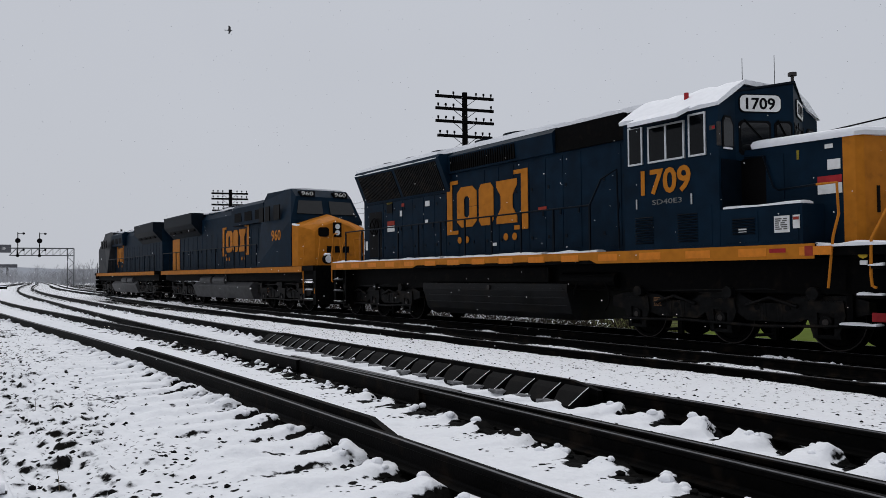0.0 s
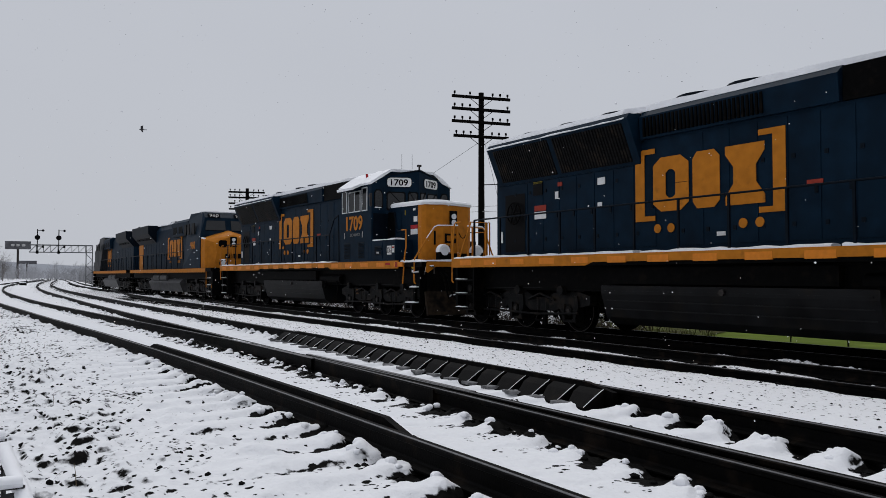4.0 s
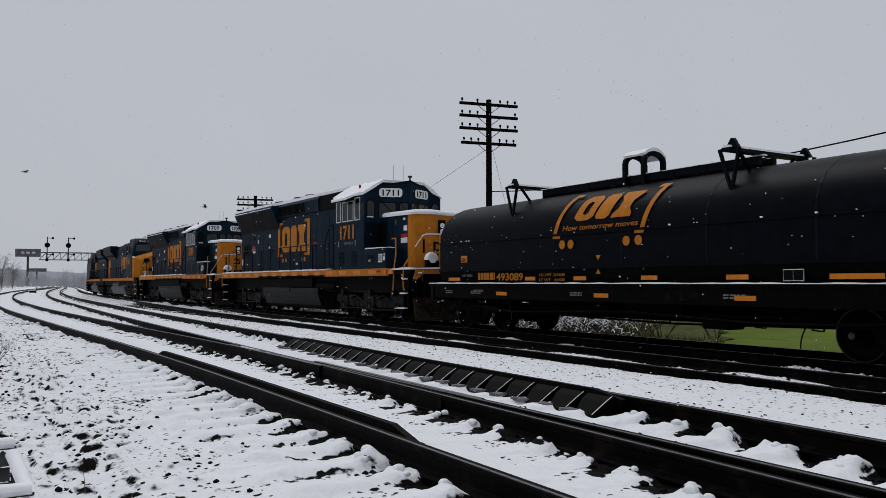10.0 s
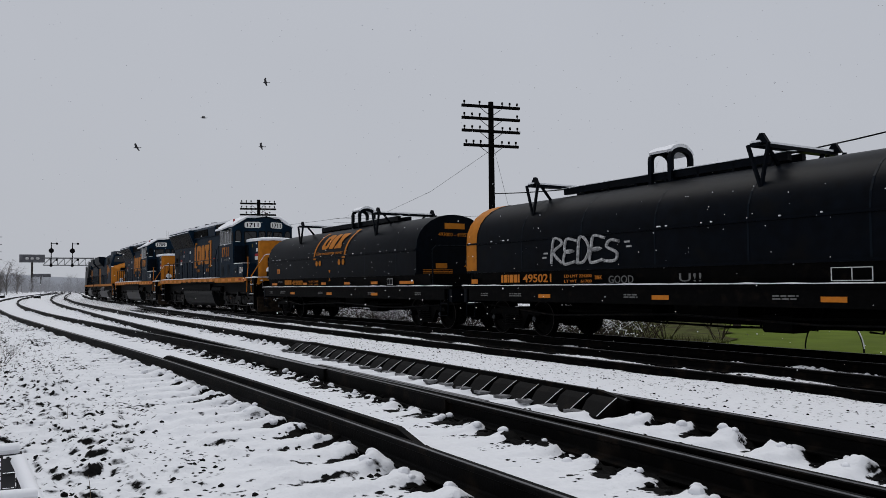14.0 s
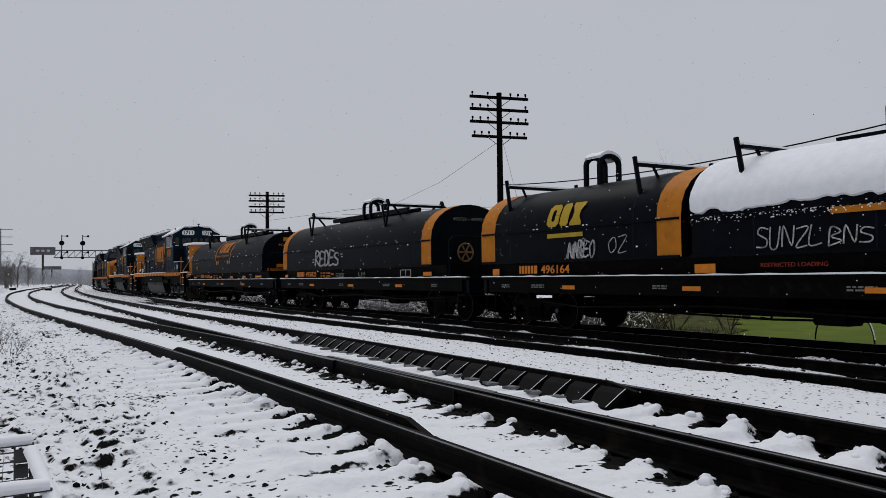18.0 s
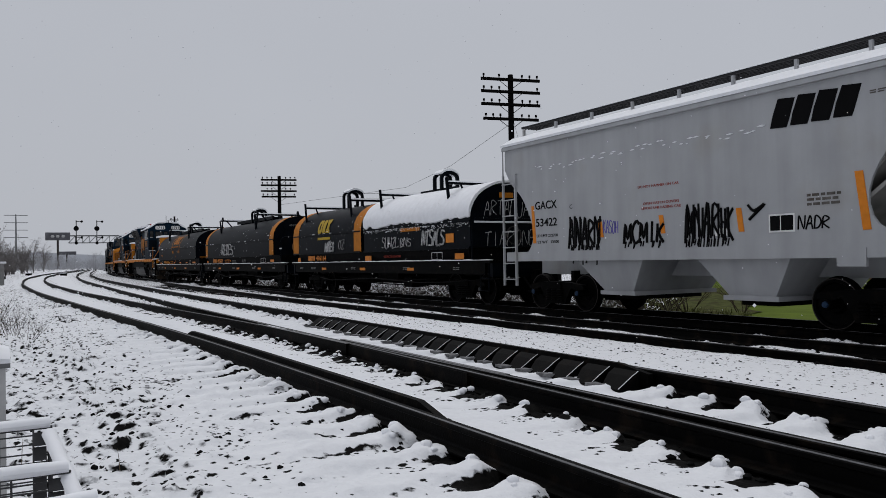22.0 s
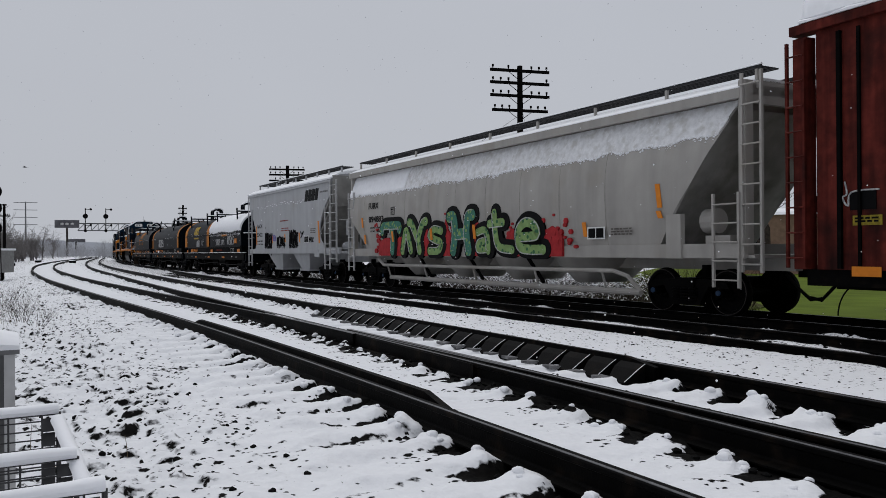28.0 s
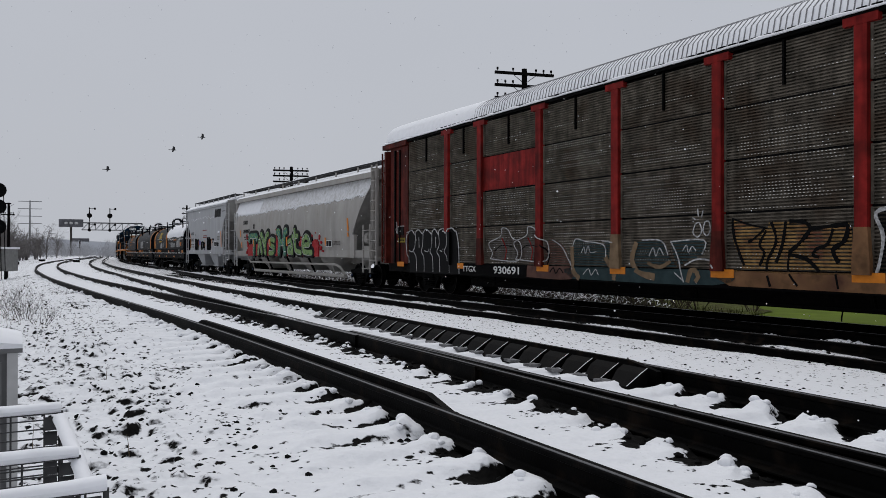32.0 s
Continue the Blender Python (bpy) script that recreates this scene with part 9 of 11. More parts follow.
for k in range(22):
    s = -16.15 + k * 0.42
    me = Mesh()
    pts = []
    for ds, dl, z in ((0.02, -0.57, 0.245), (0.37, -0.57, 0.245), (0.37, -0.49, 0.20), (0.02, -0.49, 0.20), (0.05, -0.34, 0.085), (0.30, -0.34, 0.085)):
        x, y = spot(s + ds, lane2(s + ds) + dl)
        pts.append((float(x), float(y), z))
    lowp = []
    for ds, dl, z in ((0.02, -0.57, 0.05), (0.37, -0.57, 0.05), (0.30, -0.34, 0.05), (0.05, -0.34, 0.05)):
        x, y = spot(s + ds, lane2(s + ds) + dl)
        lowp.append((float(x), float(y), z))
    me.add(pts + lowp, [(0, 1, 2, 3), (3, 2, 5, 4), (0, 3, 4, 9, 6), (1, 7, 8, 5, 2), (4, 5, 8, 9), (6, 7, 1, 0), (6, 9, 8, 7)])
    bp_ = part("brace_plate", me, UNDER, g2)
    part("snow", Mesh().tube([Vector(pts[0]) + Vector((0, 0, 0.004)), Vector(pts[3]) + Vector((0, 0, 0.006)), Vector(pts[4]) + Vector((0, 0, 0.008))], 0.0035, 4), SNOW, bp_)
    x, y = spot(s + 0.27, lane2(s) - 0.30)
    fl = Mesh()
    for ds, dl in ((0.26, -0.37), (0.42, -0.37), (0.44, -0.25), (0.28, -0.25)):
        q = spot(s + ds, lane2(s + ds) + dl)
        fl.v.append((float(q[0]), float(q[1]), 0.108 + random.uniform(0, 0.012)))
    fl.f.append((0, 1, 2, 3))
    fl.v += [(a, b, c - 0.03) for a, b, c in fl.v]
    fl.f += [(7, 6, 5, 4), (0, 4, 5, 1), (1, 5, 6, 2), (2, 6, 7, 3), (3, 7, 4, 0)]
    part("tie_plate", fl, TIEPLATE, g2)


def frog():
    """The crossing casting where the inner rails meet."""
    ob = new("crossing_frog")
    tagged(ob, "worn cast steel crossing frog with snow in its grooves", "rail", kind="structure")
    m = Mesh()
    rings = []
    for s in np.arange(-15.2, -7.9, 0.4):
        b, c = lane1(s) - 0.75, lane2(s) + 0.75
        lo, hi = min(b, c) - 0.05, max(b, c) + 0.05
        ring = []
        for l, z in ((lo, 0.07), (hi, 0.07), (hi, 0.235), (lo, 0.235)):
            x, y = spot(s, l)
            ring.append((float(x), float(y), z))
        rings.append(ring)
    m.rings(rings)
    part("casting", m, RAILSIDE, ob)
    for w0, w1, d in ((-12.0, -7.6, 0.07), (-15.6, -11.2, -0.09)):
        w = Mesh()
        rings = []
        for s in np.arange(w0, w1, 0.3):
            b, c = lane1(s) - 0.75, lane2(s) + 0.75
            mid = (b + c) / 2 + d
            ring = []
            for l, z in ((mid - 0.03, 0.10), (mid + 0.03, 0.10), (mid + 0.03, 0.252), (mid - 0.03, 0.252)):
                x, y = spot(s, l)
                ring.append((float(x), float(y), z))
            rings.append(ring)
        w.rings(rings)
        part("wing_rail", w, RAILSIDE, ob)
        part("rail_head", Mesh().rings([[(x, y, z + 0.0015 if z > 0.2 else z + 0.151) for x, y, z in r] for r in rings]), RAILTOP, ob, "worn bright running edge")
    for w0, w1 in ((-11.0, -9.6), (-9.2, -8.0)):
        snw = Mesh()
        rings = []
        for s in np.arange(w0, w1, 0.2):
            mid = (lane1(s) - 0.75 + lane2(s) + 0.75) / 2 + 0.0
            ring = []
            for l, z in ((mid - 0.06, 0.22), (mid + 0.045, 0.22), (mid + 0.03, 0.246 + random.uniform(0, 0.006)), (mid - 0.03, 0.246)):
                x, y = spot(s, l)
                ring.append((float(x), float(y), z))
            rings.append(ring)
        snw.rings(rings)
        part("snow", snw, SNOW, ob)


frog()

# sleepers of the near tracks, dark timber just clearing the snow
TIE_MESH = Mesh().box(-0.11, 0.11, -1.34, 1.34, -0.1, 0.045, 0.0)
TIE_DATA = TIE_MESH.data("sleeper", TIE)
sleepers = tagged(new("sleepers"), "dark creosoted sleepers half buried in snow", "sleepers", kind="structure")
for lane, ph in ((lane1, 0.0), (lane2, 0.26)):
    for k in range(int(-24 / TIE_STEP), int(9 / TIE_STEP)):
        s = (k + 0.5) * TIE_STEP - ph
        x, y = spot(s, lane(s))
        a = float(np.interp(s, GS, GT))
        part("sleeper", TIE_DATA, None, sleepers, at=pose(float(x), float(y), 0.0, 0, 0, 180 - math.degrees(a) + random.uniform(-1.5, 1.5)))
far_ties = Mesh()
for lane, top, s0, s1 in ((lane0, -0.20, -40, 150), (lane3, -0.21, -40, 40)):
    for s in np.arange(s0, s1, 0.55):
        c = [spot(s + ds, lane(s) + dl) for ds, dl in ((-0.11, -1.25), (0.11, -1.25), (0.11, 1.2), (-0.11, 1.2))]
        v = [(float(x), float(y), top - 0.04) for x, y in c] + [(float(x), float(y), top + 0.02) for x, y in c]
        far_ties.add(v, [(4, 5, 6, 7), (0, 1, 5, 4), (1, 2, 6, 5), (2, 3, 7, 6), (3, 0, 4, 7)])
part("sleeper_row", far_ties, TIE, sleepers, "dark sleepers of the farther tracks")


# ---- lumps of snow and stones by the rails ----
def lump(m, x, y, z, r, flat=0.7, n=8, k=5):
    ph = random.uniform(0, 9)
    rings = []
    for j in range(k + 1):
        a = math.pi * (0.04 + 0.92 * j / k)
        rings.append([(x + r * math.sin(a) * (1 + 0.22 * math.sin(3 * i + ph + j)) * math.cos(2 * math.pi * i / n), y + r * math.sin(a) * (1 + 0.22 * math.cos(2 * i + ph)) * math.sin(2 * math.pi * i / n), z - r * flat * math.cos(a)) for i in range(n)])
    m.rings(rings)


lumps, stones = Mesh(), Mesh()


def strew(mesh, rows, flat, n, k, sink=0.0):
    """Lumps of the given (s, lat, radius) resting on the ground."""
    q = np.array(rows)
    x, y = spot(q[:, 0], q[:, 1])
    z = ground_height(q[:, 0], q[:, 1])
    for i in range(len(q)):
        lump(mesh, float(x[i]), float(y[i]), float(z[i] + q[i, 2] * sink), float(q[i, 2]), flat, n, k)


rows_l, rows_s = [], []
for lane, ph in ((lane1, 0.0), (lane2, 0.26)):
    for k in range(int(-22 / TIE_STEP), int(26 / TIE_STEP)):
        s = (k + 0.5) * TIE_STEP - ph
        near = s < -2
        c = float(lane(s))
        for w in (-0.75, 0.75):
            for side in (-1, 1):
                if near or random.random() < 0.7:
                    rows_l.append((s + random.gauss(0, 0.05), c + w + side * random.uniform(0.14, 0.22), random.uniform(0.022, 0.046)))
                for q in range(random.choice((1, 2, 3)) if near else 1):
                    rows_l.append((s + random.gauss(0, 0.08), c + w + side * random.uniform(0.12, 0.34), random.uniform(0.012, 0.042) if near else random.uniform(0.018, 0.036)))
                if near:
                    for q in range(4):
                        rows_s.append((s + TIE_STEP / 2 + random.uniform(-0.12, 0.12), c + w + side * random.uniform(0.09, 0.30), random.uniform(0.015, 0.035)))
strew(lumps, rows_l, 0.8, 10, 7, -0.15)
tagged(part("snow_lumps", lumps, SNOW, smooth=True), "rounded lumps of snow on tie plates and spikes", "snow", kind="stuff")
for i in range(1300):
    rows_s.append((random.uniform(-21, 14), random.triangular(11.5, 17, 12.5), random.uniform(0.010, 0.026)))
for i in range(700):
    rows_s.append((random.uniform(-24, 20), random.uniform(-1.7, 4.6), random.uniform(0.015, 0.04)))
for i in range(500):
    rows_s.append((random.uniform(-22, 10), random.uniform(4.9, 6.9), random.uniform(0.008, 0.02)))
strew(stones, rows_s, 0.8, 5, 3)
tagged(part("ballast_stones", stones, STONE), "dark ballast stones showing through the snow", "stones", kind="stuff")
caps = Mesh()
strew(caps, [(random.uniform(-21, 30), random.choice((3.2, 3.2, 1.55, 1.55, 4.6)) + random.gauss(0, 0.14), random.uniform(0.015, 0.045)) for i in range(900)], 0.6, 6, 3)
tagged(part("snow_crumbs", caps, SNOW, smooth=True), "broken strips of snow along the dark ballast", "snow", kind="stuff")

# dry stalks
straw = material("dry_straw", (0.10, 0.075, 0.045), 0.9, var=0.4, scale=30)
st = Mesh()
for i in range(300):
    s, l = random.uniform(-19, 26), random.triangular(11.6, 19, 14.0)
    if i < 120:
        s, l = random.gauss(-3.5, 2.0), random.gauss(13.6, 0.7)
    x, y = spot(s, l)
    z = float(ground_height(np.array([s]), np.array([l]))[0])
    h = random.uniform(0.05, 0.22)
    a = random.uniform(0, 6.3)
    k = random.uniform(0.1, 0.5) * h
    st.tube([(float(x), float(y), z), (float(x) + k * 0.4 * math.cos(a), float(y) + k * 0.4 * math.sin(a), z + h * 0.6), (float(x) + k * math.cos(a), float(y) + k * math.sin(a), z + h)], [0.003, 0.0022, 0.001], 3)
tagged(part("dry_grass", st, straw), "thin dry weed stalks poking through snow", "grass", kind="stuff")


# ---- steel steps and cabinet beside the camera ----
def mesh_steps():
    ob = new("steel_steps")
    tagged(ob, "grey steel steps with wire mesh risers under snow", "steps")
    steel = material("weathered_grey_steel", (0.055, 0.055, 0.057), 0.6, 0.4, var=0.3, scale=10)
    d = Vector((-0.85, -0.53, 0))
    for px, py, z, h in ((-1.58, 2.90, 0.745, 0.27), (-1.34, 2.57, 0.665, 0.22), (-1.09, 2.25, 0.655, 0.5)):
        p = Vector((px, py, z))
        q = p + d * 1.1
        part("tread_bar", Mesh().tube([p, q], 0.011, 8), steel, ob)
        m = Mesh()
        rings = []
        for i in range(12):
            c = p + (q - p) * i / 11
            k = random.uniform(-0.004, 0.005)
            rings.append([tuple(c + Vector((0.53 * a, -0.85 * a, b + k * (b > 0.01)))) for a, b in [((0.029 + k) * math.cos(q), 0.015 + 0.021 * math.sin(q)) for q in np.linspace(0, 2 * math.pi, 12, endpoint=False)]])
        m.rings(rings)
        part("snow", m, SNOW, ob, "bank of snow on the step edge", True)
        w = Mesh()
        for k in range(8):
            zz = z - 0.03 - h * k / 8
            w.tube([p + Vector((0, 0, zz - z)), q + Vector((0, 0, zz - z))], 0.0035, 4)
        for k in range(10):
            c = p + (q - p) * (k + 0.5) / 10
            w.tube([c, c - Vector((0, 0, h))], 0.0035, 4)
        part("wire_mesh", w, steel, ob, "wire mesh riser")
        c = p + d * 0.012
        s = Mesh()
        for j in range(5):
            zz = z - 0.02 - h * j / 5
            s.add([tuple(c + Vector((0, 0, zz - z))), tuple(c + d * 0.045 + Vector((0, 0, zz - z))), tuple(c + d * 0.045 + Vector((0.012, -0.02, zz - z - h / 5 + 0.008))), tuple(c + Vector((0.012, -0.02, zz - z - h / 5 + 0.008))), tuple(c + Vector((-0.01, 0.016, zz - z - h / 5))), tuple(c + d * 0.045 + Vector((-0.01, 0.016, zz - z - h / 5)))], [(0, 1, 2, 3), (0, 4, 5, 1), (3, 2, 5, 4), (0, 3, 4), (1, 5, 2)])
        part("end_slat", s, steel, ob)
        part("leg", Mesh().tube([p, p - Vector((0, 0, z + 0.1))], 0.009, 6), steel, ob)
        part("leg", Mesh().tube([q, q - Vector((0, 0, z + 0.1))], 0.009, 6), steel, ob)
    # stringer joining the steps, with snow on it
    a, b, c = Vector((-1.56, 2.86, 0.70)), Vector((-1.30, 2.52, 0.60)), Vector((-1.03, 2.20, 0.42))
    part("stringer", Mesh().tube([a, b, c], 0.011, 6), steel, ob)
    m = Mesh()
    rings = []
    for i in range(14):
        f = i / 13 * 2
        p = a + (b - a) * f if f < 1 else b + (c - b) * (f - 1)
        k = random.uniform(0, 0.008)
        rings.append([tuple(p + Vector((0.8 * x, 0.6 * x, z))) for x, z in [((0.024 + k * 0.5) * math.cos(q), 0.022 + (0.02 + k * 0.5) * math.sin(q)) for q in np.linspace(0, 2 * math.pi, 10, endpoint=False)]])
    m.rings(rings)
    part("snow", m, SNOW, ob, "", True)


mesh_steps()


def cabinet():
    ob = new("signal_cabinet")
    tagged(ob, "small grey metal cabinet with a cap of snow", "cabinet")
    paint = material("grey_cabinet_paint", (0.15, 0.15, 0.152), 0.6, var=0.15, scale=6)
    d, n = Vector((-0.85, -0.53, 0)), Vector((-0.53, 0.85, 0))
    p = Vector((-2.05, 3.38, 0))

    def box(name, a0, a1, b0, b1, z0, z1, mat, par, label="", smooth=False):
        v = [tuple(p + d * a + n * b + Vector((0, 0, z))) for a in (a0, a1) for b in (b0, b1) for z in (z0, z1)]
        return part(name, Mesh().add(v, [(0, 1, 3, 2), (4, 6, 7, 5), (0, 4, 5, 1), (2, 3, 7, 6), (0, 2, 6, 4), (1, 5, 7, 3)]), mat, par, label, smooth)
    box("body", 0, 0.9, 0, 0.4, 0.0, 0.90, paint, ob)
    box("door", 0.05, 0.85, -0.015, 0.0, 0.12, 0.86, paint, ob)
    box("corner_trim", -0.012, 0.03, -0.02, 0.03, 0.0, 0.90, CHROME, ob)
    box("lid", -0.03, 0.93, -0.03, 0.43, 0.90, 0.92, paint, ob)
    m = Mesh()
    rings = []
    for i in range(10):
        a = -0.03 + 0.96 * i / 9
        e = 0.6 if i in (0, 9) else 1.0
        rings.append([tuple(p + d * a + n * b + Vector((0, 0, 0.92 + z * e))) for b, z in ((-0.03, 0.0), (-0.035, 0.03), (0.0, 0.065), (0.2, 0.075), (0.4, 0.065), (0.435, 0.0))])
    m.rings(rings)
    part("snow_cap", m, SNOW, ob, "cap of snow", True)


cabinet()


# ---- poles, wires, signals ----
def telegraph_pole(x, y, base, top, arms, label, turn=19.0):
    ob = new("telegraph_pole")
    tagged(ob, label, "pole", "telegraph poles along the line")
    part("pole", Mesh().tube([(x, y, base), (x, y, (base + top) / 2), (x, y, top)], [0.17, 0.145, 0.12], 12), WOOD, ob, "", True)
    c, s = math.cos(radians(turn)), math.sin(radians(turn))
    for z, half in arms:
        a = part("crossarm", Mesh().add([(x + c * q - s * p, y + s * q + c * p - 0.15, z + k) for q in (-half, half) for p in (-0.05, 0.05) for k in (-0.06, 0.06)], [(0, 1, 3, 2), (4, 6, 7, 5), (0, 4, 5, 1), (2, 3, 7, 6), (0, 2, 6, 4), (1, 5, 7, 3)]), WOOD, ob)
        pin = Mesh()
        for i in range(8):
            q = -half + 0.12 + (2 * half - 0.24) * i / 7
            if abs(q) < 0.2 or random.random() < 0.12:
                continue
            pin.cyl((x + c * q, y + s * q - 0.15, z + 0.05), (x + c * q, y + s * q - 0.15, z + 0.17), 0.02, 6)
            pin.cyl((x + c * q, y + s * q - 0.15, z + 0.13), (x + c * q, y + s * q - 0.15, z + 0.23), 0.045, 8)
        part("insulator", pin, WOOD, a)
        br = Mesh()
        for k in (-1, 1):
            br.tube([(x + c * k * 0.55, y + s * k * 0.55 - 0.2, z - 0.05), (x, y - 0.2, z - 0.45)], 0.015, 5)
        part("arm_brace", br, WOOD, a)
    return ob


telegraph_pole(1.85, 34.95, -1.2, 9.45, [(9.20, 1.38), (8.66, 1.38), (8.10, 1.38), (7.46, 1.30)], "tall dark timber telegraph pole with four crossarms")
telegraph_pole(-14.2, 58.29, -1.2, 7.75, [(7.45, 1.30), (7.05, 1.30), (6.62, 1.30), (6.2, 1.25)], "dark timber telegraph pole behind the train", 16)
telegraph_pole(-40.8, 107.5, -1.2, 7.9, [(7.4, 0.58), (6.75, 0.58), (6.1, 0.5)], "distant timber telegraph pole with three short crossarms", 20)
telegraph_pole(-47.2, 76.7, -0.5, 6.3, [(6.2, 0.3), (5.1, 0.62)], "slender timber pole at the edge of the woods", 25)
up = telegraph_pole(28.3, 52.9, -1.2, 8.25, [(8.0, 0.7), (5.8, 1.0)], "timber utility pole with two grey transformers", 25)
for q in (-0.34, 0.34):
    can = part("transformer", Mesh().rings([[(28.3 + q * 1.2 + r * math.cos(a), 52.5 + q * 0.5 + r * math.sin(a), z) for a in np.linspace(0, 2 * math.pi, 12, endpoint=False)] for z, r in ((3.5, 0.20), (3.56, 0.26), (4.4, 0.26), (4.46, 0.22), (4.5, 0.10))]), SILVER, up, "grey transformer can")
    part("can_snow", Mesh().cyl((28.3 + q * 1.2, 52.5 + q * 0.5, 4.5), (28.3 + q * 1.2, 52.5 + q * 0.5, 4.56), 0.2, 10), SNOW, can)
telegraph_pole(16.6, 11.2, -0.8, 8.5, [(7.9, 1.3)], "dark timber telegraph pole carrying the cable", 30)


def cable(pts, r, label):
    ob = part("overhead_cable", Mesh().tube(pts, r, 5), WOOD)
    return tagged(ob, label, "cable", kind="structure")


cable([(1.9 + 14.6 * k, 34.95 - 23.8 * k, 5.35 - 2.62 * k + 3.55 * k * k) for k in np.linspace(0, 1, 16)], 0.022, "sagging black cable from pole to pole")
for dz in (0.0, 0.45):
    cable([(28.3 - 40 * k, 52.9 + 26 * k, 8.1 - dz - 3.2 * k * (1 - k)) for k in np.linspace(0, 1, 10)], 0.014, "thin line wire behind the train")
    cable([(28.3 + 30 * k, 52.9 - 16 * k, 8.1 - dz - 2.0 * k * (1 - k)) for k in np.linspace(0, 1, 8)], 0.014, "thin line wire behind the train")
cable([(28.3 + 30 * k, 52.9 - 16 * k, 5.9 - 2.0 * k * (1 - k)) for k in np.linspace(0, 1, 8)], 0.014, "thin line wire behind the train")
cable([(1.85, 34.9, 7.3), (-1.0, 41.0, 6.2), (-3.9, 47.8, 5.75), (-14.2, 58.2, 5.6)], 0.008, "thin slack wire between the poles")
cable([(1.9, 34.8, 7.6), (3.3, 35.5, 2.0), (3.8, 35.8, -1.1)], 0.006, "thin guy wire of the pole")
cable([(1.8, 34.9, 7.4), (2.2, 35.6, -1.1)], 0.006, "thin guy wire of the pole")


def signal_bridge():
    ob = new("signal_bridge")
    tagged(ob, "grey lattice signal bridge with two round signals", "signal bridge")
    gsteel = material("weathered_bridge_steel", (0.13, 0.135, 0.14), 0.7, var=0.2)
    a, b = Vector((-69.0, 133.2, 0)), Vector((-60.2, 137.4, 0))
    d = (b - a).normalized()
    n = Vector((-d.y, d.x, 0))
    L = (b - a).length
    for k in (-0.5, 0.5):
        m = Mesh()
        for z in (5.25, 6.45):
            m.tube([a + n * k + Vector((0, 0, z)), b + n * k + Vector((0, 0, z))], 0.07, 5)
        q = 9
        for i in range(q):
            p0, p1 = a + d * (L * i / q) + n * k, a + d * (L * (i + 1) / q) + n * k
            m.tube([p0 + Vector((0, 0, 5.25)), p1 + Vector((0, 0, 6.45))], 0.04, 4)
            m.tube([p1 + Vector((0, 0, 5.25)), p1 + Vector((0, 0, 6.45))], 0.04, 4)
        part("truss", m, gsteel, ob)
    leg = Mesh()
    for k in (-0.5, 0.5):
        for j in (0.0, 1.0):
            leg.tube([b - d * j + n * k + Vector((0, 0, -0.2)), b - d * j + n * k + Vector((0, 0, 6.45))], 0.07, 5)
        for i in range(6):
            leg.tube([b - d * (i % 2) + n * k + Vector((0, 0, i)), b - d * ((i + 1) % 2) + n * k + Vector((0, 0, i + 1))], 0.035, 4)
    part("tower", leg, gsteel, ob)
    part("walkway", Mesh().tube([a - n * 0.8 + Vector((0, 0, 6.5)), b - n * 0.8 + Vector((0, 0, 6.5))], 0.05, 5), gsteel, ob)
    for px, py in ((-67.9, 133.75), (-65.0, 135.2)):
        c = Vector((px, py, 0)) - n * 0.7
        s = part("signal_mast", Mesh().tube([c + Vector((0, 0, 5.1)), c + Vector((0, 0, 9.1))], 0.08, 6), UNDER, ob, "signal mast")
        v = (Vector((0, 0, 0)) - c).normalized()
        part("signal_target", Mesh().cyl(c + v * 0.1 + Vector((0, 0, 7.7)), c + v * 0.2 + Vector((0, 0, 7.7)), 0.42, 18), INK, s)
        part("signal_target", Mesh().cyl(c + v * 0.1 + Vector((0, 0, 5.2)), c + v * 0.2 + Vector((0, 0, 5.2)), 0.26, 18), INK, s)
        arm = Mesh()
        for z in (8.9, 6.15):
            arm.tube([c + Vector((0, 0, z)), c + d * 0.85 + Vector((0, 0, z))], 0.05, 5)
            arm.cyl(c + d * 0.85 + v * 0.05 + Vector((0, 0, z)), c + d * 0.85 + v * 0.2 + Vector((0, 0, z)), 0.2, 10)
        part("marker_lamp", arm, INK, s)


signal_bridge()


def billboard(name, L, R, h, base, label, panel):
    ob = new(name)
    tagged(ob, label, "billboard")
    L, R = Vector(L), Vector(R)
    c = (L + R) / 2
    part("post", Mesh().tube([(c.x, c.y, base), (c.x, c.y, L.z)], 0.45, 8), STEEL, ob)
    m = Mesh()
    n = Vector((-(R - L).y, (R - L).x, 0)).normalized()
    m.add([tuple(p + n * k + Vector((0, 0, z))) for p in (L, R) for k in (-0.3, 0.3) for z in (0, h)], [(0, 1, 3, 2), (4, 6, 7, 5), (0, 4, 5, 1), (2, 3, 7, 6), (0, 2, 6, 4), (1, 5, 7, 3)])
    p = part("panel", m, panel, ob, "weathered grey panel")
    if h > 2:
        bl = Mesh()
        for f in (0.3, 0.5, 0.72):
            q = L + (R - L) * f - n * 0.32
            bl.ball((q.x, q.y, L.z + h * 0.5), 0.8, 7, 5, 0.8)
        part("poster_shape", bl, CHROME, p)


BBP = material("grey_poster_panel", (0.10, 0.10, 0.11), 0.7, var=0.3, scale=0.5)
billboard("billboard", (-182.8, 333.2, 12.4), (-174.2, 337.7, 12.4), 3.4, -2, "grey roadside billboard on a single post", BBP)
billboard("billboard", (-197.4, 370.7, 6.6), (-190.2, 374.4, 6.6), 1.6, -2, "low billboard on a single post", BBP)


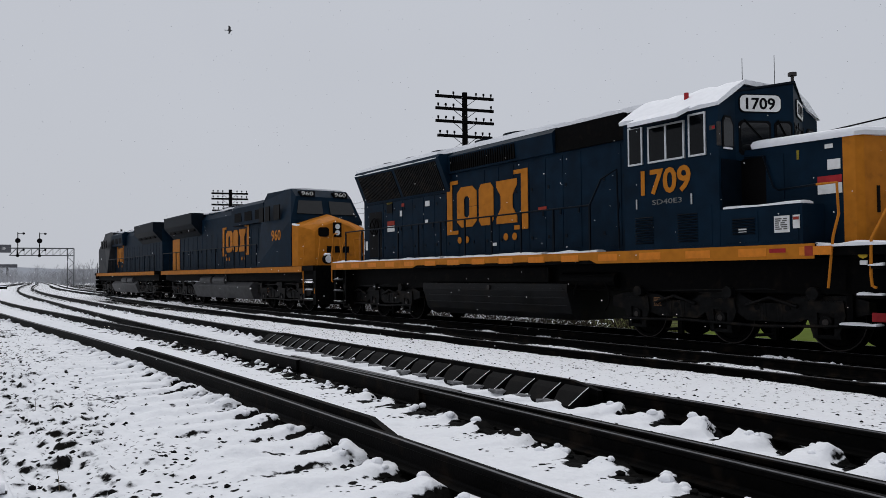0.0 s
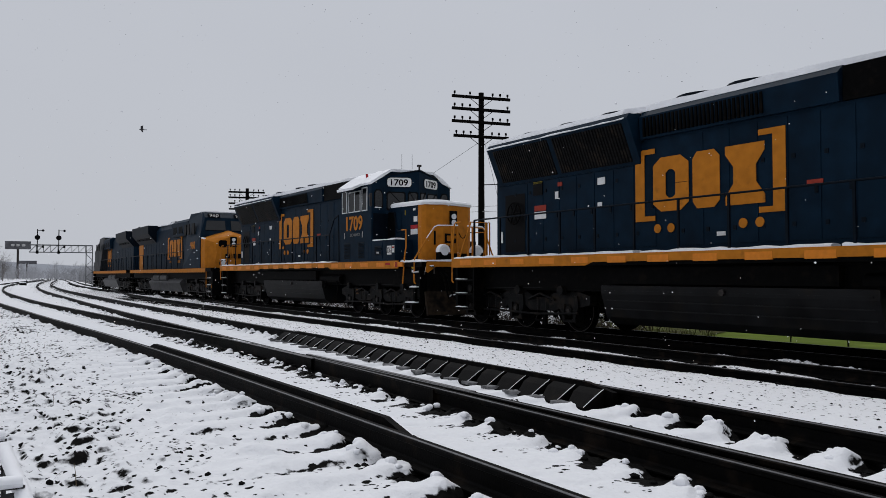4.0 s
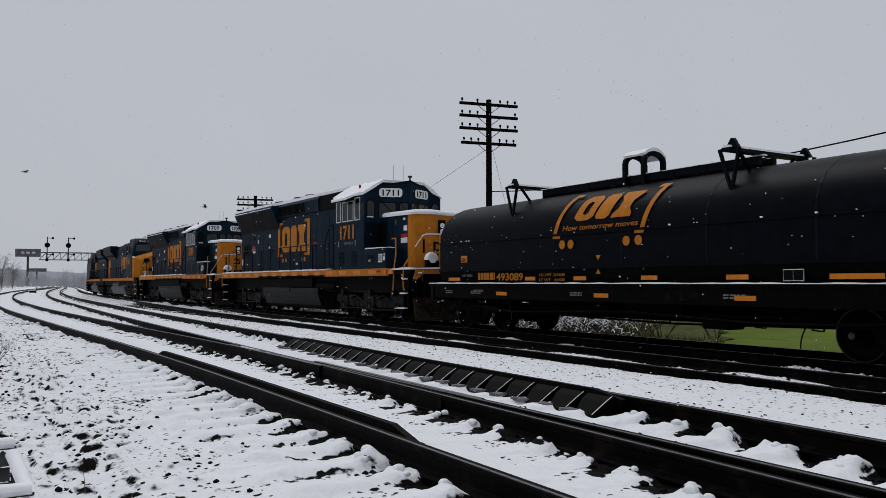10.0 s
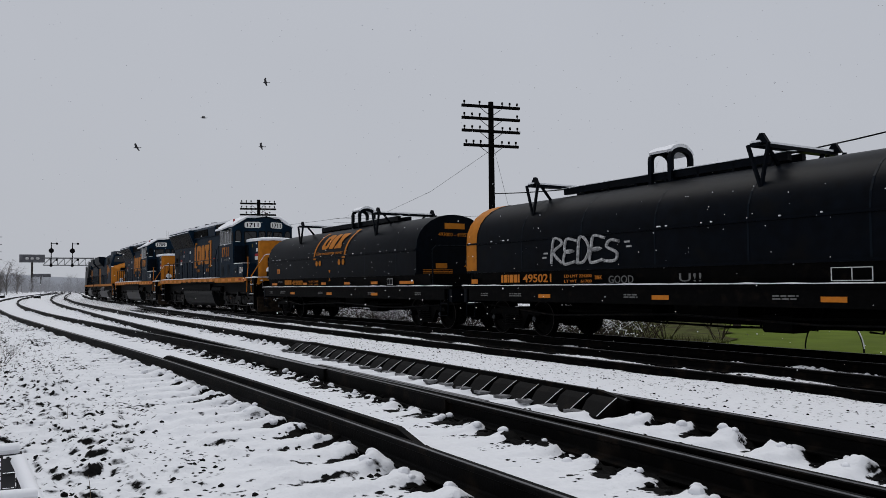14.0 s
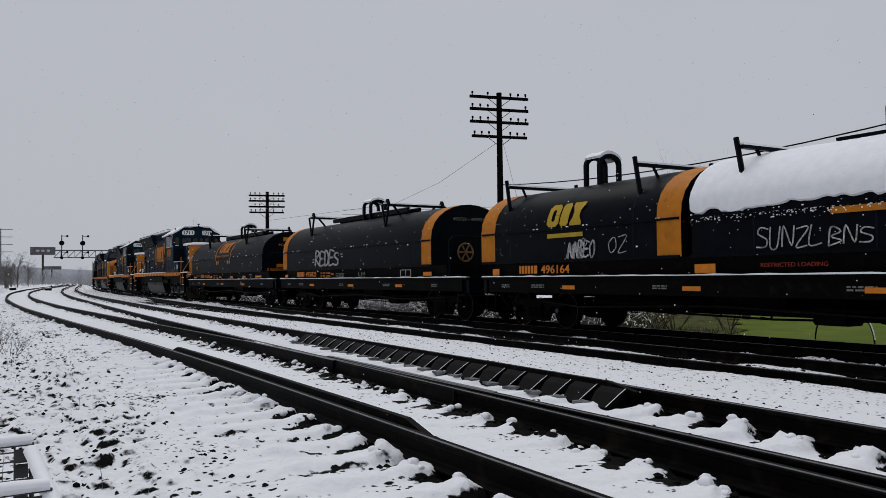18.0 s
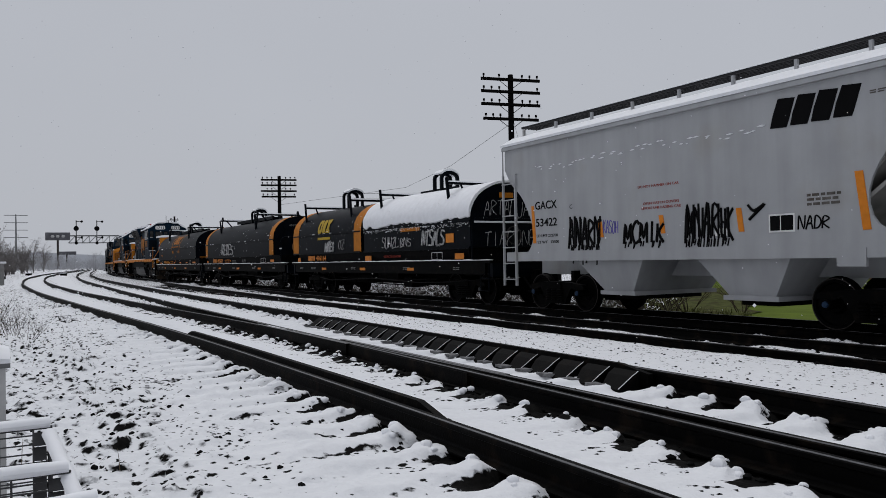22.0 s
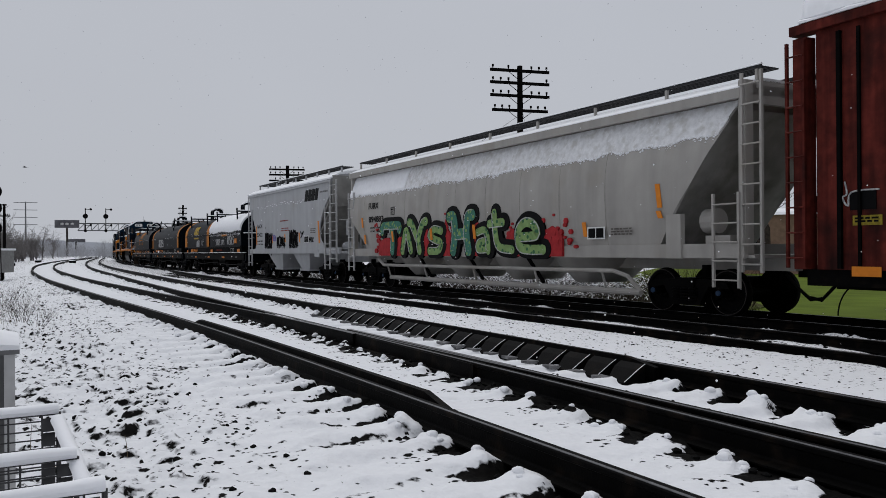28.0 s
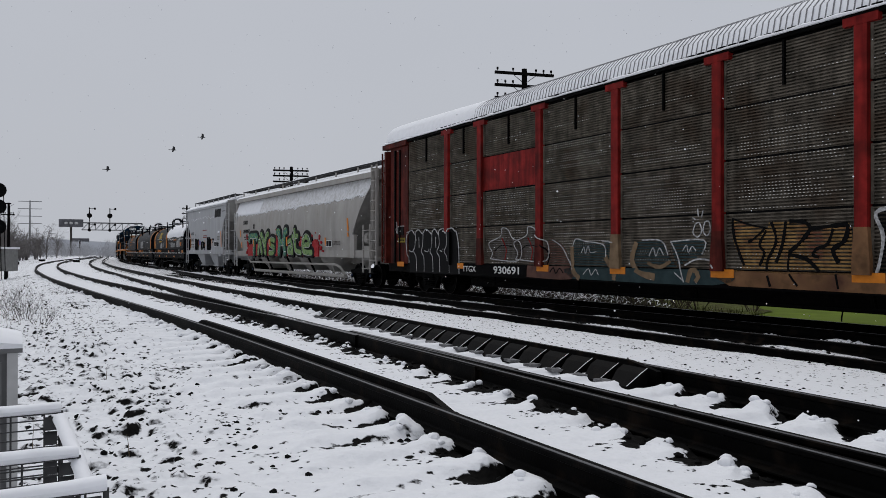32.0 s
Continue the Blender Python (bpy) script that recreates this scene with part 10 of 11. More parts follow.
def pylon(x, y, top):
    ob = new("power_pylon")
    tagged(ob, "tall grey power line mast with four crossarms", "pylon")
    g = material("pylon_steel", (0.16, 0.165, 0.17), 0.7)
    part("mast", Mesh().tube([(x, y, -2), (x, y, top)], [0.5, 0.25], 6), g, ob)
    for k in range(4):
        z = top - 0.4 - k * 3.3
        part("crossarm", Mesh().tube([(x - 4.3, y - 2, z), (x + 4.3, y + 2, z)], 0.18, 4), g, ob)


pylon(-202.5, 345.0, 24.6)
pylon(-300.0, 420.0, 26.0)


def mast_signal():
    ob = new("signal_mast")
    tagged(ob, "dark signal mast with three round heads", "signal")
    x, y = -23.45, 37.25
    part("mast", Mesh().tube([(x, y, -0.1), (x, y, 4.8)], 0.07, 8), UNDER, ob)
    for z in (4.35, 3.55, 2.58):
        m = Mesh()
        v = Vector((-x, -y, 0)).normalized()
        c = Vector((x, y, z)) + v * 0.15
        m.cyl(c, c + v * 0.06, 0.36, 18)
        m.tube([c + v * 0.06 + Vector((v.y * 0.14 * math.cos(a), -v.x * 0.14 * math.cos(a), 0.14 * math.sin(a))) for a in np.linspace(0, math.pi, 7)], 0.03, 5)
        part("signal_head", m, INK, ob)
    part("ladder", Mesh().tube([(x + 0.3, y - 0.2, 0), (x + 0.05, y, 4.6)], 0.02, 4).tube([(x + 0.5, y - 0.2, 0), (x + 0.25, y, 4.6)], 0.02, 4), UNDER, ob)
    cs = new("relay_case")
    tagged(cs, "pale grey relay case by the track", "cabinet")
    g = material("pale_case_paint", (0.22, 0.22, 0.215), 0.6, var=0.15)
    part("body", Mesh().box(-24.5, -23.15, 37.4, 38.4, 0.42, 1.50, 0.02), g, cs)
    part("door", Mesh().box(-24.3, -23.35, 37.37, 37.41, 0.5, 1.42), g, cs)
    for lx in (-24.4, -23.3):
        part("leg", Mesh().box(lx - 0.06, lx + 0.06, 37.6, 37.75, -0.3, 0.42), UNDER, cs)
    part("roof", Mesh().box(-24.55, -23.1, 37.3, 38.5, 1.50, 1.60, 0.03), SNOW, cs, "snow on the roof")


mast_signal()


def switch_stand(x, y):
    ob = new("switch_machine")
    tagged(ob, "low dark switch machine capped with snow", "switch machine")
    part("body", Mesh().box(x - 0.32, x + 0.32, y - 0.3, y + 0.3, -0.1, 0.36, 0.06), STONE, ob)
    part("snow_cap", Mesh().rings([[(x + a, y - 0.3, 0.36), (x + a, y + 0.3, 0.36), (x + a, y + 0.2, 0.46), (x + a, y - 0.2, 0.46)] for a in (-0.32, -0.1, 0.1, 0.32)]), SNOW, ob)
    part("mast", Mesh().tube([(x + 0.45, y, 0), (x + 0.45, y, 0.8)], 0.03, 6), UNDER, ob)


for s, l in ((92, 7.4), (70, 13.2), (104, 12.0)):
    q = spot(s, l)
    switch_stand(float(q[0]), float(q[1]))


# ---- trees and brush ----
BARK = material("bare_bark", (0.045, 0.036, 0.030), 0.9, var=0.4, scale=8, bump=0.2)


def grow(m, p, d, length, r, depth, spread, up):
    n = 4
    pts, rad = [p.copy()], [r]
    for i in range(n):
        d = (d + Vector((random.gauss(0, 0.13), random.gauss(0, 0.13), random.gauss(0.02, 0.09) + up * 0.03))).normalized()
        p = p + d * (length / n)
        pts.append(p.copy())
        rad.append(r * (1 - 0.5 * (i + 1) / n))
        if depth and (i > 0 or length > 2):
            for k in range(random.choice((1, 1, 2))):
                e = (d + Vector((random.gauss(0, spread), random.gauss(0, spread), random.gauss(0.1, spread * 0.6)))).normalized()
                grow(m, p, e, length * random.uniform(0.45, 0.72), rad[-1] * 0.6, depth - 1, spread, up)
    m.tube(pts, rad, 5 if r > 0.02 else 3)


def bare_tree(x, y, z, h, label, mat=BARK, depth=3, lean=(0, 0)):
    ob = new("bare_tree")
    tagged(ob, label, "tree")
    tr, br = Mesh(), Mesh()
    base = Vector((x, y, z))
    pts = [base + Vector((lean[0] * f, lean[1] * f, h * 0.45 * f)) for f in (0, 0.33, 0.66, 1)]
    tr.tube(pts, [h * 0.028, h * 0.023, h * 0.019, h * 0.015], 8)
    part("trunk", tr, mat, ob)
    for f in (0.45, 0.6, 0.75, 0.9, 1.0, 1.0):
        p = base + (pts[-1] - base) * f
        a = random.uniform(0, 6.3)
        grow(br, p, Vector((math.cos(a) * 0.8, math.sin(a) * 0.8, 0.8)).normalized(), h * random.uniform(0.34, 0.5), h * 0.011, depth, 0.55, 1)
    part("branch", br, mat, ob)
    return ob


bare_tree(15.2, 42.4, -1.2, 8.2, "bare broad tree with thin twigs behind the train", depth=3)
bare_tree(23.5, 49.0, -1.2, 6.0, "small bare tree behind the train", depth=3)


def bush(x, y, z, h, label, mat, r=0.022):
    ob = new("bush")
    tagged(ob, label, "bush", "bushes by the turf")
    for k in range(7):
        m = Mesh()
        a = random.uniform(0, 6.3)
        grow(m, Vector((x + 0.1 * math.cos(a), y + 0.1 * math.sin(a), z)), Vector((math.cos(a) * 0.55, math.sin(a) * 0.55, 0.8)).normalized(), h * random.uniform(0.7, 1.0), r, 2, 0.5, 0.6)
        part("stem", m, mat, ob)


TWIG = material("brown_bush_twigs", (0.036, 0.027, 0.018), 0.9, var=0.4, scale=9)
for bx, by, bh in ((7.3, 31.2, 1.5), (9.0, 33.6, 1.7), (10.9, 32.6, 1.6), (5.2, 32.2, 1.5), (3.4, 33.4, 1.6), (8.1, 32.4, 1.9), (6.2, 33.9, 1.6)):
    bush(bx, by, -1.15, bh, "low tangled brown bush at the edge of the turf", TWIG)

for bx, by, bh in ((-9.0, 15.2, 0.42), (-9.7, 15.9, 0.5), (-10.6, 17.2, 0.55), (-9.9, 16.8, 0.45), (-8.2, 14.3, 0.35), (-11.6, 18.6, 0.5)):
    bush(bx, by, -0.05, bh, "dry brown weed clump standing in the snow", TWIG, 0.006)

# brush under snow on the bank behind the train
tw, ts = Mesh(), Mesh()
for i in range(5200):
    s, l = random.uniform(-1, 75), -random.uniform(3.4, 8.5)
    if i > 2600:
        s, l = random.uniform(2, 22), -random.uniform(3.4, 12)
    x, y = spot(s, l)
    z = -0.9 if l < -5 else -0.65
    a, h = random.uniform(0, 6.3), random.uniform(0.3, 1.25)
    p0 = (float(x), float(y), z)
    p1 = (float(x) + 0.3 * h * math.cos(a), float(y) + 0.3 * h * math.sin(a), z + h * 0.7)
    p2 = (float(x) + 0.65 * h * math.cos(a), float(y) + 0.65 * h * math.sin(a), z + h * 0.9)
    p3 = (p2[0] + 0.35 * h * math.cos(a + 0.9), p2[1] + 0.35 * h * math.sin(a + 0.9), z + h * random.uniform(0.55, 0.95))
    tw.tube([p0, p1, p2, p3], [0.016, 0.012, 0.009, 0.005], 3)
    if random.random() < 0.62:
        ts.tube([(q[0], q[1], q[2] + 0.014) for q in (p1, p2, p3)], [0.010, 0.020, 0.012], 3)
    if random.random() < 0.3:
        ts.ball((p2[0], p2[1], p2[2] + 0.01), random.uniform(0.02, 0.05), 5, 4, 0.6)
tagged(part("brush", tw, BARK), "tangled bare brush on the bank behind the train", "brush", kind="stuff")
tagged(part("brush_snow", ts, SNOW), "snow lying on the brush", "snow", kind="stuff")

# far woods, haze put into their paler colour
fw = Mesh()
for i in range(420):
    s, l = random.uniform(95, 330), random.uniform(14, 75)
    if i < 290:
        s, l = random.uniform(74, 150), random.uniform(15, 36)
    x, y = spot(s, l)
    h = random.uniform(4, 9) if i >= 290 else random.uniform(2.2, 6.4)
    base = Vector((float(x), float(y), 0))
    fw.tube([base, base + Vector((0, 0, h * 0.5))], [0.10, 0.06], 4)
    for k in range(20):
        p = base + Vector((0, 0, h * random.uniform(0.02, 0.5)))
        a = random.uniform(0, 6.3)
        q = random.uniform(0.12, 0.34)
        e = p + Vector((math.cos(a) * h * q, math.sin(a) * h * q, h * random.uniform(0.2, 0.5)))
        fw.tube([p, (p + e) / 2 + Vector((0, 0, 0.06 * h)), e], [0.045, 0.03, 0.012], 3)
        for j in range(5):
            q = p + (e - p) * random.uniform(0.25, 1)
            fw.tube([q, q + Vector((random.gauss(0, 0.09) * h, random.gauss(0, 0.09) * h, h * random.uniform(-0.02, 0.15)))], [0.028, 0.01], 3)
tagged(part("far_woods", fw, material("misty_grey_twigs", (0.165, 0.155, 0.152), 0.95, var=0.3, scale=0.4, spec=0.0)), "bare woods along the line, haze put into their pale colour", "woods", kind="stuff")

# the farthest woods, mist put into the pale twig colour
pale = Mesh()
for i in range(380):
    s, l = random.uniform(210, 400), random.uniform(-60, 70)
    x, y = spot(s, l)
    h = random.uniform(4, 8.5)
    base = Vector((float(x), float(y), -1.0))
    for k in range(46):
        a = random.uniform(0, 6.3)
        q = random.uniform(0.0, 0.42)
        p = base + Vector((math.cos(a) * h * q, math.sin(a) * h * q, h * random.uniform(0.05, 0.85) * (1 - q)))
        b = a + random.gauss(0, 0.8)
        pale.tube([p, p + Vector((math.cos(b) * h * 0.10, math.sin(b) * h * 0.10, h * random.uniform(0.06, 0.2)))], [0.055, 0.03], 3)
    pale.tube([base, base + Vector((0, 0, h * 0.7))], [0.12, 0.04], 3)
tagged(part("misty_woods", pale, material("pale_misty_twigs", (0.34, 0.345, 0.36), 1.0, var=0.15, scale=0.1, spec=0.0)), "pale bare woods with the mist put into their colour", "woods", kind="stuff")

# low ridge that closes the horizon, its colour lightened for mist
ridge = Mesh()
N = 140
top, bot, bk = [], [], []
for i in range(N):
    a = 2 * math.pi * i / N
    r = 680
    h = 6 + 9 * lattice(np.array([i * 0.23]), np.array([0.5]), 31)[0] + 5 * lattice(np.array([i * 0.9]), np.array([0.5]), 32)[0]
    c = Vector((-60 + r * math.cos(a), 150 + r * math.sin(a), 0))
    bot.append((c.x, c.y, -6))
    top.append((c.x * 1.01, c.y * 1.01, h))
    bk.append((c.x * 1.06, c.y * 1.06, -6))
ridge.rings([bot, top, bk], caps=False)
tagged(part("far_ridge", ridge, material("misty_wooded_ridge", (0.43, 0.445, 0.48), 1.0, var=0.05, scale=0.02, spec=0.0)), "low wooded ridge on the horizon, mist put into its pale colour", "backdrop", kind="structure")


# ---- turf field, hoop and buildings behind the train ----
def turf():
    F, L2 = np.meshgrid(np.linspace(0, 1, 40), np.concatenate([np.linspace(-6.2, -52, 24), np.linspace(-60, -150, 8)]), indexing="ij")
    S2 = -75 + F * (75 + 3.6 + (-6.2 - L2) * 0.98)
    X_, Y_ = spot(S2, L2)
    H = ground_height(S2, L2) + 0.05
    m = Mesh()
    n, k = S2.shape
    m.v = [(float(a), float(b), float(c)) for a, b, c in zip(X_.ravel(), Y_.ravel(), H.ravel())]
    m.f = [(i * k + j, (i + 1) * k + j, (i + 1) * k + j + 1, i * k + j + 1) for i in range(n - 1) for j in range(k - 1)]
    ob = part("turf", m, TURF)
    tagged(ob, "bright green turf field free of snow", "turf", kind="structure")


turf()


def rough_grass():
    """Unmown olive grass between the bushes and the turf."""
    F, L2 = np.meshgrid(np.linspace(0, 1, 30), np.linspace(-5.6, -34, 40), indexing="ij")
    near, far = -5.75 + (-6.2 - L2) * 0.79, 3.6 + (-6.2 - L2) * 0.98
    S2 = near + F * (far - near) + (lattice(L2 * 0.9, F * 0, 91) - 0.5) * 1.2 * (1 - F)
    X_, Y_ = spot(S2, L2)
    H = ground_height(S2, L2) + 0.075 + 0.05 * lattice(S2 * 2, L2 * 2, 92)
    m = Mesh()
    n, k = S2.shape
    m.v = [(float(a), float(b), float(c)) for a, b, c in zip(X_.ravel(), Y_.ravel(), H.ravel())]
    m.f = [(i * k + j, (i + 1) * k + j, (i + 1) * k + j + 1, i * k + j + 1) for i in range(n - 1) for j in range(k - 1)]
    olive = material("olive_winter_grass", (0.062, 0.070, 0.022), 0.95, var=0.5, scale=3, dark=(0.040, 0.034, 0.016), patch=0.6, patch_scale=0.8, bump=0.4, bump_scale=20, spec=0.03)
    tagged(part("rough_grass", m, olive), "unmown olive-brown winter grass beside the turf", "grass", kind="stuff")
    blades = Mesh()
    for i in range(2600):
        l2 = -5.8 - 7 * random.random() ** 1.5
        a, b = -5.75 + (-6.2 - l2) * 0.79, 3.6 + (-6.2 - l2) * 0.98
        s = a + (b - a) * random.random()
        x, y = (float(q) for q in spot(s, l2))
        z = float(ground_height(np.array([s]), np.array([l2]))[0]) + 0.08
        h, w, t = random.uniform(0.10, 0.32), random.uniform(0.01, 0.02), random.uniform(0, 6.3)
        dx, dy = math.cos(t), math.sin(t)
        blades.add([(x - dy * w, y + dx * w, z), (x + dy * w, y - dx * w, z), (x + dx * h * 0.5, y + dy * h * 0.5, z + h)], [(0, 1, 2)])
    tagged(part("grass_blade", blades, olive), "tufts of dry olive grass", "grass", kind="stuff")


rough_grass()
hp = new("field_hoop")
tagged(hp, "thin half-round hoop standing on the turf", "hoop")
hc, hr_ = Vector((13.3, 27.8, -1.1)), 1.12
hd = Vector((0.49, -0.87, 0))
part("hoop_bar", Mesh().tube([hc + hd * (hr_ * math.cos(a)) + Vector((0, 0, hr_ * 1.15 * math.sin(a))) for a in np.linspace(0, math.pi * 0.62, 14)], 0.03, 6), INK, hp, "dark half of the hoop")
part("hoop_bar", Mesh().tube([hc + hd * (hr_ * math.cos(a)) + Vector((0, 0, hr_ * 1.15 * math.sin(a))) for a in np.linspace(math.pi * 0.62, math.pi, 9)], 0.03, 6), INK, hp)
part("hoop_snow", Mesh().tube([hc + hd * (hr_ * 1.02 * math.cos(a)) + Vector((0, 0, hr_ * 1.18 * math.sin(a))) for a in np.linspace(0.12, 0.9, 8)], 0.022, 5), SNOW, hp)
fp = new("field_post")
tagged(fp, "thin dark post on the turf", "post")
part("pole", Mesh().tube([(16.4, 27.2, -1.2), (16.4, 27.2, 0.6)], 0.04, 6), INK, fp)


def shed(name, x, y, w, d, h, turn, mat, label, wins):
    ob = new(name)
    tagged(ob, label, "building")
    m = Matrix.Translation((x, y, -1.3)) @ Matrix.Rotation(radians(turn), 4, "Z")
    ob.matrix_world = m
    part("wall", Mesh().box(-w / 2, w / 2, -d / 2, d / 2, 0, h), mat, ob)
    part("roof", Mesh().prism([(-d / 2 - 0.3, h), (d / 2 + 0.3, h), (d / 2, h + 0.3), (0, h + 0.9), (-d / 2, h + 0.3)], -w / 2 - 0.3, w / 2 + 0.3), SNOW, ob, "snow-covered roof")
    for i in range(wins):
        xx = -w / 2 + (i + 0.5) * w / wins
        wn_ = part("window", Mesh().box(xx - 0.7, xx + 0.7, -d / 2 - 0.06, -d / 2 + 0.02, h * 0.45, h * 0.75), GLASS, ob)
        part("frame", Mesh().box(xx - 0.03, xx + 0.03, -d / 2 - 0.08, -d / 2 - 0.05, h * 0.45, h * 0.75), ALU, wn_)
    for i in range(int(w / 2.5)):
        xx = -w / 2 + i * 2.5
        part("pilaster", Mesh().box(xx - 0.08, xx + 0.08, -d / 2 - 0.05, -d / 2, 0, h), mat, ob)
    return ob


SHEDG = material("grey_corrugated_shed", (0.17, 0.18, 0.19), 0.7, var=0.15, scale=1)
SHEDT = material("tan_brick_shed", (0.23, 0.15, 0.11), 0.85, var=0.2, scale=2)
shed("warehouse", 52, 108, 34, 16, 6.3, -25, SHEDG, "long grey industrial shed under snow", 8)
shed("warehouse", 36, 84, 22, 12, 6.0, -25, SHEDT, "tan brick workshop beyond the turf", 6)
ch = new("chimney")
tagged(ch, "tall grey industrial chimney beside the shed", "chimney")
part("shaft", Mesh().tube([(53, 118.7, -1.3), (53, 118.7, 11.0)], [1.6, 1.3], 12), SHEDG, ch)
part("rim", Mesh().cyl((53, 118.7, 10.6), (53, 118.7, 11.1), 1.5, 12), SHEDG, ch)

# ---- falling snow and birds ----
fl = Mesh()
for i in range(9000):
    q = random.random()
    x, y, z = random.uniform(-14, 16), random.uniform(2.5, 24), random.uniform(0, 44)
    r = random.uniform(0.0035, 0.0085) * (0.5 + y / 15)
    fl.add([(x + r, y, z), (x - r, y, z), (x, y + r, z), (x, y - r, z), (x, y, z + r), (x, y, z - r)], [(0, 2, 4), (2, 1, 4), (1, 3, 4), (3, 0, 4), (2, 0, 5), (1, 2, 5), (3, 1, 5), (0, 3, 5)])
falling = tagged(part("falling_snow", fl, SNOW), "small snowflakes drifting down through the air", "snowflakes", kind="stuff")

FEATHER = material("grey_gull_feathers", (0.05, 0.05, 0.055), 0.8, var=0.2)


def bird():
    ob = new("bird")
    tagged(ob, "small dark grey gull gliding on spread wings", "bird", "birds over the tracks")
    b = Mesh().rings([[(x, r * math.cos(a), r * 0.9 * math.sin(a)) for a in np.linspace(0, 2 * math.pi, 8, endpoint=False)] for x, r in ((-0.30, 0.008), (-0.2, 0.035), (0.0, 0.07), (0.14, 0.055), (0.2, 0.035), (0.27, 0.012))])
    part("body", b, FEATHER, ob, smooth=True)
    for s in (1, -1):
        w = Mesh()
        w.rings([[(0.13, s * 0.04, 0.03), (-0.10, s * 0.04, 0.03), (-0.10, s * 0.04, 0.045), (0.13, s * 0.04, 0.05)], [(0.14, s * 0.32, 0.14), (-0.06, s * 0.32, 0.14), (-0.06, s * 0.32, 0.15), (0.14, s * 0.32, 0.155)], [(0.0, s * 0.72, 0.06), (-0.10, s * 0.72, 0.06), (-0.10, s * 0.72, 0.065), (0.0, s * 0.72, 0.068)]])
        part("wing", w, FEATHER, ob)
    part("tail", Mesh().prism([(-0.26, -0.03), (-0.26, 0.03), (-0.42, 0.07), (-0.42, -0.07)], -0.005, 0.008, "z"), FEATHER, ob)
    for c in ob.children:
        c.data.transform(Matrix.Scale(0.55, 4))
    return ob


FIRST_BIRD = bird()
BIRDS = [FIRST_BIRD] + [copy_thing(FIRST_BIRD, Matrix()) for _ in range(20)]


# ---- what moves ----
def place(u, half, t):
    """Pose of a car whose middle is u metres behind the train's mark, by its two trucks."""
    s = run(t) - u
    x0, y0 = spot(s - half, 0)
    x1, y1 = spot(s + half, 0)
    return pose((x0 + x1) / 2, (y0 + y1) / 2, 0, 0, 0, math.degrees(math.atan2(y1 - y0, x1 - x0)))


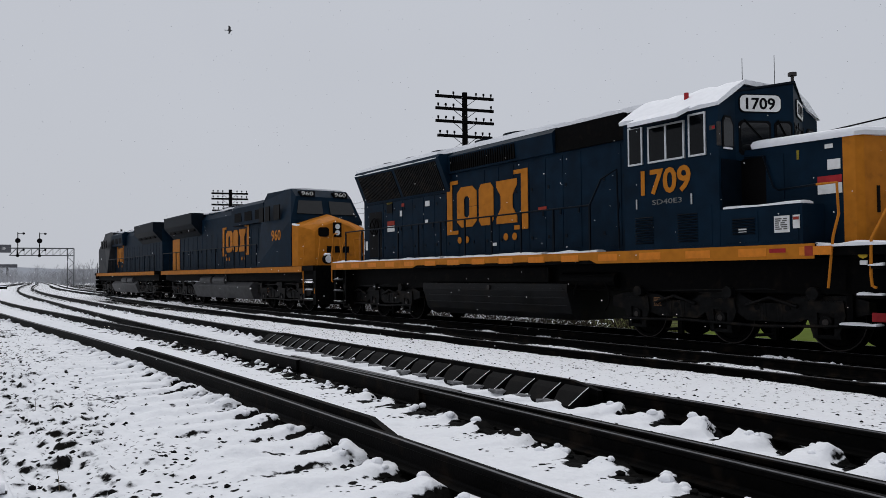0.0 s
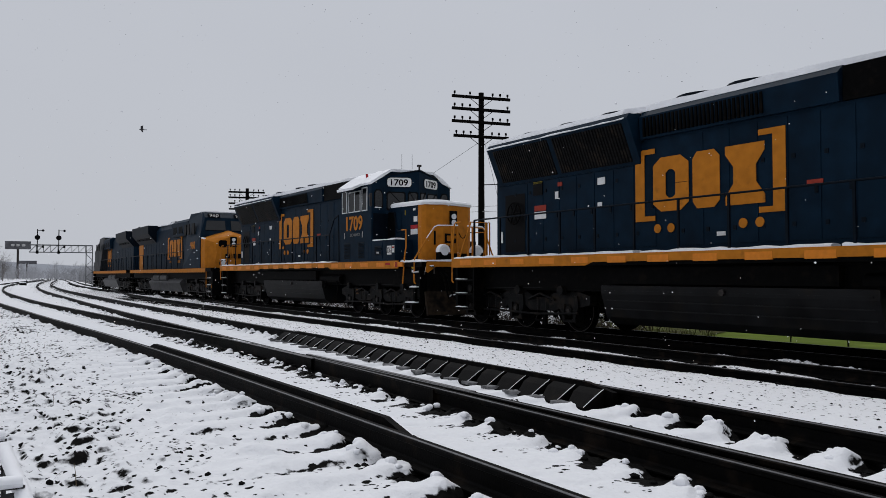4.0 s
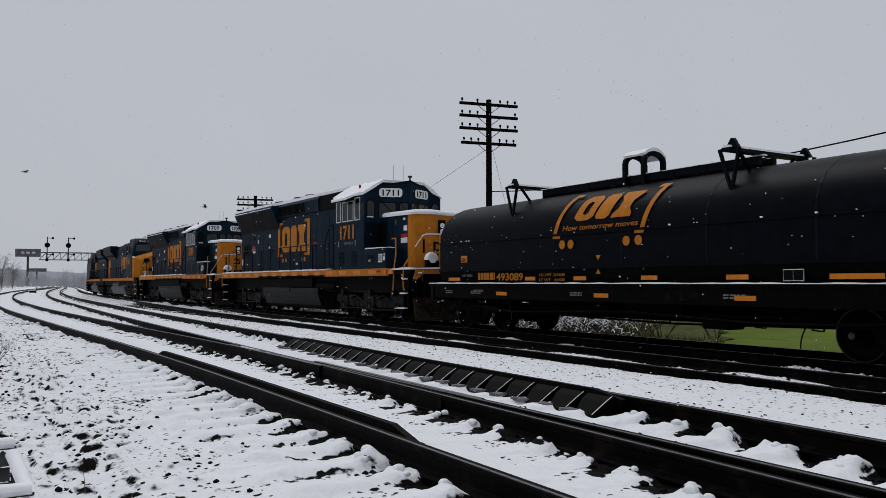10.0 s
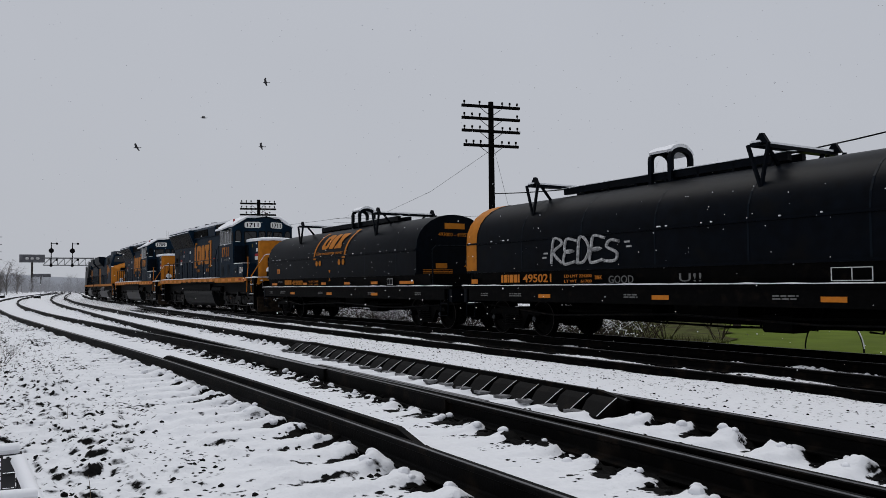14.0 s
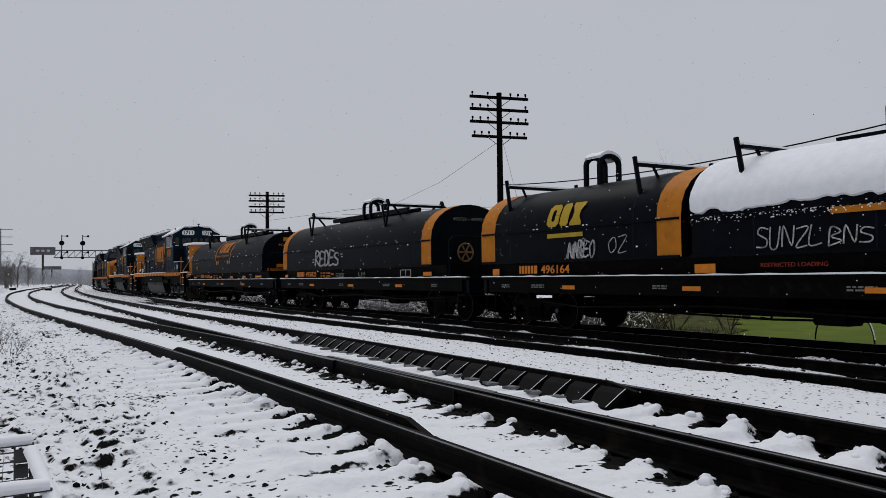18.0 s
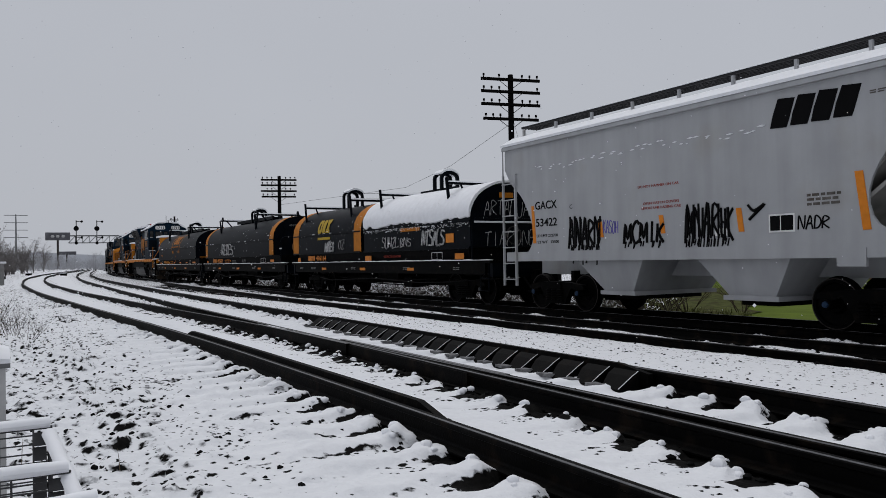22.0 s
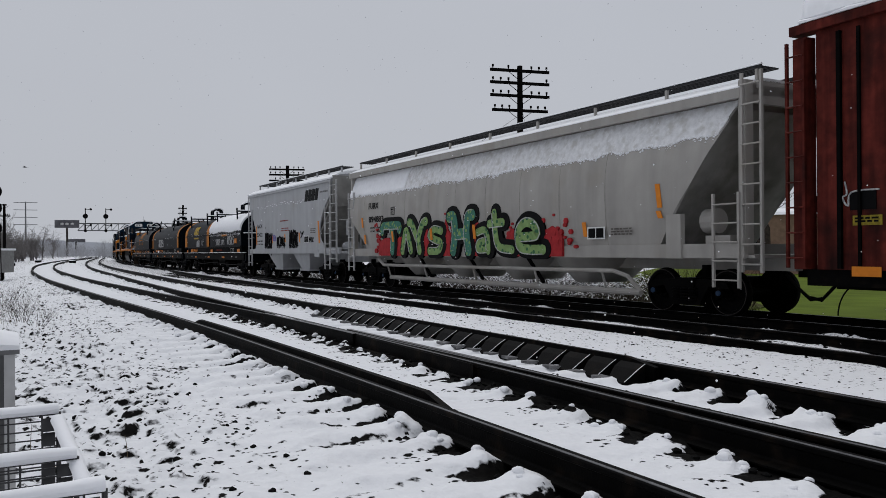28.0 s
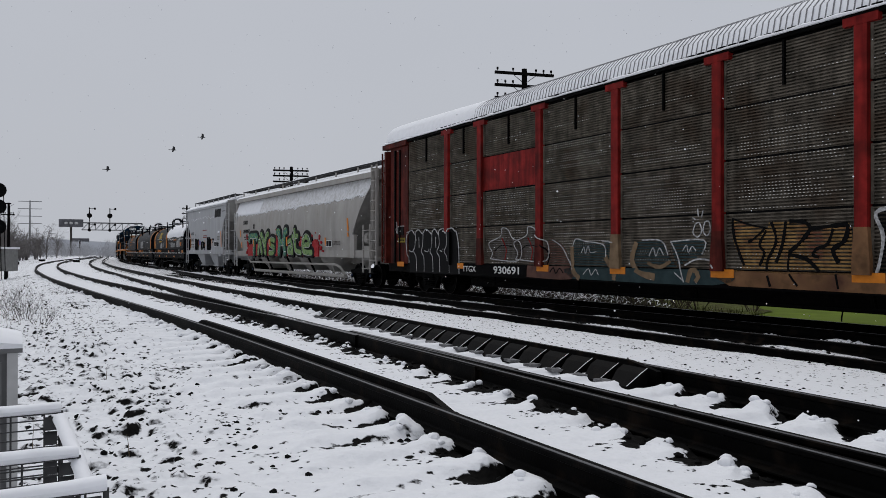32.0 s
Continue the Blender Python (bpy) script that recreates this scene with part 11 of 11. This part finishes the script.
def motions():
    for ob, u, half in TRAIN:
        walk(ob, [(t, place(u, half, t)) for t in np.arange(0, 32.01, 1.0)])
    for ob, x, r in WHEELS:
        walk(ob, [(t, pose(x, 0, r, 0, math.degrees(run(t) / r), 0)) for t in np.arange(0, 32.01, 0.16)])
    # snow drifts down; gulls circle over the yard
    walk(falling, [(0, pose(0, 0, -6)), (16, pose(-3.5, -1.0, -21)), (32, pose(-7.0, -1.5, -36))])
    OFF = (-60.0, 40.0, 12.0)
    flights = (
        ((0, -10.0, 40.8, 14.1), (0.5, -7.7, 41.3, 14.3), (1, -5.6, 41.6, 14.5), (1.5, -4.7, 41.7, 14.8), (2, -5.1, 41.7, 14.8), (2.5, -7.4, 41.3, 14.1), (3, -10.1, 40.8, 12.7), (3.5, -13.1, 39.9, 10.6), (6, -19.8, 37.0, 4.5), (8, -40, 34, 8), (32, *OFF)),
        ((0, *OFF), (5, -40, 36, 6), (9, -14.6, 39.4, 4.9), (13, -10.7, 40.6, 8.5), (14, -12.6, 40.1, 10.0), (16, -22, 38, 14), (19, -45, 36, 16), (32, *OFF)),
        ((0, *OFF), (8, -40, 38, 8), (13, -8.2, 41.2, 7.6), (14, -9.8, 40.8, 8.6), (17, -28, 38, 13), (20, -50, 37, 14), (32, *OFF)),
        ((0, *OFF), (8, -44, 36, 6), (13, -14.4, 39.4, 7.0), (14, -15.6, 39.0, 8.3), (18, -40, 36, 12), (32, *OFF)),
        ((0, *OFF), (9, -30, 40, 7), (13, -4.9, 41.7, 8.2), (14, -9.6, 40.9, 12.0), (17, -30, 38, 20), (21, -36, 37, 10), (23, -12.1, 40.2, 9.6), (25, -20, 39, 18), (28, -46, 38, 14), (32, *OFF)),
        ((0, *OFF), (26, -38, 34, 6), (30, -19.1, 37.4, 5.4), (31, -17.1, 38.3, 6.5), (32, -15.5, 39.0, 6.5)),
        ((0, *OFF), (26, -36, 34, 5), (30, -17.5, 38.2, 5.8), (31, -15.8, 38.9, 7.0), (32, -14.2, 39.5, 7.2)),
        ((0, *OFF), (26, -40, 33, 5), (30, -21.2, 36.2, 4.5), (31, -19.8, 37.1, 5.0), (32, -18.3, 37.8, 5.4)))
    flock = (
        ((24, -19.5, 60.2, 6.1), (25, -22.9, 59.1, 6.4), (25.5, -25.8, 57.8, 6.6), (27.5, -37.5, 51.1, 7.0)),
        ((24, -22.1, 63.9, 6.6), (25, -25.7, 62.5, 6.0), (25.5, -28.3, 61.4, 6.3), (27.5, -39.2, 55.1, 6.7)),
        ((24, -23.0, 61.0, 7.0), (25, -27.7, 59.0, 7.2), (25.5, -30.4, 57.7, 6.8), (27.5, -39.8, 51.6, 7.1)),
        ((24, -26.7, 63.0, 8.0), (25, -31.6, 60.8, 8.6), (25.5, -34.2, 59.3, 8.6), (27.5, -43.1, 53.2, 8.5)),
        ((24, -29.0, 62.4, 6.9), (25, -33.1, 60.2, 7.8), (25.5, -34.6, 59.4, 8.4), (27.5, -43.3, 53.4, 8.1)),
        ((24, -19.9, 57.6, 4.9), (25, -21.0, 57.2, 6.2), (25.5, -22.3, 56.7, 6.5), (27.5, -30.5, 52.8, 6.1)),
        ((24, -19.9, 56.8, 4.4), (25, -21.3, 56.3, 5.4), (25.5, -22.9, 55.7, 5.6), (27.5, -31.3, 51.4, 5.4)),
        ((24, -23.5, 67.8, 4.9), (25, -28.8, 65.7, 5.7), (25.5, -30.3, 65.0, 6.0), (27.5, -42.4, 57.8, 6.5)),
        ((24, -21.7, 59.8, 4.7), (25, -24.6, 58.7, 5.2), (25.5, -26.2, 58.0, 5.3), (27.5, -36.4, 52.2, 5.6)),
        ((24, -23.2, 58.9, 4.8), (25, -23.9, 58.6, 5.1), (25.5, -25.3, 58.0, 5.5), (27.5, -35.1, 52.7, 6.0)),
        ((24, -19.8, 71.2, 5.6), (25, -24.0, 70.0, 6.7), (25.5, -25.1, 69.6, 6.9), (27.5, -33.8, 65.8, 8.0)),
        ((24, -17.2, 64.3, 5.1), (25, -19.0, 63.8, 5.8), (25.5, -20.6, 63.3, 6.4), (27.5, -28.6, 60.1, 7.3)),
        ((24, -18.0, 69.4, 5.2), (25, -26.1, 66.8, 5.7), (25.5, -27.2, 66.4, 6.3), (27.5, -33.3, 63.5, 7.4)))
    passing = []
    for way in flock:
        t, x, y, z = way[0]
        gone = way[-1]
        passing.append(((0, x + 14, y - 4, 0.2), (22.6, x + 14, y - 4, 0.2), (23.3, x + 8, y - 2, z - 2.5)) + way + ((30, gone[1] - 30, gone[2] - 20, gone[3] + 3), (32, gone[1] - 42, gone[2] - 28, gone[3] + 4)))
    for ob, way in zip(BIRDS, flights + tuple(passing)):
        rows = []
        for i, (t, x, y, z) in enumerate(way):
            a, b = way[max(i - 1, 0)], way[min(i + 1, len(way) - 1)]
            heading = math.degrees(math.atan2(b[2] - a[2], b[1] - a[1]))
            bank = 18 if i % 2 else -14
            rows.append((t, pose(x, y, z, bank, 0, heading)))
        full = [rows[0]]
        for (t0, m0), (t1, m1) in zip(rows, rows[1:]):
            q0, q1 = m0.to_quaternion(), m1.to_quaternion()
            n = 1 + int(math.degrees(q0.rotation_difference(q1).angle) // 80)
            for k in range(1, n):
                f = k / n
                full.append((t0 + (t1 - t0) * f, Matrix.LocRotScale(m0.translation.lerp(m1.translation, f), q0.slerp(q1, f), None)))
            full.append((t1, m1))
        walk(ob, full)


motions()
